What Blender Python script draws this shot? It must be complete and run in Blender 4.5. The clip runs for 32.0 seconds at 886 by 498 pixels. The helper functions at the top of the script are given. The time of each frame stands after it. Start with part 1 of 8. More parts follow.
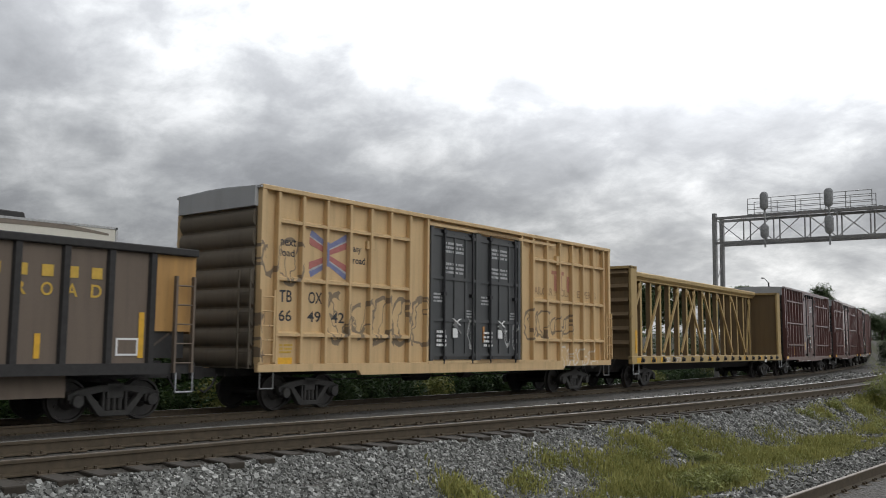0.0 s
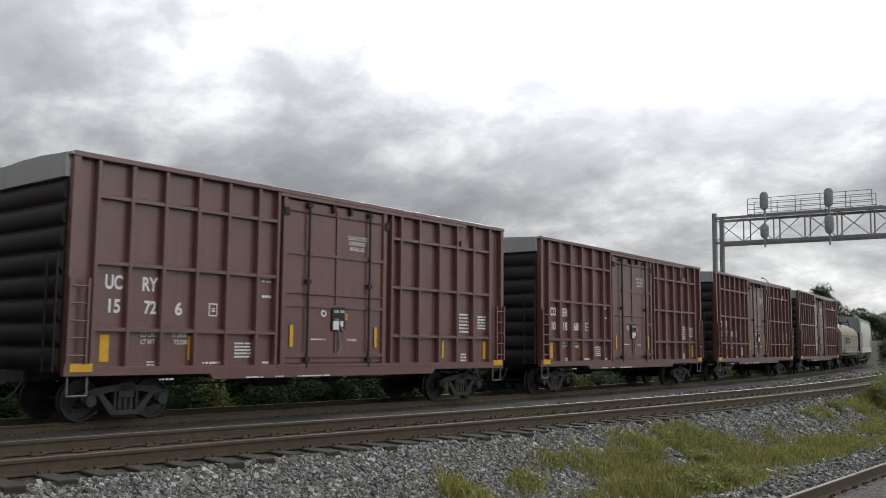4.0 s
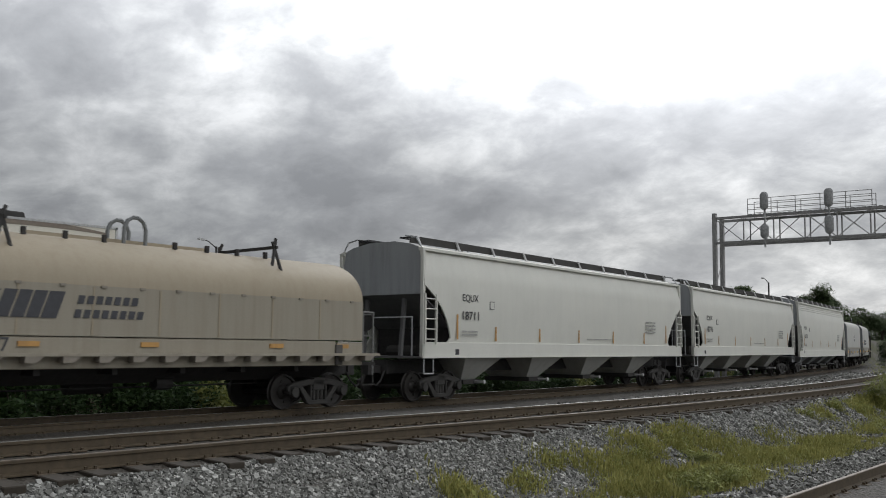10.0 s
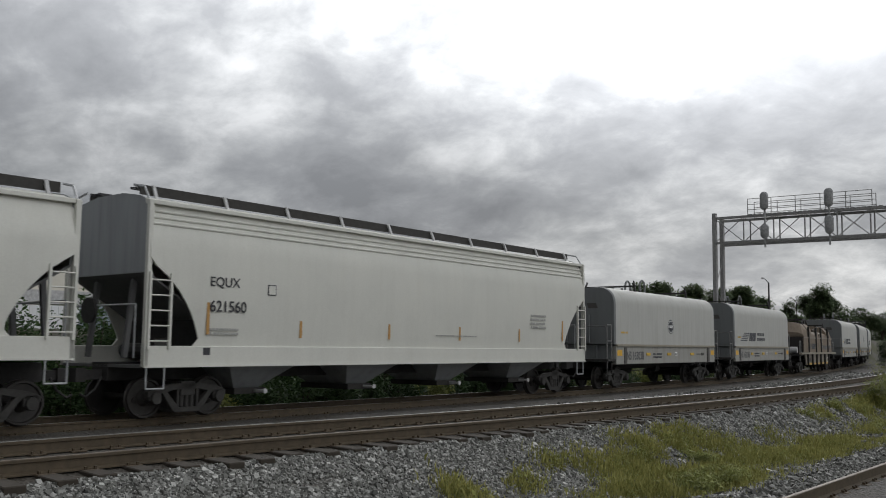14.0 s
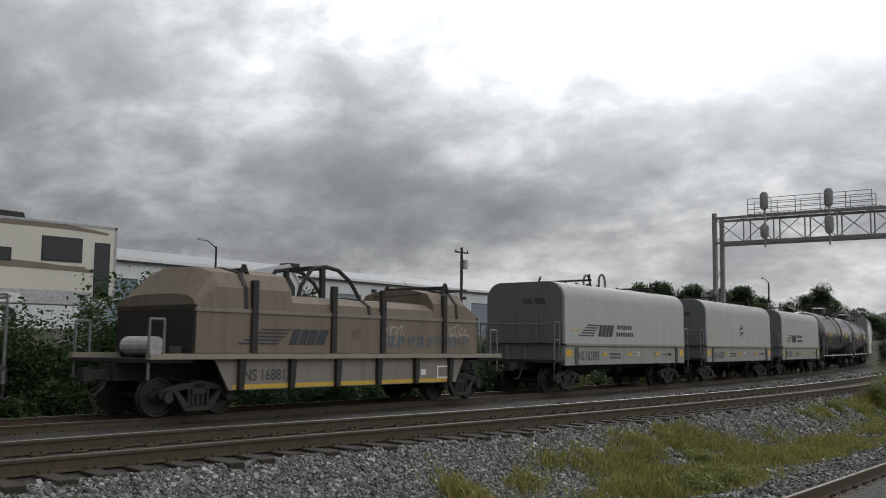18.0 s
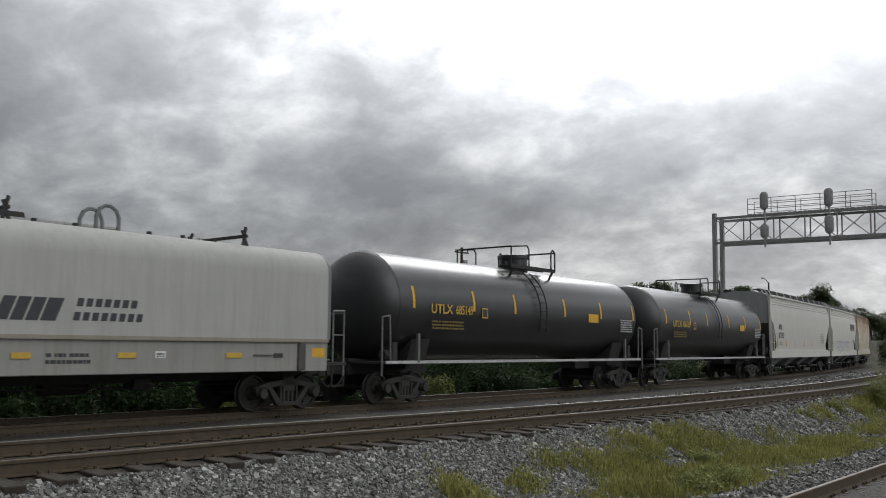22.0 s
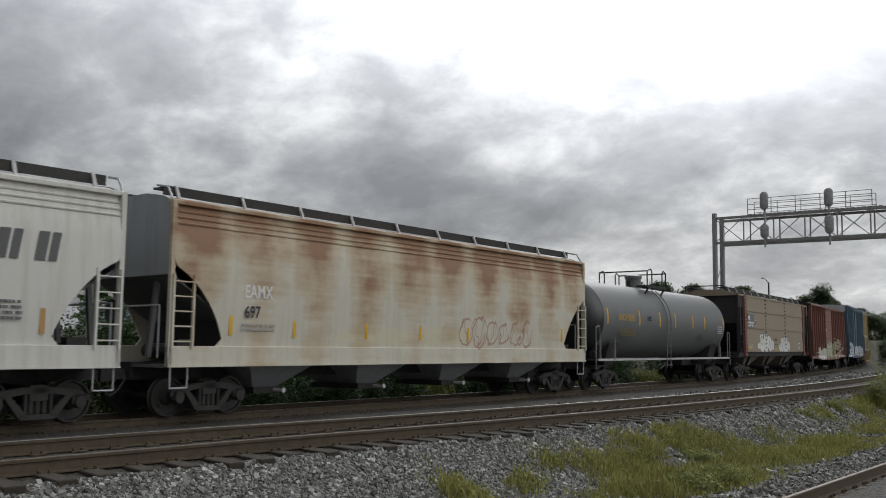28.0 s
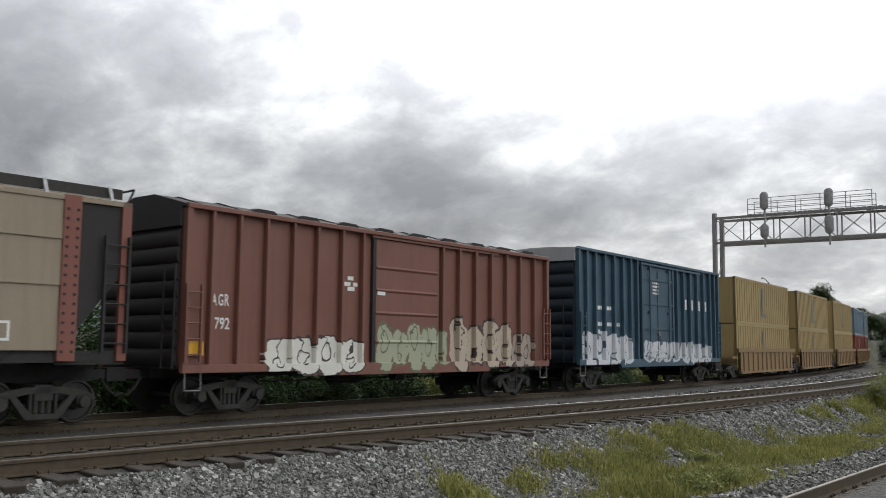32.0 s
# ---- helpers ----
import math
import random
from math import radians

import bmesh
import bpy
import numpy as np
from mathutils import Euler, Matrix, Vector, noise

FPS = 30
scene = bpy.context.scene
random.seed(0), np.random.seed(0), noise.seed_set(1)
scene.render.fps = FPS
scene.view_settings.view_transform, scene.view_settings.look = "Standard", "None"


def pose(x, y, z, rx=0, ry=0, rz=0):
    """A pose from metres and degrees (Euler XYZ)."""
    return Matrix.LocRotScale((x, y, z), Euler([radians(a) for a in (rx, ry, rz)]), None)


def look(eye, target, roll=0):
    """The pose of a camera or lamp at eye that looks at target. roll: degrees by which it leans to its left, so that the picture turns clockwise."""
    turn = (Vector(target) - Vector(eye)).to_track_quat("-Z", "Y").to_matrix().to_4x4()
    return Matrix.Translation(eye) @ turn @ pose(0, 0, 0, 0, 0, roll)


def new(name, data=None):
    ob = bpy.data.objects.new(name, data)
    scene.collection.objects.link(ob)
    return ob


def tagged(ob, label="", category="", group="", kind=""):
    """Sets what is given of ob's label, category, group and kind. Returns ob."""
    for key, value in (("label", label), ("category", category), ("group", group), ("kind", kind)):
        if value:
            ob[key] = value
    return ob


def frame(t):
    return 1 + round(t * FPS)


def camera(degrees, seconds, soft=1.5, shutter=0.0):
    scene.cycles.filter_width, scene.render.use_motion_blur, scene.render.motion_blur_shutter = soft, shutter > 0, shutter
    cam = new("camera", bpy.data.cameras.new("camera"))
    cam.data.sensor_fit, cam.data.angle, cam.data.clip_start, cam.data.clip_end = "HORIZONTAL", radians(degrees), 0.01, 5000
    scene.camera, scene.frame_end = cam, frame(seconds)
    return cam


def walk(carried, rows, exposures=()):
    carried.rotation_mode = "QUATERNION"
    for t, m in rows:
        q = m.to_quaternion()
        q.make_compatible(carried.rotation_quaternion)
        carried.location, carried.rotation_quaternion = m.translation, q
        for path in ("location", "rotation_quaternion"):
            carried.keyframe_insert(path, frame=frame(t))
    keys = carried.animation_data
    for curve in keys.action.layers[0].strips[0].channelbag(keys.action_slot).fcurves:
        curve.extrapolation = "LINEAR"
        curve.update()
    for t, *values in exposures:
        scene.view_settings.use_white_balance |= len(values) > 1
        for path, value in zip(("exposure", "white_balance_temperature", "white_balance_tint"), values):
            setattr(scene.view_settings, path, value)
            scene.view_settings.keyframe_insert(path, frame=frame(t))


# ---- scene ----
# a long freight train passes a camera that stands beside three tracks
SECONDS = 32.0
EYE = Vector((0.0, 0.0, 1.673))
AIM = EYE + Vector((0.74811, 0.65665, 0.09557))
cam = camera(52.2, SECONDS, soft=1.0, shutter=0.1)
walk(cam, [(0.0, look(EYE, AIM, 0.73)), (SECONDS, look(EYE, AIM, 0.73))],
     exposures=[(0.0, 0.34), (3.5, 0.36), (7.5, 0.46), (10.0, 0.22), (13.0, 0.06), (17.0, 0.02), (21.0, 0.06), (24.0, 0.2), (28.0, 0.14), (31.0, 0.36), (32.0, 0.46)])

# ---- light: overcast sky, brightest where the sun hides behind the cloud ----
SUN_AZ, SUN_EL = radians(66), radians(34)      # azimuth from north (+y) towards east (+x)


def sky_world():
    w = bpy.data.worlds.new("overcast_sky")
    scene.world = w
    w.use_nodes = True
    nt = w.node_tree
    nt.nodes.clear()
    out, bg = nt.nodes.new("ShaderNodeOutputWorld"), nt.nodes.new("ShaderNodeBackground")
    sky = nt.nodes.new("ShaderNodeTexSky")
    sky.sky_type, sky.sun_disc = "NISHITA", False
    sky.sun_elevation, sky.sun_rotation = SUN_EL, SUN_AZ
    tc = nt.nodes.new("ShaderNodeTexCoord")

    def along(v, stops):
        """Brightness of the cloud deck by the angle to a direction."""
        dot, r = nt.nodes.new("ShaderNodeVectorMath"), nt.nodes.new("ShaderNodeValToRGB")
        dot.operation = "DOT_PRODUCT"
        dot.inputs[1].default_value = v
        nt.links.new(tc.outputs["Generated"], dot.inputs[0])
        while len(r.color_ramp.elements) < len(stops):
            r.color_ramp.elements.new(0.5)
        for e, (p, k) in zip(r.color_ramp.elements, stops):
            e.position, e.color = p, (k, k, k, 1)
        nt.links.new(dot.outputs["Value"], r.inputs[0])
        return r.outputs[0]

    def join(a, b, mode):
        n = nt.nodes.new("ShaderNodeMixRGB")
        n.blend_type = mode
        n.inputs[0].default_value = 1.0
        for k, v in ((1, a), (2, b)):
            if isinstance(v, tuple):
                n.inputs[k].default_value = v
            else:
                nt.links.new(v, n.inputs[k])
        return n.outputs[0]

    to_sun = (math.sin(SUN_AZ) * math.cos(SUN_EL), math.cos(SUN_AZ) * math.cos(SUN_EL), math.sin(SUN_EL))
    deck = along((0, 0, 1), ((0.0, 0.38), (0.10, 0.36), (0.19, 0.48), (0.27, 0.78), (0.36, 1.05), (0.52, 0.56), (0.75, 0.72)))
    glow = along(to_sun, ((0.88, 0.0), (0.93, 0.35), (0.965, 1.0), (1.0, 2.2)))
    low = join(along((math.sin(SUN_AZ + 0.1), math.cos(SUN_AZ + 0.1), 0), ((0.90, 0.0), (0.985, 0.26))), along((0, 0, 1), ((0.0, 1.0), (0.06, 0.9), (0.15, 0.0))), "MULTIPLY")
    back = join(along((0, 0, 1), ((0.10, 0.15), (0.40, 0.35), (0.60, 1.0), (0.72, 1.0), (0.86, 0.1))), along((-0.25, -0.97, 0.0), ((0.0, 0.0), (0.55, 0.9))), "MULTIPLY")
    away = along((-0.99, -0.12, 0.0), ((0.15, 1.0), (0.8, 0.25)))
    total = join(join(join(deck, glow, "ADD"), low, "ADD"), back, "ADD")
    total = join(total, away, "MULTIPLY")
    total = join(total, along((-0.8, 0.6, 0.0), ((0.0, 1.0), (0.32, 0.74))), "MULTIPLY")
    total = join(total, (0.985, 1.0, 1.02, 1), "MULTIPLY")
    blue = join(sky.outputs[0], (0.004, 0.004, 0.004, 1), "MULTIPLY")
    nt.links.new(join(total, blue, "ADD"), bg.inputs[0])
    bg.inputs[1].default_value = 1.0
    nt.links.new(bg.outputs[0], out.inputs[0])


sky_world()
sun = new("sun", bpy.data.lights.new("sun", "SUN"))
sun.data.energy, sun.data.angle, sun.data.color = 0.6, radians(20), (1.0, 0.97, 0.93)
sun.matrix_world = look(Vector((math.sin(SUN_AZ) * math.cos(SUN_EL), math.cos(SUN_AZ) * math.cos(SUN_EL), math.sin(SUN_EL))) * 100, (0, 0, 0))

# ---- mesh helpers ----
class Geo:
    """Collects corners and faces of one part."""

    def __init__(self):
        self.v, self.f = [], []

    def add(self, vs, fs):
        n = len(self.v)
        self.v += [tuple(p) for p in vs]
        self.f += [tuple(i + n for i in f) for f in fs]
        return self

    def box(self, x0, x1, y0, y1, z0, z1):
        return self.add([(x, y, z) for z in (z0, z1) for y in (y0, y1) for x in (x0, x1)],
                        [(0, 2, 3, 1), (4, 5, 7, 6), (0, 1, 5, 4), (2, 6, 7, 3), (0, 4, 6, 2), (1, 3, 7, 5)])

    def prism(self, prof, a, b, axis="x"):
        """A closed profile of pairs run from a to b along an axis: x takes (y, z), y takes (x, z), z takes (x, y)."""
        def put(p, s):
            return {"x": (s, p[0], p[1]), "y": (p[0], s, p[1]), "z": (p[0], p[1], s)}[axis]
        n = len(prof)
        return self.add([put(p, a) for p in prof] + [put(p, b) for p in prof],
                        [tuple(range(n))[::-1], tuple(range(n, 2 * n))] + [(i, (i + 1) % n, n + (i + 1) % n, n + i) for i in range(n)])

    def loft(self, rings, caps=True):
        """Skins closed rings of equal length."""
        n = len(rings[0])
        fs = [(k * n + i, k * n + (i + 1) % n, (k + 1) * n + (i + 1) % n, (k + 1) * n + i) for k in range(len(rings) - 1) for i in range(n)]
        if caps:
            fs += [tuple(range(n))[::-1], tuple((len(rings) - 1) * n + i for i in range(n))]
        return self.add([p for r in rings for p in r], fs)

    def strip(self, rows):
        """Skins open rows of equal length."""
        n = len(rows[0])
        return self.add([p for r in rows for p in r],
                        [(k * n + i, k * n + i + 1, (k + 1) * n + i + 1, (k + 1) * n + i) for k in range(len(rows) - 1) for i in range(n - 1)])

    def rod(self, p, q, r, n=6, r2=None):
        p, q = Vector(p), Vector(q)
        d = (q - p).normalized()
        u = d.orthogonal().normalized()
        w = d.cross(u)
        r2 = r if r2 is None else r2
        a = [2 * math.pi * i / n for i in range(n)]
        return self.loft([[p + (u * math.cos(t) + w * math.sin(t)) * r for t in a], [q + (u * math.cos(t) + w * math.sin(t)) * r2 for t in a]])

    def tube(self, pts, r, n=6):
        for a, b in zip(pts[:-1], pts[1:]):
            self.rod(a, b, r, n)
        return self

    def bar(self, p, q, w, d):
        """A flat bar from p to q, w wide along the track, d deep across it."""
        p, q = Vector(p), Vector(q)
        t = (q - p).normalized()
        side = Vector((0, 1, 0)) if abs(t.y) < 0.9 else Vector((1, 0, 0))
        u = t.cross(side).normalized() * w / 2
        s = side * d / 2
        return self.loft([[c + u + s, c - u + s, c - u - s, c + u - s] for c in (p, q)])

    def mesh(self, name, smooth=False, bevel=0.0):
        me = bpy.data.meshes.new(name)
        me.from_pydata(self.v, [], self.f)
        bm = bmesh.new()
        bm.from_mesh(me)
        bmesh.ops.recalc_face_normals(bm, faces=bm.faces)
        if bevel:
            bmesh.ops.bevel(bm, geom=[e for e in bm.edges if e.calc_face_angle(0) > 0.6], offset=bevel, segments=1, affect="EDGES", clamp_overlap=True)
        bm.to_mesh(me)
        bm.free()
        if smooth:
            me.polygons.foreach_set("use_smooth", [True] * len(me.polygons))
            me.set_sharp_from_angle(angle=radians(40))
        return me


def part(name, geo, material, parent, label="", smooth=False, bevel=0.0, at=None):
    ob = new(name, geo.mesh(name, smooth, bevel) if isinstance(geo, Geo) else geo)
    ob.data.materials.clear()
    ob.data.materials.append(material)
    if parent:
        ob.parent = parent
    if at:
        ob.location = at
    if label:
        tagged(ob, label)
    return ob


def thing(name, label, category, group="", kind="", at=(0, 0, 0), turn=0.0):
    ob = new(name)
    ob.empty_display_size = 0.3
    ob.matrix_basis = pose(*at, 0, 0, turn)
    return tagged(ob, label, category, group, kind)


# ---- the plan: the train's track bends away on a wide curve and falls gently ----
R_MAIN = 409.6
Y_MAIN = 18.12
GRADE = -0.00715
LEAN = 0.67
GAUGE = 1.505


def fall(s):
    return GRADE * 150 * math.tanh(s / 150)


def main_at(s, off=0.0, z=0.0):
    """A place on the train's track, off metres to the far side."""
    a = s / R_MAIN
    return Vector((R_MAIN * math.sin(a) - off * math.sin(a), Y_MAIN + R_MAIN * (1 - math.cos(a)) + off * math.cos(a), fall(s) + z))


RAIL_DROP = -0.06      # railhead of the main track below the datum of the cars


def rail_at(s, off=0.0, z=0.0):
    """A place on the main track, z above its railheads."""
    return main_at(s, off, z + RAIL_DROP)


def main_y(x):
    x = max(-330, min(330, x))
    return Y_MAIN + R_MAIN - math.sqrt(R_MAIN * R_MAIN - x * x)


def near_y(x):
    x = max(x, 8.0)
    q = 10.50 + 0.00257 * (x - 18.06) ** 2
    return q if x < 60 else min(q, main_y(x) - 7.6)


NEAR_TOP = 0.325       # the near track lies a little higher, on deeper ballast


def near_at(x, off=0.0, z=0.0):
    a = math.atan(0.00514 * (min(60, max(8.0, x)) - 18.06))
    return Vector((x - off * math.sin(a), near_y(x) + off * math.cos(a), fall(x) + NEAR_TOP + 0.015 * off + z))


def side_at(x, off=0.0, z=0.0):
    return Vector((x, 3.47 + 0.022 * x + off, fall(x) - 0.25 + z))


V0, ACC = 11.193, 0.04239


def gone(t):
    """How far the train has gone at t seconds."""
    return V0 * t + 0.5 * ACC * t * t


def car_pose(s):
    p = main_at(s)
    a = math.degrees(s / R_MAIN)
    slope = math.degrees(math.atan(GRADE / math.cosh(s / 150) ** 2))
    return Matrix.Translation(p) @ Matrix.Rotation(radians(a), 4, "Z") @ Matrix.Rotation(-radians(slope), 4, "Y") @ Matrix.Rotation(-radians(LEAN), 4, "X")

# ---- materials ----
def nodes(name):
    m = bpy.data.materials.new(name)
    m.use_nodes = True
    nt = m.node_tree
    return m, nt, nt.nodes["Principled BSDF"]


def tex(nt, kind, scale, detail=4.0, coords="Object", stretch=None, rough=0.6, offset=None):
    n = nt.nodes.new(kind)
    tc = nt.nodes.new("ShaderNodeTexCoord")
    mp = nt.nodes.new("ShaderNodeMapping")
    if stretch:
        mp.inputs["Scale"].default_value = stretch
    if offset:
        mp.inputs["Location"].default_value = offset
    nt.links.new(tc.outputs[coords], mp.inputs[0])
    nt.links.new(mp.outputs[0], n.inputs["Vector"])
    n.inputs["Scale"].default_value = scale
    if kind == "ShaderNodeTexNoise":
        n.inputs["Detail"].default_value = detail
        n.inputs["Roughness"].default_value = rough
    return n


def ramp(nt, src, stops):
    r = nt.nodes.new("ShaderNodeValToRGB")
    while len(r.color_ramp.elements) < len(stops):
        r.color_ramp.elements.new(0.5)
    for e, (p, c) in zip(r.color_ramp.elements, stops):
        e.position = p
        e.color = (*c, 1) if isinstance(c, tuple) else (c, c, c, 1)
    nt.links.new(src, r.inputs[0])
    return r.outputs[0]


def mix(nt, fac, a, b, mode="MIX"):
    n = nt.nodes.new("ShaderNodeMixRGB")
    n.blend_type = mode
    for k, val in enumerate((fac, a, b)):
        if isinstance(val, bpy.types.NodeSocket):
            nt.links.new(val, n.inputs[k])
        elif k == 0:
            n.inputs[0].default_value = val
        else:
            n.inputs[k].default_value = (*val, 1) if isinstance(val, tuple) else (val, val, val, 1)
    return n.outputs[0]


def bump(nt, bsdf, src, strength, dist=0.02):
    b = nt.nodes.new("ShaderNodeBump")
    b.inputs["Strength"].default_value, b.inputs["Distance"].default_value = strength, dist
    nt.links.new(src, b.inputs["Height"])
    nt.links.new(b.outputs[0], bsdf.inputs["Normal"])


def paint(name, colour, dirt=(0.10, 0.075, 0.055), amount=0.35, rough=0.55, streak=0.5, rust=0.0, fade=1.15, metallic=0.0, seed=0.0, dent=0.25):
    """Weathered car paint: fading, dirt streaks that run down, and rust spots."""
    m, nt, b = nodes(name)
    big = tex(nt, "ShaderNodeTexNoise", 0.7, 5, offset=(seed, seed * 2, 0))
    run = tex(nt, "ShaderNodeTexNoise", 1.6, 6, stretch=(3.2, 3.2, 0.22), offset=(seed, 0, seed))
    fine = tex(nt, "ShaderNodeTexNoise", 26, 4)
    base = mix(nt, ramp(nt, big.outputs[0], [(0.3, 0.0), (0.75, 1.0)]), colour, tuple(min(1, c * fade + 0.008) for c in colour))
    base = mix(nt, ramp(nt, fine.outputs[0], [(0.35, 0.0), (0.8, 0.25)]), base, tuple(c * 0.72 for c in colour))
    d = mix(nt, streak, ramp(nt, big.outputs[0], [(0.42, 0.0), (0.85, 1.0)]), ramp(nt, run.outputs[0], [(0.45, 0.0), (0.72, 1.0)]))
    d = mix(nt, 1.0, d, amount, "MULTIPLY")
    base = mix(nt, d, base, dirt)
    if rust:
        spot = tex(nt, "ShaderNodeTexNoise", 1.9, 8, rough=0.72, offset=(seed * 3, 1.7, seed))
        base = mix(nt, ramp(nt, spot.outputs[0], [(0.72 - 0.3 * rust, 0.0), (0.86 - 0.3 * rust, 0.9)]), base, (0.17, 0.065, 0.028))
    nt.links.new(base, b.inputs["Base Color"])
    b.inputs["Roughness"].default_value = rough
    b.inputs["Metallic"].default_value = metallic
    wave = tex(nt, "ShaderNodeTexNoise", 1.3, 2)
    bump(nt, b, mix(nt, 0.25 if dent < 0.5 else 0.06, wave.outputs[0], fine.outputs[0]), dent, 0.02 if dent < 0.5 else 0.06)
    return m


def gloss(m, weight, rough):
    b = m.node_tree.nodes["Principled BSDF"]
    b.inputs["Coat Weight"].default_value, b.inputs["Coat Roughness"].default_value = weight, rough
    return m


def plain(name, colour, rough=0.6, metallic=0.0, vary=0.3, scale=9.0):
    m, nt, b = nodes(name)
    n = tex(nt, "ShaderNodeTexNoise", scale, 5)
    c = mix(nt, ramp(nt, n.outputs[0], [(0.3, 0.0), (0.7, 1.0)]), tuple(v * (1 - vary) for v in colour), tuple(min(1, v * (1 + vary * 0.5)) for v in colour))
    nt.links.new(c, b.inputs["Base Color"])
    b.inputs["Roughness"].default_value, b.inputs["Metallic"].default_value = rough, metallic
    bump(nt, b, n.outputs[0], 0.2, 0.01)
    return m


def calc(nt, op, a, b=0.0):
    n = nt.nodes.new("ShaderNodeMath")
    n.operation = op
    for k, v in enumerate((a, b)):
        if isinstance(v, bpy.types.NodeSocket):
            nt.links.new(v, n.inputs[k])
        else:
            n.inputs[k].default_value = v
    return n.outputs[0]


def ballast_mat(name="crushed_stone", stain=(0.13, 0.115, 0.095), amount=0.55):
    m, nt, b = nodes(name)
    v = tex(nt, "ShaderNodeTexVoronoi", 17)
    n = tex(nt, "ShaderNodeTexNoise", 0.8, 5)
    c = mix(nt, 0.5, v.outputs["Color"], (0.5, 0.5, 0.5))
    grey = nt.nodes.new("ShaderNodeRGBToBW"); nt.links.new(c, grey.inputs[0])
    c = ramp(nt, grey.outputs[0], [(0.2, (0.03, 0.03, 0.03)), (0.55, (0.10, 0.10, 0.098)), (0.85, (0.25, 0.25, 0.245))])
    c = mix(nt, ramp(nt, n.outputs[0], [(0.25, amount * 0.5), (0.7, amount)]), c, stain)
    nt.links.new(c, b.inputs["Base Color"])
    b.inputs["Roughness"].default_value = 0.9
    bump(nt, b, v.outputs["Distance"], 1.0, 0.05)
    return m


def stone_mat():
    m, nt, b = nodes("ballast_stone")
    g = nt.nodes.new("ShaderNodeNewGeometry")
    n = tex(nt, "ShaderNodeTexNoise", 14, 4)
    c = ramp(nt, g.outputs["Random Per Island"], [(0.0, (0.045, 0.046, 0.042)), (0.4, (0.12, 0.121, 0.111)), (0.75, (0.23, 0.232, 0.217)), (0.93, (0.37, 0.372, 0.35)), (1.0, (0.52, 0.52, 0.495))])
    c = mix(nt, ramp(nt, n.outputs[0], [(0.35, 0.0), (0.8, 0.3)]), c, (0.10, 0.09, 0.08))
    nt.links.new(c, b.inputs["Base Color"])
    b.inputs["Roughness"].default_value = 0.85
    return m


def soil_mat():
    m, nt, b = nodes("weedy_ground")
    n, f = tex(nt, "ShaderNodeTexNoise", 0.35, 6), tex(nt, "ShaderNodeTexNoise", 7, 6)
    c = mix(nt, ramp(nt, f.outputs[0], [(0.3, 0.0), (0.7, 1.0)]), (0.05, 0.055, 0.024), (0.10, 0.10, 0.055))
    c = mix(nt, ramp(nt, n.outputs[0], [(0.42, 0.0), (0.6, 1.0)]), c, (0.11, 0.105, 0.092))
    nt.links.new(c, b.inputs["Base Color"])
    b.inputs["Roughness"].default_value = 0.95
    bump(nt, b, f.outputs[0], 0.8, 0.06)
    return m


def leaf_mat(name, dark, light, sheen=0.35):
    m, nt, b = nodes(name)
    g = nt.nodes.new("ShaderNodeNewGeometry")
    n = tex(nt, "ShaderNodeTexNoise", 0.6, 3)
    k = mix(nt, 0.5, g.outputs["Random Per Island"], n.outputs[0])
    c = ramp(nt, k, [(0.2, dark), (0.8, light)])
    nt.links.new(c, b.inputs["Base Color"])
    b.inputs["Roughness"].default_value = 0.6
    b.inputs["Specular IOR Level"].default_value = 0.12
    t = nt.nodes.new("ShaderNodeBsdfTranslucent")
    nt.links.new(c, t.inputs[0])
    ms = nt.nodes.new("ShaderNodeMixShader")
    ms.inputs[0].default_value = 0.3
    nt.links.new(b.outputs[0], ms.inputs[1]); nt.links.new(t.outputs[0], ms.inputs[2])
    nt.links.new(ms.outputs[0], nt.nodes["Material Output"].inputs[0])
    return m


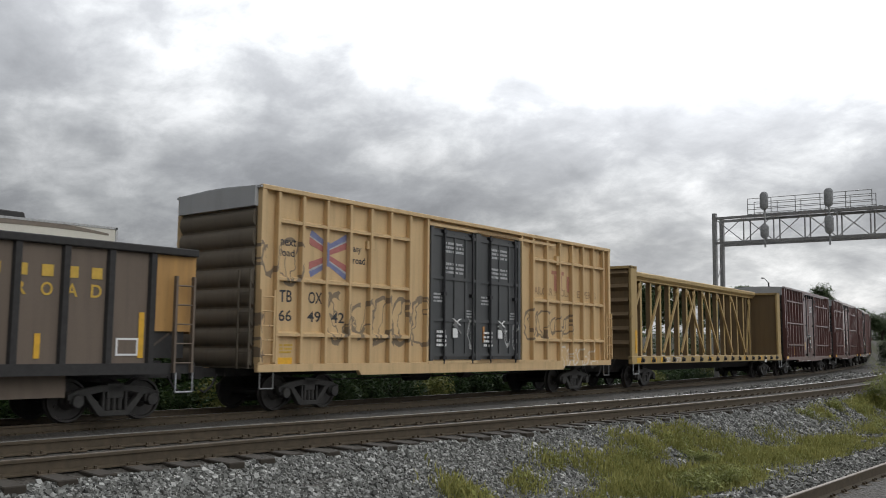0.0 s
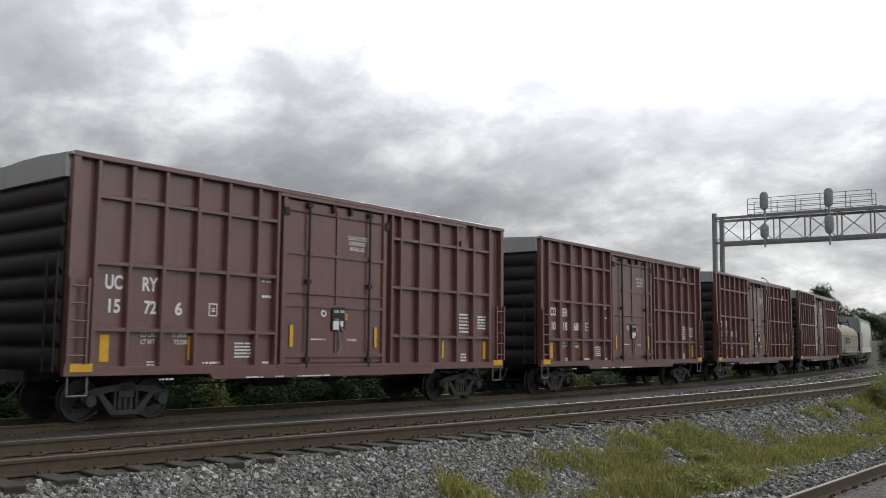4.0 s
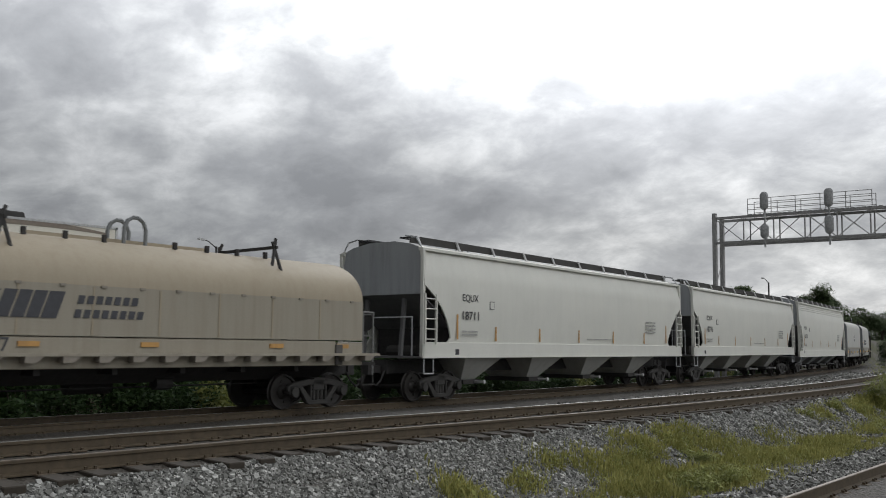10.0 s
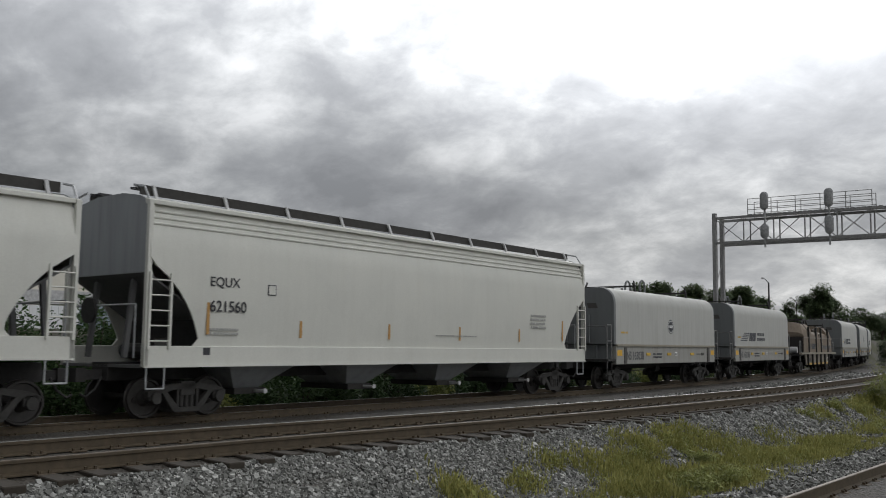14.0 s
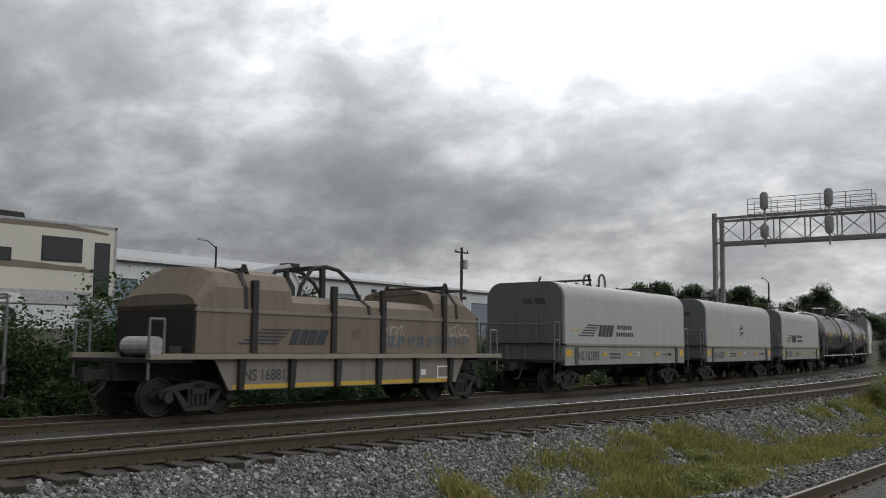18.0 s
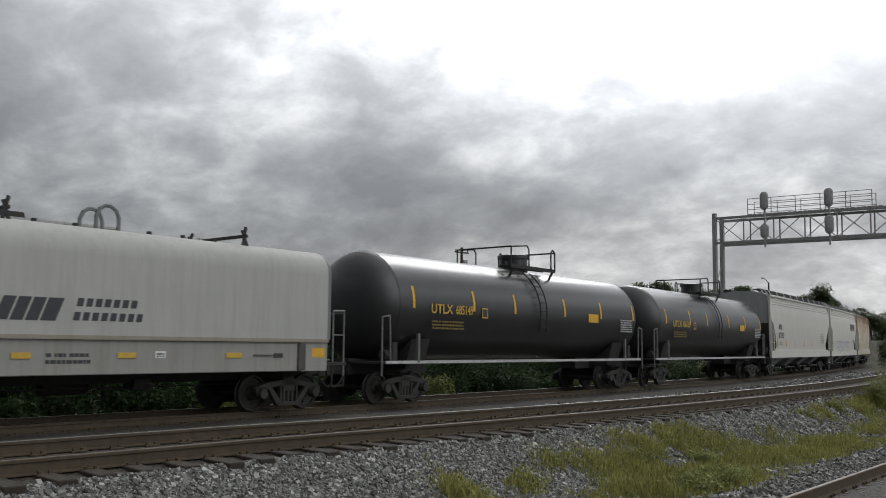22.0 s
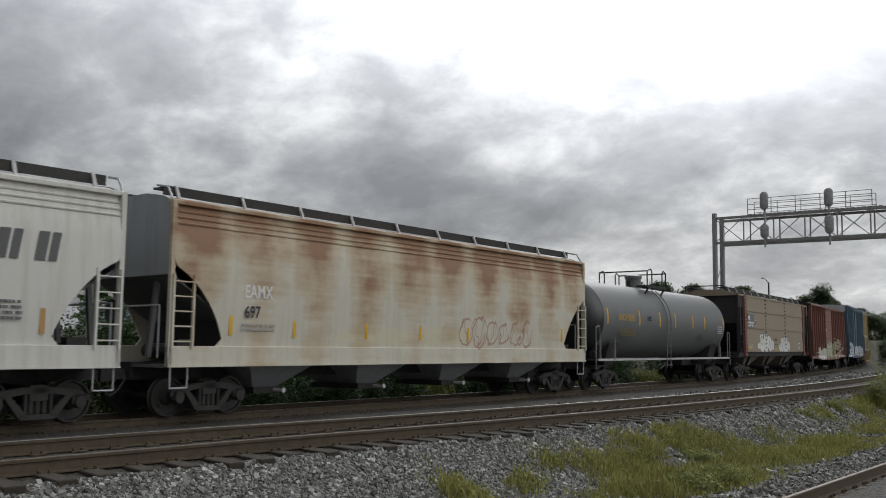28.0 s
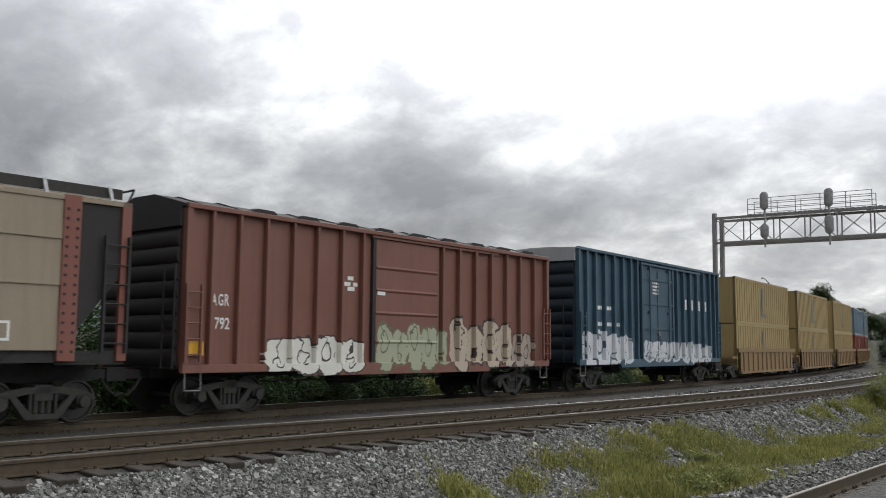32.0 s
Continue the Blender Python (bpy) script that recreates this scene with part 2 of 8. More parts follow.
M = {
    "ballast": ballast_mat(), "stone": stone_mat(), "soil": soil_mat(), "rusty_ballast": ballast_mat("rust_stained_ballast", (0.046, 0.037, 0.025), 0.94),
    "rail": plain("rusty_rail_steel", (0.082, 0.061, 0.037), 0.7, 0.1),
    "dulltop": plain("dull_brown_rail_top", (0.16, 0.125, 0.095), 0.55, 0.3, 0.2),
    "railtop": plain("worn_rail_top", (0.50, 0.49, 0.47), 0.34, 0.9, 0.15),
    "tie": plain("weathered_timber_tie", (0.040, 0.032, 0.023), 0.9),
    "steel": plain("dark_underframe_steel", (0.032, 0.030, 0.029), 0.75),
    "truck": plain("grimy_cast_steel", (0.036, 0.034, 0.031), 0.75),
    "wheel": plain("wheel_steel", (0.042, 0.038, 0.035), 0.55, 0.25),
    "black": plain("black_paint", (0.018, 0.018, 0.02), 0.5),
    "railgrey": plain("worn_grey_handrail", (0.20, 0.20, 0.195), 0.55, 0.3),
    "faint": plain("faint_grey_stencil", (0.36, 0.36, 0.34), 0.6, 0, 0.1),
    "silver": plain("galvanised_steel", (0.42, 0.43, 0.44), 0.5, 0.4),
    "lightgrey": plain("light_grey_paint", (0.5, 0.5, 0.5), 0.55),
    "white": plain("white_lettering", (0.80, 0.80, 0.78), 0.6, 0, 0.1),
    "dark": plain("dark_lettering", (0.035, 0.035, 0.04), 0.6, 0, 0.2),
    "yellow": plain("yellow_reflector", (0.75, 0.42, 0.03), 0.5, 0, 0.15),
    "yletter": plain("yellow_lettering", (0.62, 0.40, 0.06), 0.6, 0, 0.15),
    "gantry": plain("grey_gantry_steel", (0.33, 0.325, 0.325), 0.6, 0.2),
    "signal": plain("grey_signal_head", (0.34, 0.345, 0.35), 0.6),
    "leaf": leaf_mat("bush_leaf", (0.02, 0.042, 0.016), (0.072, 0.122, 0.042)),
    "tree": leaf_mat("tree_leaf", (0.06, 0.09, 0.045), (0.15, 0.195, 0.095)),
    "grass": leaf_mat("grass_blade", (0.15, 0.158, 0.045), (0.39, 0.37, 0.13)),
    "weed": leaf_mat("weed_leaf", (0.125, 0.15, 0.04), (0.32, 0.335, 0.11)),
    "bark": plain("bark", (0.08, 0.065, 0.05), 0.9),
}

# ---- the ground: one sheet with the raised track beds ----
def smooth(a, b, v):
    t = min(1, max(0, (v - a) / (b - a)))
    return t * t * (3 - 2 * t)


LOW, FAR_LOW = -0.55, -0.98      # ground before the tracks, and beyond them


def ground_z(x, y):
    n, m = near_y(x), main_y(x)
    z = LOW + (0.10 - LOW) * min(1, max(0, (y - (n - 2.75)) / 1.42)) + 0.05 * smooth(n - 1.0, n - 0.7, y)
    z -= 0.378 * smooth(n + 1.5, n + 3.4, y)
    z += (FAR_LOW + 0.228) * smooth(m + 2.2, m + 4.2, y)
    c = 3.47 + 0.022 * max(-60, min(120, x))
    z += 0.13 * smooth(c - 2.6, c - 1.5, y) * (1 - smooth(c + 1.5, c + 2.4, y))
    z += 0.05 * noise.noise((x * 0.7, y * 0.7, 3)) * (0 if n - 1.8 < y < m + 2 or abs(y - c) < 1.6 else 1)
    return z + fall(x) * (1 - smooth(200, 500, abs(x)))


def ground():
    xs = [-4000, -2000, -900, -400, -200, -120] + [-80 + 4 * i for i in range(20)] + [0.8 * i for i in range(76)] + [62 + 3 * i for i in range(20)] + [130, 150, 180, 220, 280, 350, 500, 900, 2000, 4000]
    ys = [-4000, -1500, -500, -150, -60, -25, -12, -6] + [-3 + 0.4 * i for i in range(105)] + [40, 44, 50, 56, 62, 70, 80, 95, 120, 150, 200, 280, 400, 900, 2000, 4000]
    me = bpy.data.meshes.new("ground")
    vs = [(x, y, ground_z(x, y)) for y in ys for x in xs]
    w = len(xs)
    me.from_pydata(vs, [], [(j * w + i, j * w + i + 1, (j + 1) * w + i + 1, (j + 1) * w + i) for j in range(len(ys) - 1) for i in range(w - 1)])
    me.materials.append(M["soil"])
    me.materials.append(M["ballast"])
    me.materials.append(M["rusty_ballast"])
    for p in me.polygons:
        c = p.center
        n, m = near_y(c.x), main_y(c.x)
        if (n - 4.3 < c.y < m + 3.6 and -330 < c.x < 240) or (1.0 < c.y < 6.2 and abs(c.x) < 200):
            p.material_index = 2 if abs(c.y - n) < 1.2 or abs(c.y - m) < 1.6 else 1
        p.use_smooth = True
    ob = new("ground", me)
    return tagged(ob, "weedy railway ground with raised grey ballast beds", "ground", kind="structure")


# ---- tracks ----
RAIL_PROF = [(-0.075, -0.172), (0.075, -0.172), (0.075, -0.158), (0.012, -0.14), (0.010, -0.045), (0.036, -0.036), (0.036, -0.004), (0.028, 0.0), (-0.028, 0.0), (-0.036, -0.004), (-0.036, -0.036), (-0.010, -0.045), (-0.012, -0.14), (-0.075, -0.158)]


def track(name, place, x0, x1, step, label, tie_from, tie_to, near_end=1.36, crowns=("railtop", "railtop")):
    top = thing(name, label, "railway track", kind="structure")
    n = int((x1 - x0) / step) + 1
    for side, crown_mat in zip((-1, 1), crowns):
        rings, crown = [], []
        for i in range(n):
            x = x0 + i * step
            rings.append([place(x, side * GAUGE / 2 + p[0], p[1]) for p in RAIL_PROF])
            crown.append([place(x, side * GAUGE / 2 + o, 0.002) for o in (-0.024, 0.024)])
        g = Geo().loft(rings)
        part("rail", g, M["rail"], top, smooth=True)
        part("running_surface", Geo().strip(crown), M[crown_mat], top, "worn top of the rail")
    tie = Geo().box(-0.115, 0.115, -near_end, near_end, -0.36, -0.176).mesh("tie", bevel=0.012)
    tie.materials.append(M["tie"])
    plate = Geo().box(-0.1, 0.1, -0.17, 0.17, -0.178, -0.164)
    for s in (-0.1, 0.1):
        plate.box(-0.07, -0.045, s - 0.02, s + 0.02, -0.165, -0.13).box(0.045, 0.07, s - 0.02, s + 0.02, -0.165, -0.13)
    plate = plate.mesh("tie_plate")
    rnd = random.Random(5)
    x, rest = tie_from, Geo()
    k = 0
    while x < tie_to:
        a, b = place(x, -1), place(x, 1)
        ang = math.atan2(b.y - a.y, b.x - a.x) - math.pi / 2
        jit = rnd.uniform(-0.1, 0.07)
        if k < 150:
            t = part("tie", tie, M["tie"], top)
            t.matrix_basis = Matrix.Translation(place(x, jit)) @ Matrix.Rotation(ang + rnd.uniform(-0.02, 0.02), 4, "Z")
            if k < 90:
                for side in (-1, 1):
                    q = part("tie_plate", plate, M["rail"], top)
                    q.matrix_basis = Matrix.Translation(place(x, side * GAUGE / 2)) @ Matrix.Rotation(ang, 4, "Z")
        else:
            c = place(x)
            rest.box(c.x - 0.11, c.x + 0.11, c.y - near_end, c.y + near_end, c.z - 0.33, c.z - 0.176)
        k += 1
        x += 0.53
    if rest.v:
        tagged(part("far_ties", rest, M["tie"], top), kind="stuff")
    return top


ground()
track("main_track", rail_at, -60, 330, 2.0, "rusty main line track with bright worn rail tops", -12, 150)
track("near_track", near_at, -60, 130, 2.0, "rusty steel track on timber ties in grey ballast", 0, 125, crowns=("dulltop", "railtop"))
track("siding_track", side_at, -40, 120, 2.0, "rusty siding track with dull brown rails", 6, 60, crowns=("dulltop", "dulltop"))

# ---- drifting cloud: a thin veil far off that dims the bright sky behind it ----
def cloud_veil():
    R = 3600.0
    g = Geo()
    az = [radians(-60 + 200 * i / 60) for i in range(61)]
    el = [radians(-0.6 + 62 * (i / 24) ** 1.3) for i in range(25)]
    g.strip([[(R * math.sin(a) * math.cos(e), R * math.cos(a) * math.cos(e), R * math.sin(e)) for a in az] for e in el])
    m = bpy.data.materials.new("cloud_veil")
    m.use_nodes = True
    nt = m.node_tree
    nt.nodes.clear()
    out = nt.nodes.new("ShaderNodeOutputMaterial")
    tr = nt.nodes.new("ShaderNodeBsdfTransparent")
    tc, sp = nt.nodes.new("ShaderNodeTexCoord"), nt.nodes.new("ShaderNodeSeparateXYZ")
    nt.links.new(tc.outputs["Object"], sp.inputs[0])
    up = calc(nt, "ADD", calc(nt, "DIVIDE", sp.outputs[2], R), 0.42)
    flat = nt.nodes.new("ShaderNodeCombineXYZ")
    nt.links.new(calc(nt, "DIVIDE", calc(nt, "DIVIDE", sp.outputs[0], R), up), flat.inputs[0])
    nt.links.new(calc(nt, "DIVIDE", calc(nt, "DIVIDE", sp.outputs[1], R), up), flat.inputs[1])
    n = []
    for scale, detail, rough, dist, shift in ((2.3, 9, 0.55, 0.15, (2.3, 0.7, 0)), (7.5, 9, 0.60, 0.25, (7.7, 3.1, 4)), (1.1, 4, 0.5, 0.1, (1.2, 5.1, 2))):
        mp = nt.nodes.new("ShaderNodeMapping")
        mp.inputs["Location"].default_value = shift
        mp.inputs["Rotation"].default_value = (0, 0, 0.5)
        mp.inputs["Scale"].default_value = (1.15, 1.0, 1)
        nt.links.new(flat.outputs[0], mp.inputs[0])
        t = nt.nodes.new("ShaderNodeTexNoise")
        t.inputs["Scale"].default_value, t.inputs["Detail"].default_value = scale, detail
        t.inputs["Roughness"].default_value, t.inputs["Distortion"].default_value = rough, dist
        nt.links.new(mp.outputs[0], t.inputs["Vector"])
        n.append(t.outputs[0])
    k = calc(nt, "ADD", calc(nt, "MULTIPLY", n[0], 0.50), calc(nt, "ADD", calc(nt, "MULTIPLY", n[1], 0.28), calc(nt, "MULTIPLY", n[2], 0.28)))
    c = ramp(nt, k, [(0.43, (0.50, 0.51, 0.53)), (0.51, (0.66, 0.67, 0.69)), (0.56, (0.85, 0.86, 0.87)), (0.63, (1.22, 1.22, 1.22))])
    nt.links.new(c, tr.inputs[0])
    nt.links.new(tr.outputs[0], out.inputs[0])
    me = g.mesh("cloud_layer", smooth=True)
    me.materials.append(m)
    return tagged(new("cloud_layer", me), "grey layer of drifting rain cloud", "sky", kind="structure")


CLOUD = cloud_veil()

# ---- signal gantry over the tracks ----
GX, GY = 55.65, 25.06
GA = math.atan(-0.137 / 0.99)        # the truss runs from the mast to the camera's side


def gantry_at(l, w, z):
    """l metres along the truss from the mast, w metres towards the camera along the track."""
    d, n = Vector((0.137, -0.99, 0)), Vector((-0.99, -0.137, 0))
    p = Vector((GX, GY, 0)) + d * l + n * w
    return Vector((p.x, p.y, z))


def gantry():
    top = thing("signal_gantry", "grey steel lattice signal gantry spanning the tracks", "signal gantry")
    zb = fall(57) - 0.9
    T0, T1, W = 7.8, 9.39, 0.80
    L = 22.0
    for end, l in (("mast", 0.0), ("mast", L)):
        g = Geo()
        hi = 9.9
        g.bar(gantry_at(l, -W, zb), gantry_at(l, -W, hi - 0.3), 0.24, 0.24)
        g.bar(gantry_at(l, W, zb), gantry_at(l, W, hi - 0.18), 0.24, 0.24)
        m = part("mast", g, M["gantry"], top)
        b = Geo()
        z = zb + 0.4
        k = 0
        while z < 6.4:
            b.rod(gantry_at(l, -W if k % 2 else W, z), gantry_at(l, W if k % 2 else -W, z + 1.5), 0.035, 5)
            z += 1.5
            k += 1
        part("mast_bracing", b, M["gantry"], m)
        part("footing", Geo().box(GX + 0.137 * l - 1, GX + 0.137 * l + 1, GY - 0.99 * l - 0.5, GY - 0.99 * l + 0.5, zb - 0.5, zb + 0.25), M["silver"], m, "concrete footing")
    rise = lambda l: 0.008 * l
    for w in (-W, W):
        for z in (T0, T1):
            c = Geo().bar(gantry_at(0.0, w, z), gantry_at(L + 0.4, w, z + rise(L)), 0.15, 0.19)
            part("chord", c, M["gantry"], top)
        n = 12
        for i in range(n):
            a, b = L * i / n, L * (i + 1) / n
            part("upright", Geo().rod(gantry_at(a, w, T0 + rise(a)), gantry_at(a, w, T1 + rise(a)), 0.045, 5), M["gantry"], top)
            x = Geo().rod(gantry_at(a, w, T0 + rise(a)), gantry_at(b, w, T1 + rise(b)), 0.032, 4)
            x.rod(gantry_at(a, w, T1 + rise(a)), gantry_at(b, w, T0 + rise(b)), 0.032, 4)
            if w > 0:
                part("cross_brace", x, M["gantry"], top)
    # walkway and handrail on top
    wk = Geo()
    for i in range(26):
        a = 2.1 + i * 0.3
        p = [gantry_at(a, -W, T1 + 0.11 + rise(a)), gantry_at(a + 0.22, -W, T1 + 0.11 + rise(a)), gantry_at(a + 0.22, W, T1 + 0.11 + rise(a)), gantry_at(a, W, T1 + 0.11 + rise(a))]
        wk.loft([p, [q + Vector((0, 0, 0.03)) for q in p]])
    part("walkway", wk, M["gantry"], top)
    for w in (-W, W):
        h = Geo()
        for i in range(6):
            a = 2.1 + i * 1.434
            h.rod(gantry_at(a, w, T1 + rise(a)), gantry_at(a, w, T1 + 1.12 + rise(a)), 0.025, 5)
        for z in (0.42, 0.75, 1.11):
            h.rod(gantry_at(2.1, w, T1 + z + rise(2.1)), gantry_at(9.27, w, T1 + z + rise(9.27)), 0.022, 5)
        part("handrail", h, M["gantry"], top)
    # signal heads on poles before the truss; they face down the line, away from the camera
    for l, up, low in ((3.27, 10.22, 8.33), (7.0, 10.16, 8.55)):
        w = W + 0.55
        pole = Geo().rod(gantry_at(l, w, 7.35), gantry_at(l, w, up + 0.2), 0.06, 8)
        for z in (T0 + 0.1, T1 + 0.1):
            pole.bar(gantry_at(l, W, z), gantry_at(l, w, z), 0.08, 0.08)
        pole = part("signal_pole", pole, M["signal"], top)
        for zc, tall in ((up, True), (low, l > 5)):
            hw, hh = 0.26, (0.58 if tall else 0.46)

            def ring(k, dw):
                out = []
                for i in range(24):
                    t = 2 * math.pi * (i + 0.5) / 24
                    u = (hh - hw) * (1 if math.sin(t) > 0 else -1) + hw * math.sin(t)
                    narrow = 1.0 if math.sin(t) > 0 else 0.82 + 0.18 * (1 + math.sin(t))
                    out.append(gantry_at(l + hw * k * narrow * math.cos(t), w + dw, zc + u * k))
                return out

            head = part("signal_head", Geo().loft([ring(1, 0.10), ring(1, 0.13)]), M["signal"], top, "oval grey signal backboard seen from behind")
            part("lamp_case", Geo().loft([ring(0.93, 0.13), ring(0.88, 0.24), ring(0.6, 0.30)]), M["signal"], head, smooth=True)
            n = 3 if tall else 2
            for i in range(n):
                z = zc + (i - (n - 1) / 2) * 0.36
                hood = [[gantry_at(l + q * math.cos(t), w + d, z + q * math.sin(t)) for q in (0.12, 0.135) for t in ([math.pi * (-0.15 + 1.3 * j / 9) for j in range(10)] if q < 0.13 else [math.pi * (-0.15 + 1.3 * j / 9) for j in reversed(range(10))])] for d in (0.10, -0.22)]
                part("lamp_hood", Geo().loft(hood), M["signal"], head)


gantry()

# ---- stones, grass, bushes and trees ----
def scatter_mesh(name, centres, sizes, base, faces, rng, stretch=0.35, tilt=True):
    """Many small jittered copies of one little shape in one mesh."""
    n, k = len(centres), len(base)
    v = np.repeat(base[None], n, 0) * (1 + rng.uniform(-stretch, stretch, (n, k, 3)))
    v *= rng.uniform(0.6, 1.15, (n, 1, 3)) * sizes[:, None, None]
    a = rng.uniform(0, 2 * np.pi, n)
    c, s = np.cos(a)[:, None], np.sin(a)[:, None]
    x, y = v[..., 0] * c - v[..., 1] * s, v[..., 0] * s + v[..., 1] * c
    v = np.stack([x, y, v[..., 2]], -1)
    if tilt:
        a = rng.uniform(-1.2, 1.2, n)
        c, s = np.cos(a)[:, None], np.sin(a)[:, None]
        y, z = v[..., 1] * c - v[..., 2] * s, v[..., 1] * s + v[..., 2] * c
        v = np.stack([v[..., 0], y, z], -1)
    v = (v + centres[:, None]).reshape(-1, 3)
    f = (np.arange(n)[:, None, None] * k + faces[None]).reshape(-1, faces.shape[1])
    me = bpy.data.meshes.new(name)
    me.from_pydata(v.tolist(), [], f.tolist())
    return me


CUBE = np.array([(x, y, z) for z in (-1, 1) for y in (-1, 1) for x in (-1, 1)], float) * 0.5
CUBE_F = np.array([(0, 2, 3, 1), (4, 5, 7, 6), (0, 1, 5, 4), (2, 6, 7, 3), (0, 4, 6, 2), (1, 3, 7, 5)])


def stones():
    rng = np.random.default_rng(3)
    pts, sz = [], []
    for x0, x1, per, size in ((2, 7, 2000, 0.034), (7, 14, 2300, 0.033), (14, 22, 1500, 0.038), (22, 34, 520, 0.055), (34, 60, 90, 0.10)):
        n = int((x1 - x0) * 2.03 * per)
        for a, o in zip(rng.uniform(x0, x1, n), rng.uniform(-3.3, -1.27, n)):
            y = near_y(a) + o
            pts.append((a, y, ground_z(a, y) + 0.008))
            sz.append(size * rng.lognormal(0, 0.28))
    # the flat strip before the shoulder, and a thin scatter between the two main tracks
    for n, x0, x1, y0, y1, size in ((19000, 7.5, 16, 5.6, 8.0, 0.036), (11000, 12, 26, 4.9, 7.4, 0.048), (4000, 22, 34, 5.4, 8.4, 0.06)):
        for a, y in zip(rng.uniform(x0, x1, n), rng.uniform(y0, y1, n)):
            pts.append((a, y, ground_z(a, y) + 0.005))
            sz.append(size * rng.lognormal(0, 0.3))
    for a, o in zip(rng.uniform(10, 70, 9000), rng.uniform(1.1, 5.4, 9000)):
        y = near_y(a) + o
        pts.append((a, y, ground_z(a, y) + 0.005))
        sz.append((0.045 + 0.001 * a) * rng.lognormal(0, 0.25))
    me = scatter_mesh("ballast_stones", np.array(pts), np.array(sz), CUBE, CUBE_F, rng)
    me.materials.append(M["stone"])
    tagged(new("ballast_stones", me), "loose grey crushed ballast stones", "gravel", kind="stuff")


LEAF = np.array([(-0.5, 0, 0), (0, -0.28, 0.06), (0.5, 0, 0), (0, 0.28, 0.06)])
LEAF_F = np.array([(0, 1, 2, 3)])
BLADE = np.array([(-0.06, 0, 0), (0.06, 0, 0), (0.035, 0.12, 0.6), (-0.03, 0.12, 0.6), (0.0, 0.38, 1.0)])


def grass():
    rng = np.random.default_rng(8)
    patches = ((9.95, 8.2, 0.55, 0.35, 420), (11.15, 8.15, 0.5, 0.35, 300), (12.45, 8.3, 0.5, 0.4, 420), (14.1, 8.0, 1.2, 0.7, 1900), (16.4, 8.2, 1.9, 0.8, 3300), (13.0, 6.7, 1.6, 0.8, 3200), (14.6, 6.5, 1.4, 0.7, 2600),
               (17.6, 7.5, 2.0, 0.8, 3300), (20.3, 7.3, 2.4, 0.8, 3300), (23.5, 6.8, 3.0, 0.8, 3300), (19.0, 6.6, 2.0, 0.5, 1500), (25.2, 8.7, 1.3, 0.35, 600), (28.5, 8.9, 2.4, 0.6, 2600), (29.0, 7.6, 3.0, 0.7, 2200),
               (33, 9.2, 3.4, 0.9, 3000), (40, 10.0, 5.0, 1.2, 3000), (50, 11.5, 6.0, 1.4, 2600))
    pts, sz = [], []
    for cx, cy, rx, ry, n in patches:
        n = int(n * 1.7)
        a = rng.normal(cx, rx * 0.5, n)
        b = rng.normal(cy, ry * 0.5, n)
        for x, y in zip(a, b):
            k = noise.noise((x * 1.1, y * 1.1, 1.0))
            if k < -0.16 + 0.25 * noise.noise((x * 4, y * 4, 5.0)) or y > near_y(x) - 1.6:
                continue
            pts.append((x, y, ground_z(x, y) - 0.02))
            sz.append(rng.uniform(0.09, 0.22) * (1.0 + 0.9 * max(0, k)) * (1.5 if x > 30 else 1.0))
    pts, sz = np.array(pts), np.array(sz)
    me = scatter_mesh("grass", pts, sz, BLADE, np.array([(0, 1, 2, 3)]), rng, 0.4, False)
    tip = scatter_mesh("grass_tips", pts + rng.normal(0, 0.06, pts.shape) * (1, 1, 0), sz * 0.9, BLADE, np.array([(3, 2, 4, 4)][0:1])[:, :3], rng, 0.4, False)
    me.materials.append(M["grass"])
    tip.materials.append(M["grass"])
    # soft leafy tufts fill the patches
    leaves = []
    for cx, cy, rx, ry, n in patches:
        m = int(n * (0.045 if cx < 32 else 0.03))
        for x, y in zip(rng.normal(cx, rx * 0.5, m), rng.normal(cy, ry * 0.5, m)):
            if y > near_y(x) - 1.6 or noise.noise((x * 1.1, y * 1.1, 1.0)) < -0.12:
                continue
            r, h = rng.uniform(0.08, 0.17), rng.uniform(0.10, 0.26) * (1.4 if x > 24 else 1.0)
            d = rng.normal(size=(26, 3))
            d /= np.linalg.norm(d, axis=1)[:, None]
            leaves.append(np.array((x, y, ground_z(x, y))) + np.stack([d[:, 0] * r, d[:, 1] * r, np.abs(d[:, 2]) * h * rng.uniform(0.4, 1.05, 26)], -1))
    leaves = np.concatenate(leaves)
    soft = scatter_mesh("leafy_weeds", leaves, 0.05 * rng.lognormal(0, 0.3, len(leaves)) * np.where(leaves[:, 0] > 24, 1.6, 1.0), LEAF, LEAF_F, rng, 0.3, True)
    soft.materials.append(M["weed"])
    tagged(new("leafy_weeds", soft), "soft yellow-green weeds among the gravel", "weeds", kind="stuff")
    g = tagged(new("grass", me), "patchy yellow-green grass between the tracks", "grass", kind="stuff")
    tagged(new("grass_tufts", tip), "fine grass tips among the gravel", "grass", kind="stuff")


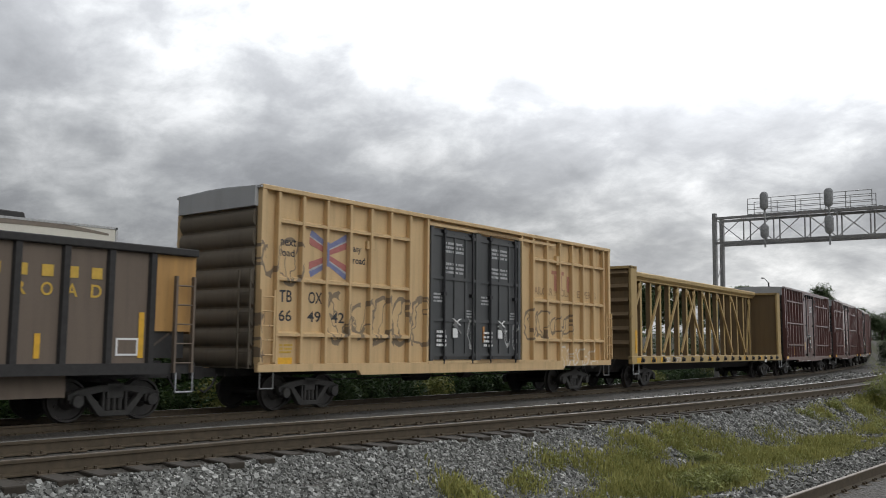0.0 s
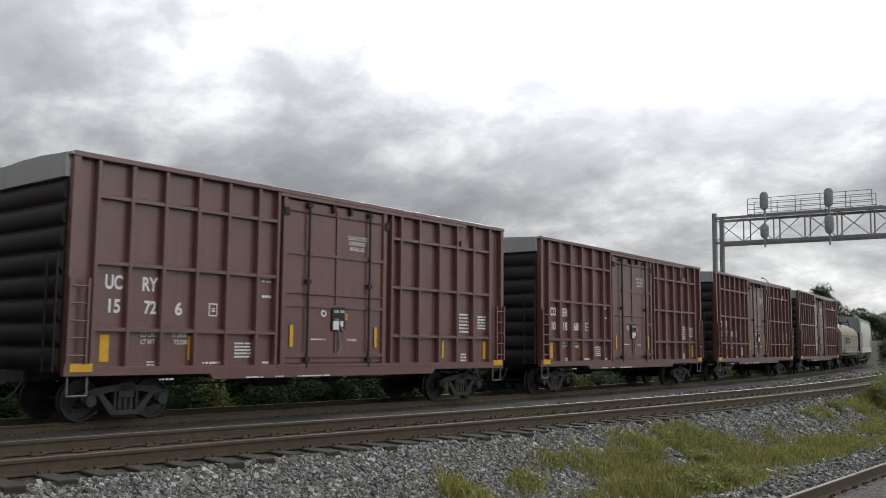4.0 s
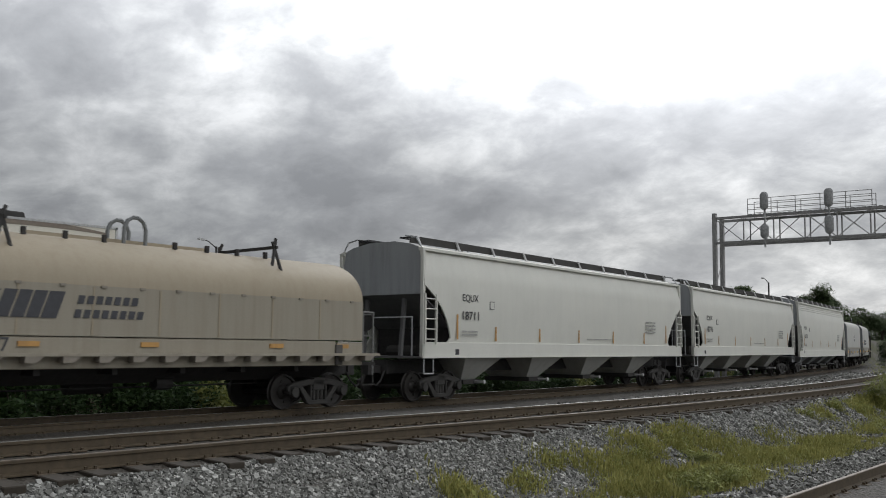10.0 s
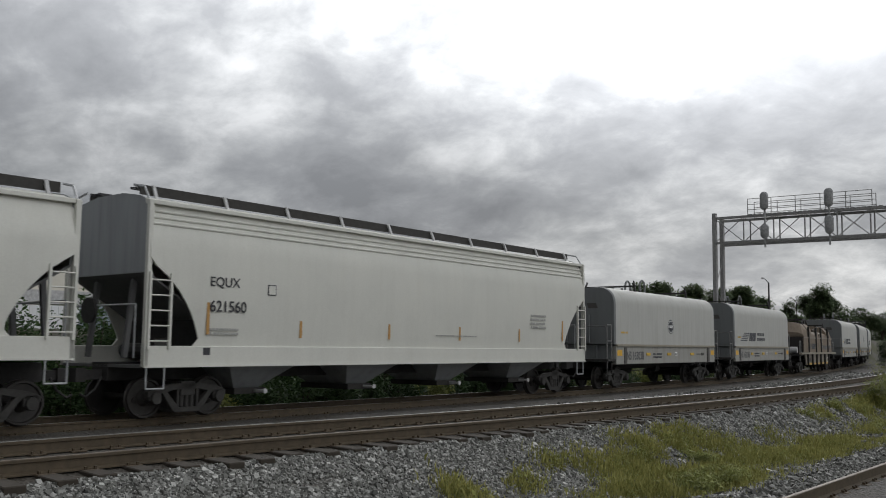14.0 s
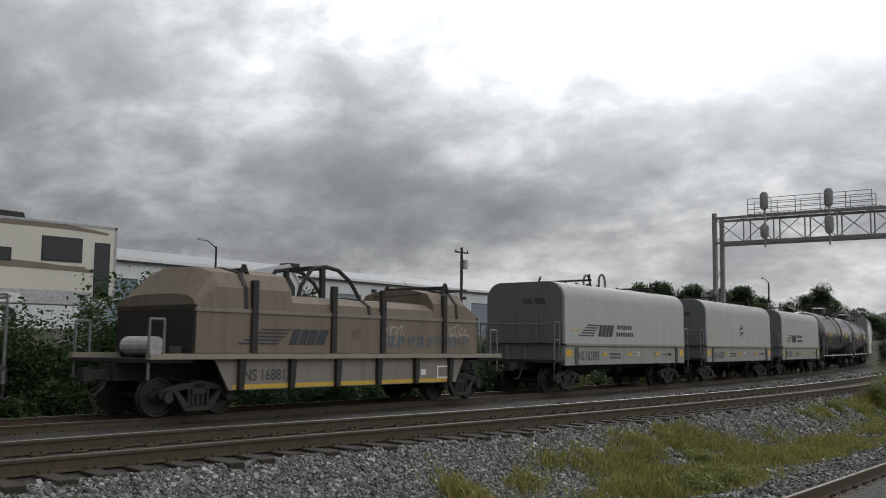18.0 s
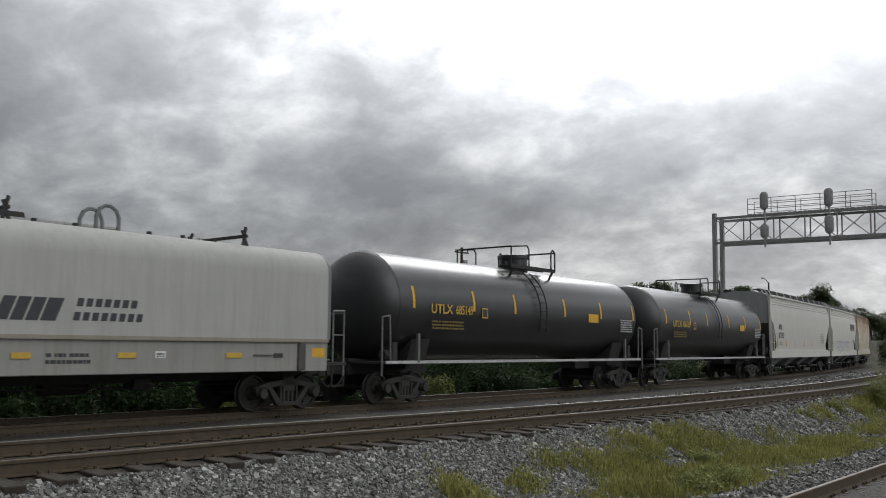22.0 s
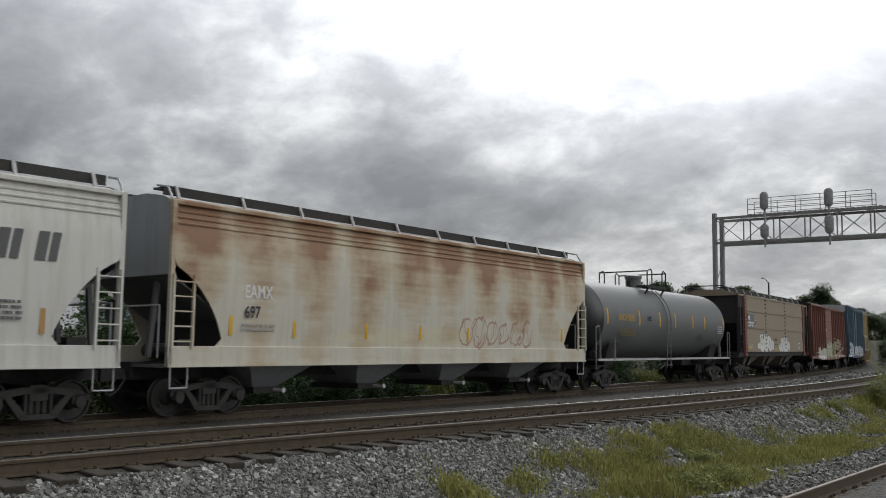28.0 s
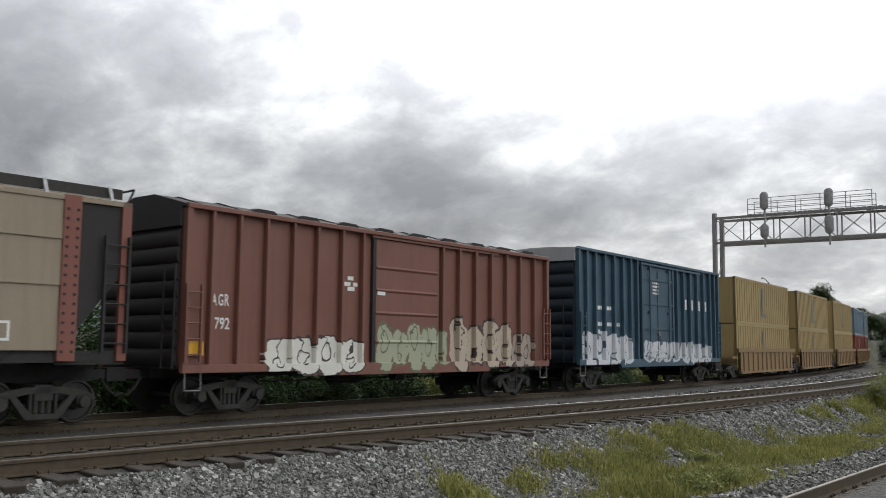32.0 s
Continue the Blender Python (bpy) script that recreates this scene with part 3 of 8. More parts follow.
def leaf_cloud(name, blobs, per, size, mat, parent, seed, label=""):
    """A ragged crown: leaves crowd near the skins of several uneven blobs."""
    rng = np.random.default_rng(seed)
    pts = []
    for cx, cy, cz, rx, ry, rz in blobs:
        d = rng.normal(size=(per, 3))
        d /= np.linalg.norm(d, axis=1)[:, None]
        r = rng.uniform(0.55, 1.08, per) ** 0.7 * (1 + 0.22 * np.sin(d[:, 0] * 7 + cx) * np.sin(d[:, 2] * 6 + cz) + 0.15 * np.sin(d[:, 1] * 11))
        pts.append(np.array((cx, cy, cz)) + d * r[:, None] * np.array((rx, ry, rz)))
    pts = np.concatenate(pts)
    me = scatter_mesh(name, pts, size * rng.lognormal(0, 0.3, len(pts)), LEAF, LEAF_F, rng, 0.3, True)
    me.materials.append(mat)
    ob = new(name, me)
    ob.parent = parent
    if label:
        tagged(ob, label)
    return ob


def bush(x, y, h, w, seed, mat, size=0.13, per=420):
    r = random.Random(seed)
    z = ground_z(x, y)
    top = thing("bush", "dense dark green trackside bush", "bush", "bushes behind the train", at=(x, y, z))
    blobs = []
    for i in range(r.randint(4, 6)):
        k = r.uniform(0.25, 0.8)
        blobs.append((r.uniform(-w, w) * 0.6, r.uniform(-w, w) * 0.4, h * k, w * r.uniform(0.4, 0.65), w * r.uniform(0.4, 0.6), h * r.uniform(0.22, 0.34)))
    blobs.append((0, 0, h * 0.3, w * 0.8, w * 0.6, h * 0.32))
    g = Geo()
    for b in blobs[:5]:
        g.rod((r.uniform(-0.15, 0.15), r.uniform(-0.1, 0.1), -0.1), (b[0], b[1], b[2]), 0.035, 5, 0.012)
    part("branchwork", g, M["bark"], top)
    leaf_cloud("foliage", blobs, per, size, mat, top, seed)


def weed_clump(x, y, h, w, seed):
    r = random.Random(seed)
    top = thing("weed_clump", "leafy yellow-green weeds growing in the gravel", "weeds", "weeds by the tracks", at=(x, y, ground_z(x, y)))
    g, blobs = Geo(), []
    for i in range(7):
        p = (r.uniform(-w, w) * 0.7, r.uniform(-w, w) * 0.7, h * r.uniform(0.45, 0.85))
        g.rod((p[0] * 0.3, p[1] * 0.3, -0.05), p, 0.008, 4, 0.004)
        blobs.append((*p, w * r.uniform(0.3, 0.5) + 0.02, w * r.uniform(0.3, 0.5) + 0.02, h * r.uniform(0.15, 0.3)))
    blobs.append((0, 0, h * 0.3, w * 0.8, w * 0.8, h * 0.3))
    part("stems", g, M["weed"], top)
    leaf_cloud("foliage", blobs, 150, 0.055 if h < 0.6 else 0.1, M["weed"], top, seed)


def tree(x, y, h, w, seed, base=None, per=620, size=0.42):
    r = random.Random(seed)
    z = ground_z(x, y) if base is None else base
    top = thing("tree", "broad dark green broadleaf tree in full leaf", "tree", "trees beyond the tracks", at=(x, y, z))
    part("trunk", Geo().rod((0, 0, -0.3), (0.1, 0, h * 0.45), 0.25, 9, 0.17), M["bark"], top)
    blobs = []
    for i in range(11):
        a, k = r.uniform(0, 6.28), r.uniform(0.0, 1.0)
        d = w * (1 - 0.75 * k) * r.uniform(0.35, 0.75)
        c = (d * math.cos(a), d * math.sin(a), h * (0.42 + 0.45 * k))
        blobs.append((*c, w * r.uniform(0.28, 0.42), w * r.uniform(0.28, 0.42), h * r.uniform(0.10, 0.15)))
        if i < 7:
            part("limb", Geo().rod((0.05, 0, h * 0.35), c, 0.1, 6, 0.03), M["bark"], top)
    leaf_cloud("crown", blobs, per, size, M["tree"], top, seed)


def greenery():
    stones()
    grass()
    r = random.Random(17)
    # a ragged hedge along the far side of the main track
    k = 0
    s = -4.0
    while s < 84:
        p = main_at(s, r.uniform(4.6, 6.2))
        tall = 2.5 + 0.9 * math.sin(s * 0.55) + r.uniform(-0.5, 0.5)
        if 4 < s < 26:
            tall += 1.2
        elif s < 48:
            tall += 0.6
        bush(p.x, p.y, max(1.3, tall), r.uniform(1.1, 1.6), 100 + k, M["leaf"], per=560 if s < 45 else 220, size=0.13 if s < 45 else 0.2)
        q = main_at(s + 0.5, r.uniform(3.3, 4.0))
        bush(q.x, q.y, r.uniform(1.0, 1.6), r.uniform(0.8, 1.1), 300 + k, M["weed"] if r.random() < 0.25 else M["leaf"], per=260, size=0.13)
        k += 1
        s += r.uniform(1.3, 1.9) * (1 if s < 45 else 1.5)
    s = 7.0
    while s < 47:
        p = main_at(s, 7.2 + r.uniform(-0.4, 0.5))
        bush(p.x, p.y, 3.3 + r.uniform(-0.5, 0.6), 1.45, 400 + k, M["leaf"], per=400, size=0.19)
        k += 1
        s += r.uniform(1.2, 1.7)
    # tall shrub by the trailer, weeds by the near track
    for x, y, h, w, sd in ((20.5, 27.5, 4.6, 1.6, 501), (22.5, 28.0, 4.4, 1.5, 502), (24.8, 28.5, 4.2, 1.5, 503), (28.5, 29.5, 4.1, 1.6, 504), (33, 31, 4.3, 1.7, 505), (44, 33.5, 5.0, 2.2, 506)):
        bush(x, y, h, w, sd, M["leaf"], 0.2, 800)
    for x, y, h, w, sd in ((31.5, 8.9, 0.95, 0.6, 601), (33.5, 9.2, 0.9, 0.7, 602), (36, 9.6, 1.0, 0.8, 603), (39, 10.2, 1.1, 0.9, 604), (12.9, 6.25, 0.32, 0.4, 605), (13.5, 6.2, 0.36, 0.42, 606), (14.3, 6.35, 0.3, 0.4, 607), (15.6, 7.4, 0.34, 0.35, 608)):
        weed_clump(x, y, h, w, sd)
    # trees far off beyond the bend
    def at(px_az, dist, h, w, sd, base=0.5):
        a = radians(px_az)
        tree(dist * math.sin(a), dist * math.cos(a), h, w, sd, base)
    for az, dist, h, w, sd in ((71.35, 140, 9.2, 3.3, 701), (70.7, 146, 7.9, 2.8, 716), (71.9, 146, 7.8, 2.8, 717), (64.0, 118, 8.4, 3.4, 702), (65.6, 121, 7.9, 3.4, 703), (67.0, 124, 8.4, 3.6, 704), (62.2, 116, 8.8, 3.4, 705), (60.9, 114, 8.2, 3.2, 718), (68.2, 128, 7.2, 3.4, 706), (53.6, 92, 6.2, 2.6, 707), (55.0, 95, 5.6, 2.4, 708), (72.6, 150, 7.0, 3.6, 709), (73.6, 158, 6.6, 4.0, 710), (74.6, 165, 6.2, 4.2, 711), (75.7, 172, 6.4, 4.6, 712), (69.6, 134, 6.6, 3.0, 713), (76.8, 180, 6.4, 5.0, 714), (77.8, 186, 6.2, 5.0, 715)):
        at(az, dist, h, w, sd)
    for i in range(10):
        a, d = radians(73.2 + 0.36 * i), 203 + 5 * (i % 3)
        bush(d * math.sin(a), d * math.cos(a), 7.0 + (i * 7 % 4) * 0.6, 2.6, 800 + i, M["tree"], 0.55, 420)
    for az, d, h in ((74.9, 96, 2.6), (75.9, 92, 3.0), (77.0, 104, 3.4)):
        bush(d * math.sin(radians(az)), d * math.cos(radians(az)), h, 1.3, int(az * 10), M["leaf"], 0.25, 380)
    # a distant wood closes the view
    rng = np.random.default_rng(77)
    pts = []
    for az in np.linspace(-70, 100, 700):
        a = radians(az)
        d = rng.uniform(290, 330)
        hh = rng.uniform(4, 8.5)
        n = 34
        c = np.array((d * math.sin(a), d * math.cos(a), 0.0))
        pts.append(c + np.stack([rng.normal(0, 2.4, n), rng.normal(0, 2.4, n), rng.uniform(-3.0, hh, n)], -1))
    pts = np.concatenate(pts)
    me = scatter_mesh("distant_wood", pts, rng.uniform(1.2, 2.4, len(pts)), LEAF, LEAF_F, rng, 0.3, True)
    me.materials.append(M["tree"])
    tagged(new("distant_wood", me), "dark distant line of woodland", "woods", kind="stuff")


greenery()

# ---- the yard beyond: trailer, workshop, camper, poles ----
LOT = 1.75
M["cream"] = paint("cream_gelcoat", (0.66, 0.63, 0.55), (0.42, 0.38, 0.3), 0.2, 0.35)
M["swoosh"] = plain("brown_stripe", (0.22, 0.18, 0.14), 0.5, 0, 0.15)
M["tint"] = plain("tinted_window", (0.03, 0.032, 0.036), 0.12, 0, 0.1)
M["siding"] = paint("white_metal_siding", (0.66, 0.67, 0.68), (0.42, 0.42, 0.42), 0.25, 0.45)
M["shutter"] = paint("blue_grey_shutter", (0.22, 0.26, 0.31), (0.15, 0.16, 0.17), 0.3, 0.5)
M["concrete"] = plain("yard_concrete", (0.30, 0.29, 0.27), 0.9)


def yard():
    g = Geo().prism([(30.0, -0.9), (32.6, LOT - 0.05), (33.0, LOT), (100, LOT), (100, -1.2), (30.0, -1.2)], -40, 120)
    ob = part("embankment", g, M["soil"], None)
    tagged(ob, "raised weedy bank with a yard on top", "ground", kind="structure")


def trailer():
    x0, x1, y = 7.6, 18.45, 33.6
    t = thing("travel_trailer", "large cream travel trailer with brown swoosh stripes", "travel trailer", at=(0, 0, 0))
    zb, zt = LOT + 0.95, 5.8
    body = [(x0 + 1.4, zb + 1.3), (x0 + 3.0, zb + 1.1), (x0 + 3.2, zb), (x1, zb), (x1, zt - 0.12), (x1 - 0.12, zt), (x0 + 1.8, zt), (x0, zt - 0.9), (x0, zb + 1.6)]
    b = part("body", Geo().prism(body, y, y + 2.5, "y"), M["cream"], t, bevel=0.05)
    part("roof_edge", Geo().box(x0 + 1.8, x1 + 0.02, y - 0.03, y + 2.53, zt - 0.06, zt + 0.03), M["lightgrey"], t)
    for a, c in ((13.9, 15.2),):
        part("air_conditioner", Geo().prism([(a, zt + 0.02), (c, zt + 0.02), (c - 0.1, zt + 0.34), (a + 0.3, zt + 0.36)], y + 0.8, y + 1.7, "y"), M["steel"], t, "dark rooftop air conditioner", bevel=0.04)
    for a, c, z0, z1 in ((15.5, 17.0, 4.35, 5.2), (12.6, 14.3, 4.25, 4.65), (9.5, 11.0, 4.3, 5.0)):
        w = part("window", Geo().box(a, c, y - 0.03, y + 0.02, z0, z1), M["tint"], t, "dark tinted window")
        part("window_frame", Geo().box(a - 0.05, c + 0.05, y - 0.02, y + 0.015, z0 - 0.05, z1 + 0.05), M["black"], w)
    for k, (za, zb2, zc) in enumerate(((5.15, 5.62, 5.35), (3.95, 4.2, 3.98))):
        pts = [(8.5 + i * 9.6 / 20, za + (zb2 - za) * math.sin(i / 20 * 2.6) + 0.02 * i * (-1) ** k * 0.3) for i in range(21)]
        wid = [0.04 + 0.10 * math.sin(math.pi * i / 20) for i in range(21)]
        part("stripe", Geo().strip([[(p[0], y - 0.012, p[1] + w) for p, w in zip(pts, wid)], [(p[0], y - 0.012, p[1] - w) for p, w in zip(pts, wid)]]), M["swoosh"], b, "curved brown stripe")
    part("name_bar", Geo().box(15.9, 17.2, y - 0.02, y - 0.005, 4.02, 4.16), M["swoosh"], b)
    part("skirt", Geo().box(x0 + 3.2, x1, y - 0.02, y + 0.05, zb - 0.02, zb + 0.5), M["lightgrey"], t, "grey lower skirt")
    part("end_door", Geo().box(17.55, 18.2, y - 0.02, y, zb + 0.3, 5.15), M["tint"], t)
    part("corner_trim", Geo().box(x1 - 0.06, x1 + 0.02, y - 0.03, y + 0.05, zb, zt), M["lightgrey"], t)
    for x in (13.2, 14.3):
        w = part("wheel", Geo().rod((x, y + 0.05, LOT + 0.4), (x, y + 0.32, LOT + 0.4), 0.4, 18), M["black"], t)
        part("rim", Geo().rod((x, y + 0.03, LOT + 0.4), (x, y + 0.06, LOT + 0.4), 0.22, 12), M["silver"], w)
    part("wheel_arch", Geo().prism([(12.6, zb), (12.8, zb + 0.35), (14.7, zb + 0.35), (14.9, zb)], y - 0.04, y, "y"), M["white"], t)
    part("landing_leg", Geo().rod((10.0, y + 0.4, LOT), (10.0, y + 0.4, zb + 0.2), 0.06, 8), M["silver"], t)
    part("landing_leg", Geo().rod((17.8, y + 0.4, LOT), (17.8, y + 0.4, zb + 0.2), 0.06, 8), M["silver"], t)
    # a small pale utility tank on the ground beside it
    k = thing("propane_tank", "white cylindrical gas tank on feet", "gas tank", at=(12.6, 31.9, LOT - 0.5))
    part("shell", Geo().loft([[(x, r * math.cos(a), 0.75 + r * math.sin(a)) for a in [2 * math.pi * i / 16 for i in range(16)]] for x, r in ((-0.95, 0.1), (-0.85, 0.3), (-0.65, 0.42), (0.65, 0.42), (0.85, 0.3), (0.95, 0.1))]), M["siding"], k, smooth=True)
    for x in (-0.5, 0.5):
        part("foot", Geo().box(x - 0.06, x + 0.06, -0.3, 0.3, 0, 0.4), M["lightgrey"], k)


def workshop():
    p0, p1 = Vector((24.0, 56.4, 0)), Vector((96.0, 66.3, 0))
    d = (p1 - p0).normalized()
    n = Vector((-d.y, d.x, 0))
    L = (p1 - p0).length
    top = thing("workshop", "long white metal-sided workshop with shutter doors", "building")
    H = 6.75
    w = lambda a, o, z: p0 + d * a + n * o + Vector((0, 0, z))
    def slab(a, b, o0, o1, z0, z1):
        return Geo().loft([[w(a, o0, z), w(b, o0, z), w(b, o1, z), w(a, o1, z)] for z in (z0, z1)])
    doors = [(5, 9.5), (13, 17), (30, 34.5), (38, 42.5), (46, 50), (54, 58.5), (62, 66)]
    x = 0.0
    for a, b in doors + [(L, L)]:
        part("wall", slab(x, a, 0, 0.3, LOT - 0.4, H), M["siding"], top)
        if b > a:
            part("wall", slab(a, b, 0, 0.3, LOT + 3.6, H), M["siding"], top)
            s = part("shutter_door", slab(a, b, 0.12, 0.2, LOT - 0.1, LOT + 3.6), M["shutter"], top, "blue-grey roller shutter")
            for k in range(9):
                part("slat", slab(a, b, 0.08, 0.13, LOT + 0.1 + k * 0.4, LOT + 0.12 + k * 0.4), M["lightgrey"], s)
        x = b
    rib = Geo()
    for i in range(int(L / 0.5)):
        a = i * 0.5
        if not any(p - 0.1 < a < q for p, q in doors):
            rib.loft([[w(a, -0.03, z), w(a + 0.1, -0.03, z), w(a + 0.1, 0.01, z), w(a, 0.01, z)] for z in (LOT, H - 0.3)])
    tagged(part("siding_ribs", rib, M["siding"], top), kind="stuff")
    part("eave", slab(-0.3, L + 0.3, -0.25, 0.5, H - 0.25, H + 0.05), M["white"], top, "white eave trim")
    part("gutter", slab(-0.3, L + 0.3, -0.3, -0.24, H - 0.32, H - 0.18), M["steel"], top)
    part("roof", Geo().loft([[w(a, -0.2, H), w(a, 9, H + 1.6), w(a, 18, H), w(a, 18, H - 0.15), w(a, -0.2, H - 0.05)] for a in (-0.3, L + 0.3)]), P_ROOF, top)
    part("end_wall", slab(0, 0.3, 0.3, 18, LOT - 0.4, H), M["siding"], top)
    part("end_wall", slab(L - 0.3, L, 0.3, 18, LOT - 0.4, H), M["siding"], top)
    part("back_wall", slab(0, L, 17.7, 18, LOT - 0.4, H), M["siding"], top)
    for a in (17.5, 36, 52):
        part("wall_lamp", slab(a, a + 0.4, -0.35, 0, LOT + 3.9, LOT + 4.2), M["steel"], top)
    part("roof_vent", slab(27, 28.2, 2.0, 3.2, H + 0.2, H + 1.1), M["steel"], top)


def camper():
    """A small white A-frame camper with skylights."""
    c = thing("a_frame_camper", "white A-frame camper with dark skylights and windows", "camper", at=(30.0, 38.4, LOT), turn=-18)
    zb, zt = 1.1, 3.4
    hw, hl = 1.55, 2.5
    part("gable", Geo().prism([(-hw, zb), (hw, zb), (0, zt)], hl - 0.06, hl, "y"), M["siding"], c)
    g = part("gable", Geo().prism([(-hw, zb), (hw, zb), (0, zt)], -hl, -hl + 0.06, "y"), M["siding"], c)
    for s in (-1, 1):
        r = part("roof_panel", Geo().loft([[(s * (hw + 0.08), y, zb - 0.05), (s * 0.0, y, zt + 0.06), (s * 0.0, y, zt - 0.03), (s * (hw - 0.02), y, zb - 0.05)] for y in (-hl - 0.1, hl + 0.1)]), M["siding"], c, "white sloping roof panel")
        for k in range(3):
            y = -1.5 + k * 1.25
            f = lambda u: (s * (hw + 0.1) * (1 - u), zb + (zt + 0.08 - zb) * u)
            a, b = f(0.5), f(0.75)
            part("skylight", Geo().loft([[(a[0], y, a[1] + 0.03), (a[0], y + 0.7, a[1] + 0.03), (b[0], y + 0.7, b[1] + 0.03), (b[0], y, b[1] + 0.03)], [(a[0], y, a[1] - 0.02), (a[0], y + 0.7, a[1] - 0.02), (b[0], y + 0.7, b[1] - 0.02), (b[0], y, b[1] - 0.02)]]), M["tint"], r)
    for pr in ([(-0.35, zb + 0.25), (0.35, zb + 0.25), (0.35, zb + 1.2), (0.0, zb + 1.75), (-0.35, zb + 1.2)], [(-1.0, zb + 0.2), (-0.5, zb + 0.2), (-0.5, zb + 0.85), (-0.65, zb + 0.9)], [(1.0, zb + 0.2), (0.5, zb + 0.2), (0.5, zb + 0.85), (0.65, zb + 0.9)]):
        part("window", Geo().prism(pr, -hl - 0.02, -hl + 0.01, "y"), M["tint"], g)
    part("box", Geo().box(-hw, hw, -hl, hl, 0.45, zb), M["siding"], c, bevel=0.03)
    for s in (-1, 1):
        part("wheel", Geo().rod((s * (hw - 0.05), 0, 0.33), (s * (hw - 0.25), 0, 0.33), 0.33, 16), M["black"], c)
    part("drawbar", Geo().box(-0.06, 0.06, -hl - 1.2, -hl, 0.4, 0.5), M["steel"], c)


def poles():
    for x, y, h, r, kind in ((61.2, 51.5, 9.5, 0.16, "wood"), (35.1, 50.9, 7.4, 0.09, "lamp"), (102.45, 40.2, 8.25, 0.12, "lamp"), (110.5, 40.0, 6.3, 0.06, "arm")):
        z = LOT if y > 45 else ground_z(x, y)
        t = thing("utility_pole" if kind == "wood" else "street_lamp", "weathered wooden utility pole with a transformer" if kind == "wood" else "slim dark street lamp on a steel pole", "pole", at=(x, y, 0))
        part("pole", Geo().rod((0, 0, z - 0.5), (0, 0, h), r, 9, r * 0.75), M["bark"] if kind == "wood" else M["steel"], t)
        if kind == "wood":
            part("crossarm", Geo().box(-0.9, 0.9, -0.06, 0.06, h - 0.5, h - 0.38), M["bark"], t)
            part("transformer", Geo().rod((0.35, -0.1, h - 1.9), (0.35, -0.1, h - 1.1), 0.25, 12), M["lightgrey"], t)
            for dx in (-0.8, 0.8):
                part("insulator", Geo().rod((dx, 0, h - 0.38), (dx, 0, h - 0.2), 0.05, 8), M["steel"], t)
        else:
            part("arm", Geo().tube([(0, 0, h - 0.1), (-0.5, 0.15, h + 0.3), (-0.8, 0.25, h + 0.42)], 0.035, 6), M["steel"], t)
            part("lamp_head", Geo().prism([(-1.25, h + 0.38), (-0.75, h + 0.36), (-0.75, h + 0.44), (-1.2, h + 0.5)], 0.12, 0.4, "y"), M["lightgrey"], t)


P_ROOF = paint("pale_metal_roof", (0.40, 0.41, 0.42), (0.25, 0.25, 0.25), 0.3, 0.5)
yard()
trailer()
workshop()
camper()
poles()

# ---- running gear ----
WHEEL_R = 0.42
HALF_BASE = 0.80       # half of a truck's wheelbase
CARS = []          # (thing, place of its middle along the train at the start)
AXLES = []


def wheelset_mesh():
    a = [2 * math.pi * i / 28 for i in range(28)]
    g = Geo()
    prof = [(0.70, 0.06), (0.72, 0.15), (0.735, 0.18), (0.735, 0.36), (0.70, 0.375), (0.70, WHEEL_R + 0.026), (0.73, WHEEL_R + 0.024), (0.745, WHEEL_R), (0.835, WHEEL_R - 0.004), (0.835, 0.375), (0.78, 0.36), (0.775, 0.18), (0.83, 0.15), (0.86, 0.10), (0.86, 0.06)]
    for s in (-1, 1):
        g.loft([[(r * math.cos(t), s * y, r * math.sin(t)) for t in a] for y, r in prof])
    g.rod((0, -1.1, 0), (0, 1.1, 0), 0.07, 10)
    # plate holes and chalk marks make the turn visible
    for s in (-1, 1):
        for k in range(2):
            t = math.pi * k + 0.4
            g.box(0.25 * math.cos(t) - 0.03, 0.25 * math.cos(t) + 0.03, s * 0.79 - 0.02, s * 0.79 + 0.02, 0.25 * math.sin(t) - 0.03, 0.25 * math.sin(t) + 0.03)
    return g.mesh("wheelset", smooth=True)


WHEELSET = wheelset_mesh()


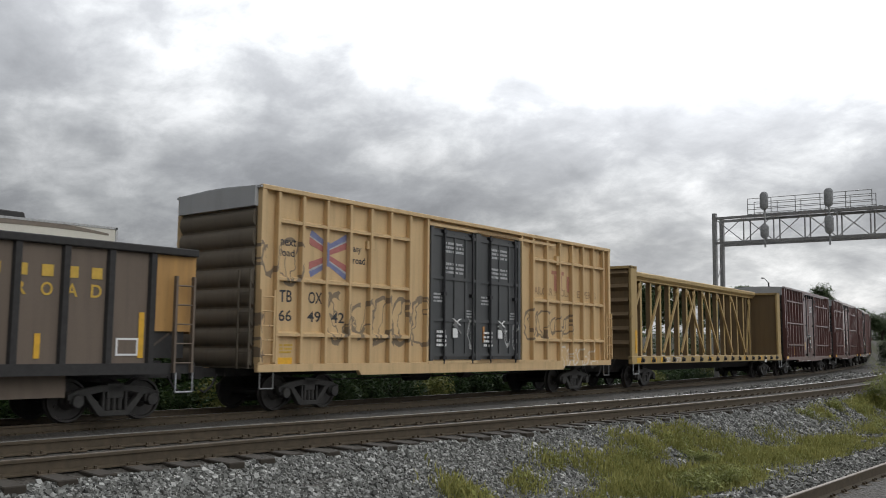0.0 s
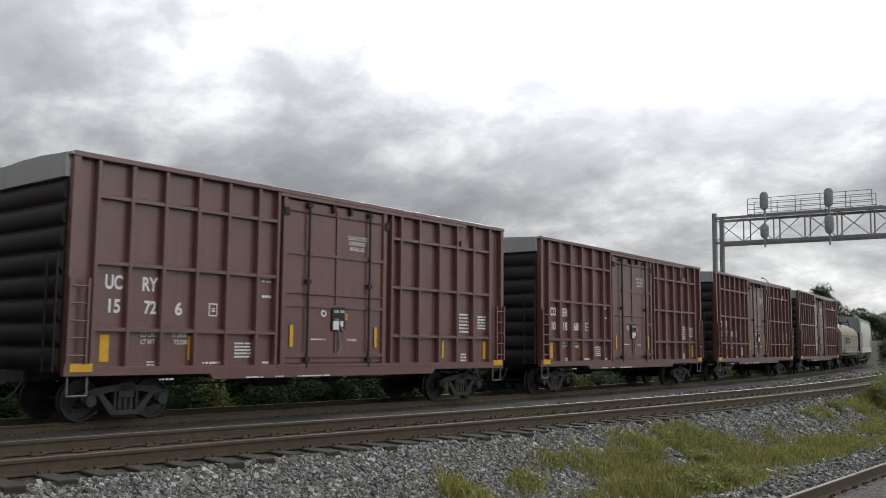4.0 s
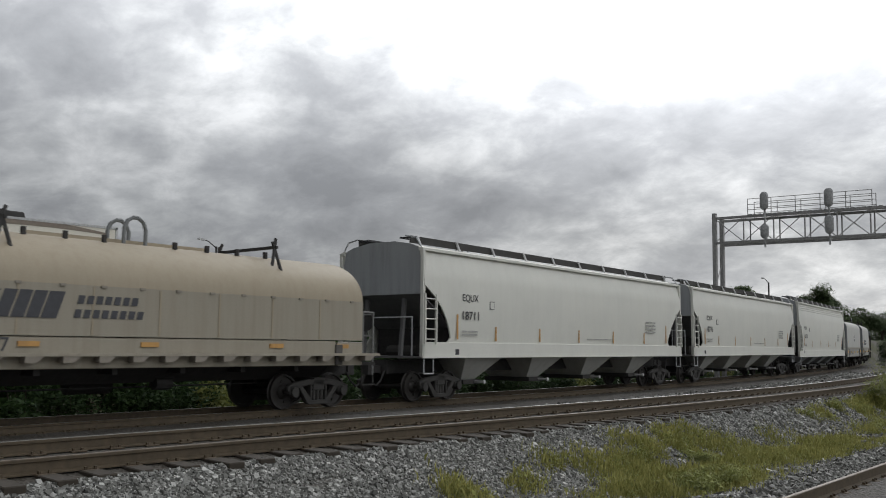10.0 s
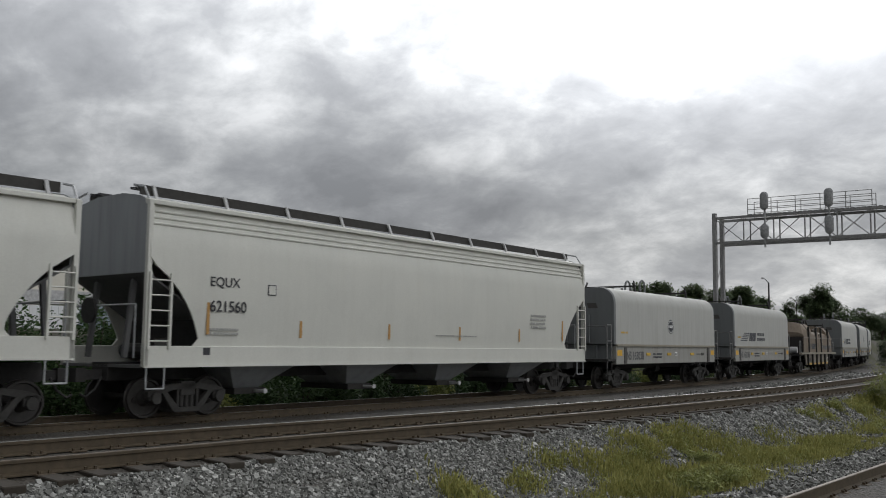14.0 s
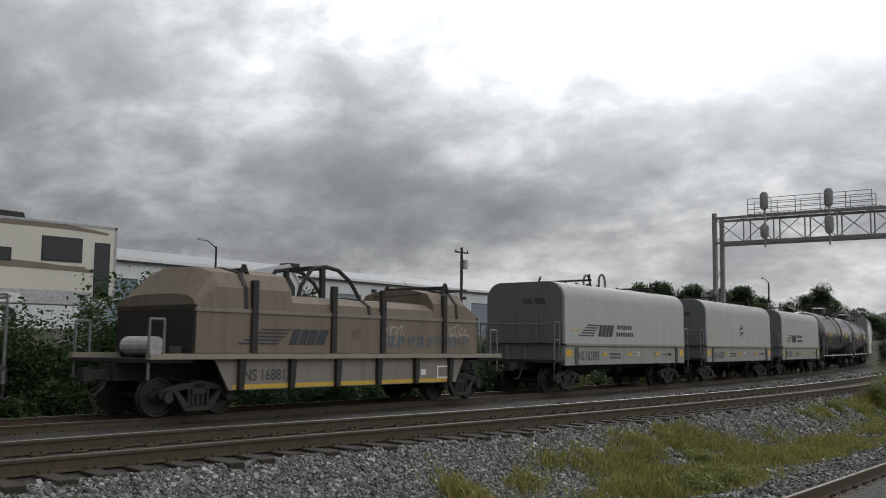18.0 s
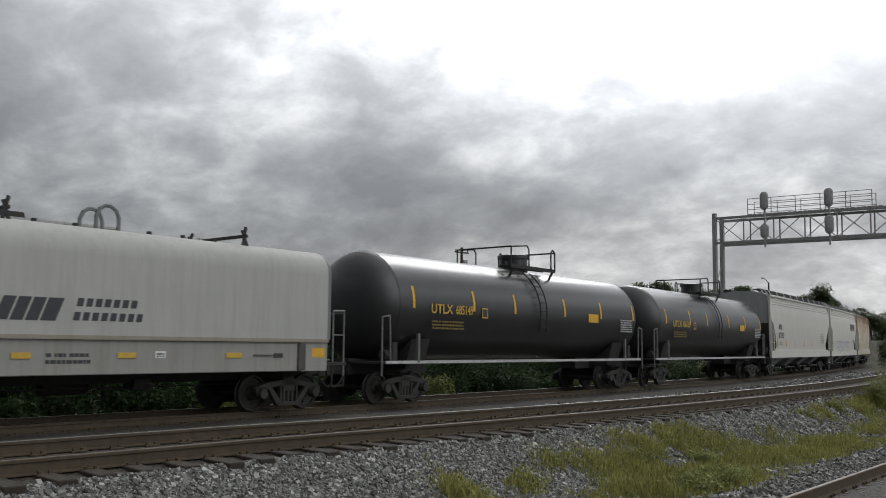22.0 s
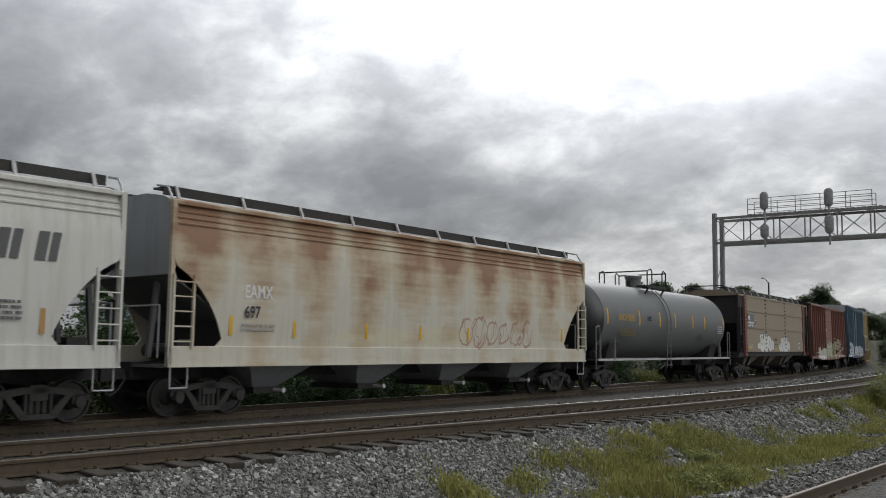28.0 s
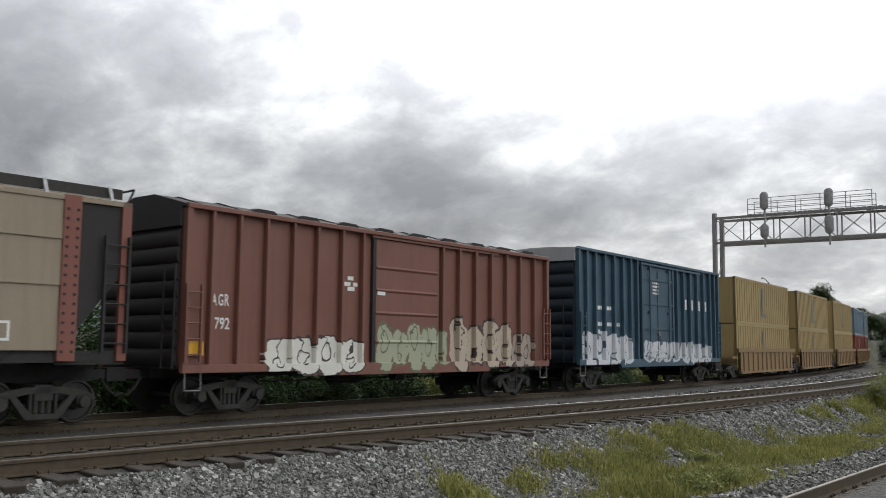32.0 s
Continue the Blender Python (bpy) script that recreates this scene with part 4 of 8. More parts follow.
def sideframe_mesh():
    g = Geo()
    for s in (-1, 1):
        y0, y1 = (s * 1.06, s * 1.20) if s > 0 else (s * 1.20, s * 1.06)
        z = 0.0
        # top chord, sloping ends, bottom chord and columns of a cast side frame
        g.prism([(-1.10, 0.14), (-0.80, 0.24), (-0.35, 0.30), (0.35, 0.30), (0.80, 0.24), (1.10, 0.14), (1.10, 0.02), (0.72, 0.10), (0.32, 0.17), (-0.32, 0.17), (-0.72, 0.10), (-1.10, 0.02)], y0, y1, "y")
        g.prism([(-0.72, 0.12), (-0.60, 0.16), (-0.22, -0.22), (-0.40, -0.28)], y0, y1, "y")
        g.prism([(0.60, 0.16), (0.72, 0.12), (0.40, -0.28), (0.22, -0.22)], y0, y1, "y")
        g.prism([(-0.42, -0.20), (0.42, -0.20), (0.36, -0.31), (-0.36, -0.31)], y0, y1, "y")
        for x in (-0.3, 0.24):
            g.box(x, x + 0.06, y0, y1, -0.22, 0.2)
        for x in (-0.89, 0.89):
            g.rod((x, s * 1.05, 0), (x, s * 1.27, 0), 0.13, 10)
            g.box(x - 0.16, x + 0.16, y0, y1, -0.05, 0.16)
        for x in (-0.14, 0.0, 0.14):
            yc = s * 1.13
            g.rod((x, yc, -0.20), (x, yc, 0.10), 0.06, 8)
    g.box(-0.2, 0.2, -1.2, 1.2, 0.04, 0.34)
    g.rod((0, 0, 0.3), (0, 0, 0.5), 0.3, 12)
    g.box(-0.62, -0.5, -0.9, 0.9, -0.1, 0.02).box(0.5, 0.62, -0.9, 0.9, -0.1, 0.02)
    k = HALF_BASE / 0.89
    g.v = [(p[0] * k, p[1], p[2]) for p in g.v]
    return g.mesh("truck", bevel=0.012)


TRUCK = sideframe_mesh()


def truck(car, x):
    t = part("truck", TRUCK, M["truck"], car, at=(x, 0, WHEEL_R + RAIL_DROP))
    for dx in (-HALF_BASE, HALF_BASE):
        w = part("wheelset", WHEELSET, M["wheel"], t, at=(dx, 0, 0))
        AXLES.append((w, dx, CARS[-1][1] + x + dx))


def coupler_mesh(s):
    g = Geo().box(0, s * 0.45, -0.09, 0.09, 0.74, 0.94) if s > 0 else Geo().box(s * 0.45, 0, -0.09, 0.09, 0.74, 0.94)
    g.box(min(s * 0.4, s * 0.62), max(s * 0.4, s * 0.62), -0.16, 0.10, 0.70, 0.98)
    g.tube([(s * 0.15, -0.35, 0.8), (s * 0.3, -0.36, 0.55), (s * 0.5, -0.36, 0.4), (s * 0.62, -0.36, 0.46)], 0.025, 5)
    return g


def start_car(name, label, category, s0, s1, tc, group=""):
    """An empty railcar whose body reaches from s0 to s1 along the train, with trucks tc metres in from its ends."""
    L = s1 - s0
    car = thing(name, label, category, group)
    CARS.append((car, (s0 + s1) / 2))
    for x in (-L / 2 + tc, L / 2 - tc):
        truck(car, x)
    for s in (-1, 1):
        part("coupler", coupler_mesh(s), M["steel"], car, at=(s * L / 2, 0, 0))
    return car, L / 2


# ---- car paints ----
def xz(nt):
    tc, sp = nt.nodes.new("ShaderNodeTexCoord"), nt.nodes.new("ShaderNodeSeparateXYZ")
    nt.links.new(tc.outputs["Object"], sp.inputs[0])
    return sp.outputs[0], sp.outputs[2]


def region(nt, x0, x1, z0, z1, ragged=0.25, freq=1.6):
    """One inside a ragged-edged patch of the car's side."""
    x, z = xz(nt)
    n = calc(nt, "MULTIPLY", calc(nt, "SUBTRACT", tex(nt, "ShaderNodeTexNoise", freq, 2, stretch=(1, 0.01, 0.6), offset=(x0, z0, x1)).outputs[0], 0.5), ragged * 4)
    d = calc(nt, "MINIMUM", calc(nt, "MINIMUM", calc(nt, "SUBTRACT", x, x0), calc(nt, "SUBTRACT", x1, x)), calc(nt, "MINIMUM", calc(nt, "SUBTRACT", z, z0), calc(nt, "SUBTRACT", z1, z)))
    d = calc(nt, "ADD", d, n)
    return calc(nt, "GREATER_THAN", d, 0.0)


def spray(m, patches):
    """Spray-can writing over a painted side: plump filled letters with outlines, or loose looping lines."""
    nt = m.node_tree
    b = nt.nodes["Principled BSDF"]
    col = b.inputs["Base Color"].links[0].from_socket
    for kind, x0, x1, z0, z1, fill, line, count in patches:
        x, z = xz(nt)
        wob = tex(nt, "ShaderNodeTexNoise", 2.6, 1.5, stretch=(1, 0.01, 1), offset=(x0, 0, z0)).outputs[0]
        wob = calc(nt, "SUBTRACT", wob, 0.5)
        fine = calc(nt, "SUBTRACT", tex(nt, "ShaderNodeTexNoise", 6.0, 1.0, stretch=(1, 0.01, 1), offset=(z1, 0, x1)).outputs[0], 0.5)
        pitch = (x1 - x0) / count
        u = calc(nt, "DIVIDE", calc(nt, "SUBTRACT", calc(nt, "ADD", x, calc(nt, "MULTIPLY", wob, pitch * 0.7)), x0), pitch)
        cell = calc(nt, "FLOOR", u)
        rnd = nt.nodes.new("ShaderNodeTexWhiteNoise")
        rnd.noise_dimensions = "1D"
        nt.links.new(calc(nt, "ADD", cell, x0 + 0.37), rnd.inputs["W"])
        r = rnd.outputs["Value"]
        inrow = calc(nt, "MULTIPLY", calc(nt, "GREATER_THAN", u, 0.0), calc(nt, "LESS_THAN", u, float(count)))
        f = calc(nt, "MULTIPLY", calc(nt, "SUBTRACT", calc(nt, "FRACT", u), 0.5), 1.86)
        tall = calc(nt, "ADD", calc(nt, "MULTIPLY", r, 0.35), 0.78)
        h = (z1 - z0) / 2
        v = calc(nt, "DIVIDE", calc(nt, "SUBTRACT", calc(nt, "ADD", z, calc(nt, "MULTIPLY", wob, 0.25)), z0 + h * 0.92), calc(nt, "MULTIPLY", tall, h))
        if kind == "bubble":
            p3 = calc(nt, "ADD", calc(nt, "POWER", calc(nt, "ABSOLUTE", f), 3.2), calc(nt, "POWER", calc(nt, "ABSOLUTE", v), 3.2))
            d = calc(nt, "ADD", calc(nt, "POWER", p3, 1 / 3.2), calc(nt, "MULTIPLY", fine, 0.35))
            inside = calc(nt, "MULTIPLY", calc(nt, "LESS_THAN", d, 1.03), inrow)
            edge = calc(nt, "GREATER_THAN", d, 0.93)
            # inner strokes: a bar and a bowl that differ from letter to letter
            bowl = calc(nt, "ABSOLUTE", calc(nt, "SUBTRACT", calc(nt, "SQRT", calc(nt, "ADD", calc(nt, "POWER", f, 2.0), calc(nt, "POWER", calc(nt, "SUBTRACT", v, calc(nt, "SUBTRACT", r, 0.6)), 2.0))), calc(nt, "ADD", calc(nt, "MULTIPLY", r, 0.25), 0.22)))
            stem = calc(nt, "ABSOLUTE", calc(nt, "ADD", f, calc(nt, "ADD", calc(nt, "MULTIPLY", v, calc(nt, "SUBTRACT", r, 0.5)), calc(nt, "MULTIPLY", fine, 0.3))))
            ink = calc(nt, "MAXIMUM", calc(nt, "LESS_THAN", bowl, 0.045), calc(nt, "MULTIPLY", calc(nt, "LESS_THAN", stem, 0.05), calc(nt, "GREATER_THAN", v, calc(nt, "SUBTRACT", r, 0.4))))
            edge = calc(nt, "MAXIMUM", edge, ink)
            shade = mix(nt, ramp(nt, calc(nt, "ADD", wob, 0.5), [(0.35, 0.0), (0.7, 0.4)]), fill, tuple(c * 0.8 for c in fill))
            col = mix(nt, calc(nt, "MULTIPLY", inside, 0.94), col, mix(nt, edge, shade, line))
        else:
            ring = calc(nt, "ABSOLUTE", calc(nt, "SUBTRACT", calc(nt, "SQRT", calc(nt, "ADD", calc(nt, "POWER", f, 2.0), calc(nt, "POWER", v, 2.0))), calc(nt, "ADD", calc(nt, "MULTIPLY", r, 0.35), 0.55)))
            gap_ = calc(nt, "LESS_THAN", calc(nt, "ADD", f, calc(nt, "MULTIPLY", v, 0.5)), calc(nt, "ADD", calc(nt, "MULTIPLY", r, 0.5), 0.35))
            sweep = calc(nt, "ABSOLUTE", calc(nt, "SUBTRACT", v, calc(nt, "MULTIPLY", calc(nt, "SINE", calc(nt, "MULTIPLY", u, 7.4)), 0.75)))
            ln = calc(nt, "MAXIMUM", calc(nt, "MULTIPLY", calc(nt, "LESS_THAN", ring, 0.075), gap_), calc(nt, "MULTIPLY", calc(nt, "LESS_THAN", sweep, 0.11), calc(nt, "LESS_THAN", calc(nt, "ABSOLUTE", v), 1.0)))
            col = mix(nt, calc(nt, "MULTIPLY", calc(nt, "MULTIPLY", ln, inrow), 0.68), col, line)
    nt.links.new(col, b.inputs["Base Color"])
    return m


def rusty_white(name):
    """Faded cream hopper paint with brown rust sheets between the frames."""
    m = paint(name, (0.60, 0.57, 0.47), amount=0.3, rough=0.6)
    nt = m.node_tree
    b = nt.nodes["Principled BSDF"]
    col = b.inputs["Base Color"].links[0].from_socket
    x, z = xz(nt)
    n = tex(nt, "ShaderNodeTexNoise", 0.55, 6, stretch=(1, 0.1, 1.1), rough=0.6, offset=(1.3, 0, 0.4))
    lay = tex(nt, "ShaderNodeTexNoise", 1.0, 4, stretch=(0.35, 0.1, 5.0))
    bay = calc(nt, "ABSOLUTE", calc(nt, "SINE", calc(nt, "MULTIPLY", x, math.pi / 1.75)))
    top = ramp(nt, calc(nt, "MULTIPLY", z, 0.2), [(0.30, 0.0), (0.55, 0.34), (0.74, 0.60), (0.86, 1.0), (0.95, 0.7)])
    k = calc(nt, "ADD", calc(nt, "MULTIPLY", top, 0.80), calc(nt, "MULTIPLY", calc(nt, "SUBTRACT", n.outputs[0], 0.5), 2.0))
    k = calc(nt, "ADD", k, calc(nt, "MULTIPLY", calc(nt, "SUBTRACT", bay, 0.62), 0.5))
    k = calc(nt, "ADD", k, calc(nt, "MULTIPLY", calc(nt, "SUBTRACT", lay.outputs[0], 0.5), 0.8))
    rust = ramp(nt, k, [(0.06, 0.0), (0.34, 0.45), (0.8, 0.88)])
    tone = mix(nt, ramp(nt, k, [(0.35, 0.0), (0.9, 1.0)]), (0.45, 0.31, 0.16), (0.25, 0.112, 0.045))
    col = mix(nt, calc(nt, "MULTIPLY", region(nt, -3.7, 2.0, 1.55, 1.95, 0.12), 0.4), col, (0.66, 0.60, 0.38))
    nt.links.new(mix(nt, rust, col, tone), b.inputs["Base Color"])
    return m


P = {
    "tbox": spray(paint("faded_yellow_paint", (0.62, 0.435, 0.225), (0.20, 0.135, 0.065), 0.5, 0.6, rust=0.12),
                  [("scrawl", -8.5, -7.0, 2.9, 4.1, None, (0.06, 0.06, 0.07), 2), ("scrawl", -6.2, -2.1, 1.45, 3.0, None, (0.065, 0.065, 0.07), 5), ("scrawl", 2.75, 5.8, 1.8, 2.75, None, (0.05, 0.05, 0.055), 4), ("scrawl", 4.9, 7.4, 0.8, 1.6, None, (0.75, 0.73, 0.66), 4), ("scrawl", -8.5, -8.1, 0.95, 2.6, None, (0.06, 0.06, 0.07), 1)]),
    # grime, and the shade of the end walls mixed into the colour
    "tbox_end": paint("grimy_shaded_end_paint", (0.135, 0.112, 0.082), (0.035, 0.034, 0.03), 0.6, 0.8),
    "beam": paint("centerbeam_yellow", (0.43, 0.305, 0.13), (0.15, 0.10, 0.05), 0.6, 0.6, rust=0.3),
    # dirt plus painted-in shade for the bulkheads and post sides
    "beam_dark": paint("dirty_shaded_centerbeam", (0.165, 0.112, 0.055), (0.07, 0.05, 0.035), 0.6, 0.7, rust=0.25),
    "maroon": gloss(paint("oxide_red_paint", (0.135, 0.058, 0.049), (0.06, 0.042, 0.038), 0.5, 0.45, fade=1.35, rust=0.03, dent=0.7), 1.0, 0.2),
    # near black: shaded car ends in the colour, also dark fittings
    "maroon_dark": paint("shaded_end_dark_fitting_paint", (0.022, 0.018, 0.018), (0.03, 0.027, 0.025), 0.5, 0.7),
    "agr": spray(paint("faded_red_brown_paint", (0.19, 0.079, 0.057), (0.08, 0.05, 0.04), 0.45, 0.55, fade=1.3, rust=0.1),
                 [("bubble", -4.9, -1.7, 0.78, 1.75, (0.78, 0.78, 0.71), (0.04, 0.035, 0.035), 4), ("bubble", -1.15, 1.9, 0.9, 2.1, (0.40, 0.43, 0.30), (0.14, 0.14, 0.08), 5), ("bubble", 2.0, 5.2, 0.85, 2.35, (0.55, 0.47, 0.37), (0.04, 0.035, 0.035), 4), ("bubble", 5.2, 6.3, 0.85, 2.0, (0.42, 0.36, 0.30), (0.05, 0.04, 0.04), 2)]),
    "blue": spray(paint("faded_blue_paint", (0.036, 0.075, 0.108), (0.06, 0.08, 0.09), 0.5, 0.5, fade=1.7, streak=0.35),
                  [("bubble", -6.7, -2.6, 0.8, 2.2, (0.70, 0.72, 0.74), (0.05, 0.09, 0.13), 4), ("bubble", -1.6, 2.1, 0.85, 1.95, (0.66, 0.68, 0.70), (0.05, 0.09, 0.13), 4), ("bubble", 2.4, 5.9, 0.8, 1.9, (0.66, 0.68, 0.70), (0.05, 0.09, 0.13), 4)]),
    # the side's blue darkened to paint the end wall's shade
    "blue_dark": paint("shaded_blue_end_paint", (0.012, 0.022, 0.035), (0.02, 0.02, 0.02), 0.4, 0.7),
    "white": paint("cream_white_hopper_paint", (0.61, 0.61, 0.56), (0.40, 0.37, 0.31), 0.22, 0.42, streak=0.4),
    "white2": spray(paint("dusty_white_hopper_paint", (0.63, 0.62, 0.57), (0.30, 0.26, 0.2), 0.42, 0.5, streak=0.7),
                    [("bubble", -5.2, 3.0, 1.4, 2.15, (0.60, 0.60, 0.60), (0.07, 0.065, 0.10), 9)]),
    "wfrx": paint("off_white_hopper_paint", (0.62, 0.61, 0.57), (0.34, 0.30, 0.22), 0.32, 0.5, streak=0.5, rust=0.02),
    "rusty": spray(rusty_white("rusted_cream_paint"), [("scrawl", 1.3, 5.2, 1.5, 2.4, None, (0.34, 0.15, 0.11), 6)]),
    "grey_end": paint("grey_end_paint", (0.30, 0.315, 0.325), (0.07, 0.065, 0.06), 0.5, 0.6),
    # grey with the shade under the hopper ends put into it; also lettering
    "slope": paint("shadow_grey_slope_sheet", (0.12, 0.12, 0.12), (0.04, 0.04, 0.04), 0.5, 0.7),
    "coil": paint("pale_grey_hood_paint", (0.43, 0.432, 0.407), (0.28, 0.26, 0.22), 0.45, 0.6, streak=0.75),
    "coil_sill": paint("dusty_grey_sill_paint", (0.31, 0.308, 0.285), (0.17, 0.15, 0.12), 0.55, 0.65, streak=0.7, rust=0.05),
    "coil_end": paint("slate_grey_hood_end", (0.165, 0.175, 0.178), (0.07, 0.07, 0.068), 0.5, 0.65),
    "coil_tan": paint("dusty_cream_hood_paint", (0.31, 0.265, 0.19), (0.20, 0.15, 0.10), 0.5, 0.6, rust=0.05),
    "coil_tan_low": paint("dusty_grey_cream_paint", (0.29, 0.265, 0.21), (0.17, 0.13, 0.09), 0.5, 0.6, rust=0.1),
    "coil_brown": spray(paint("grimy_brown_hood_paint", (0.21, 0.168, 0.125), (0.075, 0.055, 0.042), 0.65, 0.75, rust=0.22), [("scrawl", 0.9, 1.7, 1.5, 2.1, None, (0.55, 0.52, 0.46), 3), ("scrawl", 3.45, 4.6, 1.75, 2.1, None, (0.55, 0.5, 0.44), 5)]),
    "coil_post": paint("grimy_dark_sill_post", (0.085, 0.08, 0.074), (0.045, 0.038, 0.03), 0.5, 0.75, rust=0.1),
    "coil_frame": paint("grimy_grey_underframe", (0.24, 0.215, 0.18), (0.09, 0.07, 0.05), 0.5, 0.7, rust=0.1),
    "tank": gloss(paint("glossy_black_tank_paint", (0.008, 0.008, 0.009), (0.022, 0.021, 0.02), 0.3, 0.55, fade=1.1), 0.75, 0.2),
    "tank_grey": paint("grey_tank_paint", (0.132, 0.137, 0.137), (0.07, 0.085, 0.08), 0.4, 0.5),
    "tan_hopper": spray(paint("dusty_tan_hopper_paint", (0.30, 0.245, 0.175), (0.14, 0.11, 0.08), 0.45, 0.65, rust=0.04),
                        [("bubble", -4.12, -3.66, 1.42, 1.9, (0.74, 0.74, 0.70), (0.12, 0.11, 0.10), 1), ("bubble", -3.66, -1.35, 1.36, 2.32, (0.74, 0.74, 0.70), (0.12, 0.11, 0.10), 3), ("bubble", -1.36, -0.87, 1.36, 2.1, (0.74, 0.74, 0.70), (0.12, 0.11, 0.10), 1), ("bubble", 0.27, 0.75, 1.36, 1.8, (0.72, 0.72, 0.68), (0.12, 0.11, 0.10), 1), ("bubble", 0.75, 2.4, 1.36, 2.22, (0.72, 0.72, 0.68), (0.12, 0.11, 0.10), 3), ("bubble", 2.4, 2.8, 1.4, 2.0, (0.72, 0.72, 0.68), (0.12, 0.11, 0.10), 1), ("scrawl", -5.6, -5.0, 1.46, 1.85, None, (0.75, 0.75, 0.70), 2)]),
    "red_frame": paint("salmon_red_frame_paint", (0.22, 0.078, 0.056), (0.12, 0.06, 0.05), 0.4, 0.6),
    "gon": paint("grimy_brown_gondola_paint", (0.155, 0.118, 0.088), (0.06, 0.048, 0.04), 0.5, 0.7, rust=0.15),
    "gon_patch": paint("rusted_ochre_patch", (0.48, 0.27, 0.085), (0.10, 0.06, 0.04), 0.6, 0.7, rust=0.35),
    "container": paint("yellow_container_paint", (0.37, 0.275, 0.12), (0.17, 0.12, 0.07), 0.5, 0.6),
    "container_red": paint("dull_red_container_paint", (0.24, 0.07, 0.045), (0.1, 0.05, 0.04), 0.4, 0.6),
    "container_blue": paint("slate_blue_container_paint", (0.20, 0.27, 0.33), (0.12, 0.13, 0.14), 0.4, 0.6),
    "well": paint("yellow_well_car_paint", (0.26, 0.17, 0.08), (0.11, 0.07, 0.045), 0.6, 0.7, rust=0.25),
    "door_black": spray(paint("black_door_paint", (0.06, 0.063, 0.064), (0.11, 0.105, 0.1), 0.6, 0.5), [("scrawl", -0.55, -0.22, 1.35, 2.5, None, (0.7, 0.7, 0.68), 1), ("scrawl", 1.35, 1.65, 1.4, 2.2, None, (0.7, 0.7, 0.68), 1), ("scrawl", 1.8, 2.08, 1.4, 2.3, None, (0.7, 0.7, 0.68), 1)]),
    "shutter_ink": plain("faded_blue_grey_lettering", (0.13, 0.145, 0.165), 0.6, 0, 0.3),
    "roof": paint("galvanised_roof", (0.42, 0.43, 0.44), (0.2, 0.2, 0.2), 0.4, 0.5),
}


# ---- lettering ----
def lettering(car, text, x0, x1, z, high, mat, y, name="lettering", gap=1.0, bold=0.014):
    """Words set on the side that faces the camera, from x0 to x1, with their foot at z."""
    cu = bpy.data.curves.new(name, "FONT")
    cu.body, cu.size, cu.space_character = text, 1.0, gap
    cu.extrude, cu.offset = 0.0, bold
    tmp = bpy.data.objects.new(name, cu)
    me = bpy.data.meshes.new_from_object(tmp)
    bpy.data.objects.remove(tmp)
    xs = [v.co.x for v in me.vertices]
    ys = [v.co.y for v in me.vertices]
    sx, sy = (x1 - x0) / (max(xs) - min(xs)), high / (max(ys) - min(ys))
    lo, base = min(xs), min(ys)
    for v in me.vertices:
        v.co = (x0 + (v.co.x - lo) * sx, y, z + (v.co.y - base) * sy)
    ob = new(name, me)
    me.materials.clear()
    me.materials.append(mat)
    ob.parent = car
    return ob


def bars(car, x0, x1, z0, z1, rows, mat, y, seed=1, name="stencil_block"):
    """Writing too small to read: broken bars of its size."""
    g, r = Geo(), random.Random(seed)
    pitch = (z1 - z0) / rows
    for k in range(rows):
        x = x0
        while x < x1 - 0.01:
            w = min(r.uniform(0.3, 1.0) * pitch, x1 - x)
            g.box(x, x + w, y - 0.004, y, z0 + k * pitch, z0 + k * pitch + pitch * 0.55)
            x += w + pitch * (0.13 if r.random() < 0.8 else 0.5)
    return tagged(part(name, g, mat, car), kind="stuff")


def marks(car, xs, z0, z1, y, w=0.1, mat=None):
    """Reflector strips, one part each."""
    me = Geo().box(-w / 2, w / 2, y - 0.006, y, z0, z1).mesh("reflector")
    for x in xs:
        part("reflector", me, mat or M["yellow"], car, at=(x, 0, 0))


def ladder(car, x, w, z0, z1, y, n, mat, name="ladder", depth=0.1):
    g = Geo()
    for s in (x, x + w):
        g.box(s - 0.025, s + 0.025, y - depth, y, z0, z1)
    for i in range(n):
        z = z0 + (z1 - z0) * (i + 0.5) / n
        g.rod((x, y - depth + 0.02, z), (x + w, y - depth + 0.02, z), 0.017, 5)
    return part(name, g, mat, car)


def stirrup(car, x, w, y, top, low, mat):
    return part("step_stirrup", Geo().tube([(x, y, top), (x, y, low), (x + w, y, low), (x + w, y, top)], 0.02, 5), mat, car)


def underframe(car, h, w=1.0, z=1.0):
    g = Geo().box(-h, h, -0.3, 0.3, z - 0.25, z + 0.12)
    for x in [-h * 0.62 + i * h * 1.24 / 5 for i in range(6)]:
        g.box(x - 0.06, x + 0.06, -w, w, z - 0.08, z + 0.1)
    part("centre_sill", g, M["steel"], car)
    b = Geo().rod((-0.9, 0.45, z - 0.35), (0.1, 0.45, z - 0.35), 0.2, 10)
    b.rod((0.6, -0.5, z - 0.3), (1.0, -0.5, z - 0.3), 0.16, 10)
    b.rod((-h * 0.6, -0.2, z - 0.4), (h * 0.6, -0.25, z - 0.38), 0.02, 5)
    part("brake_gear", b, M["steel"], car)

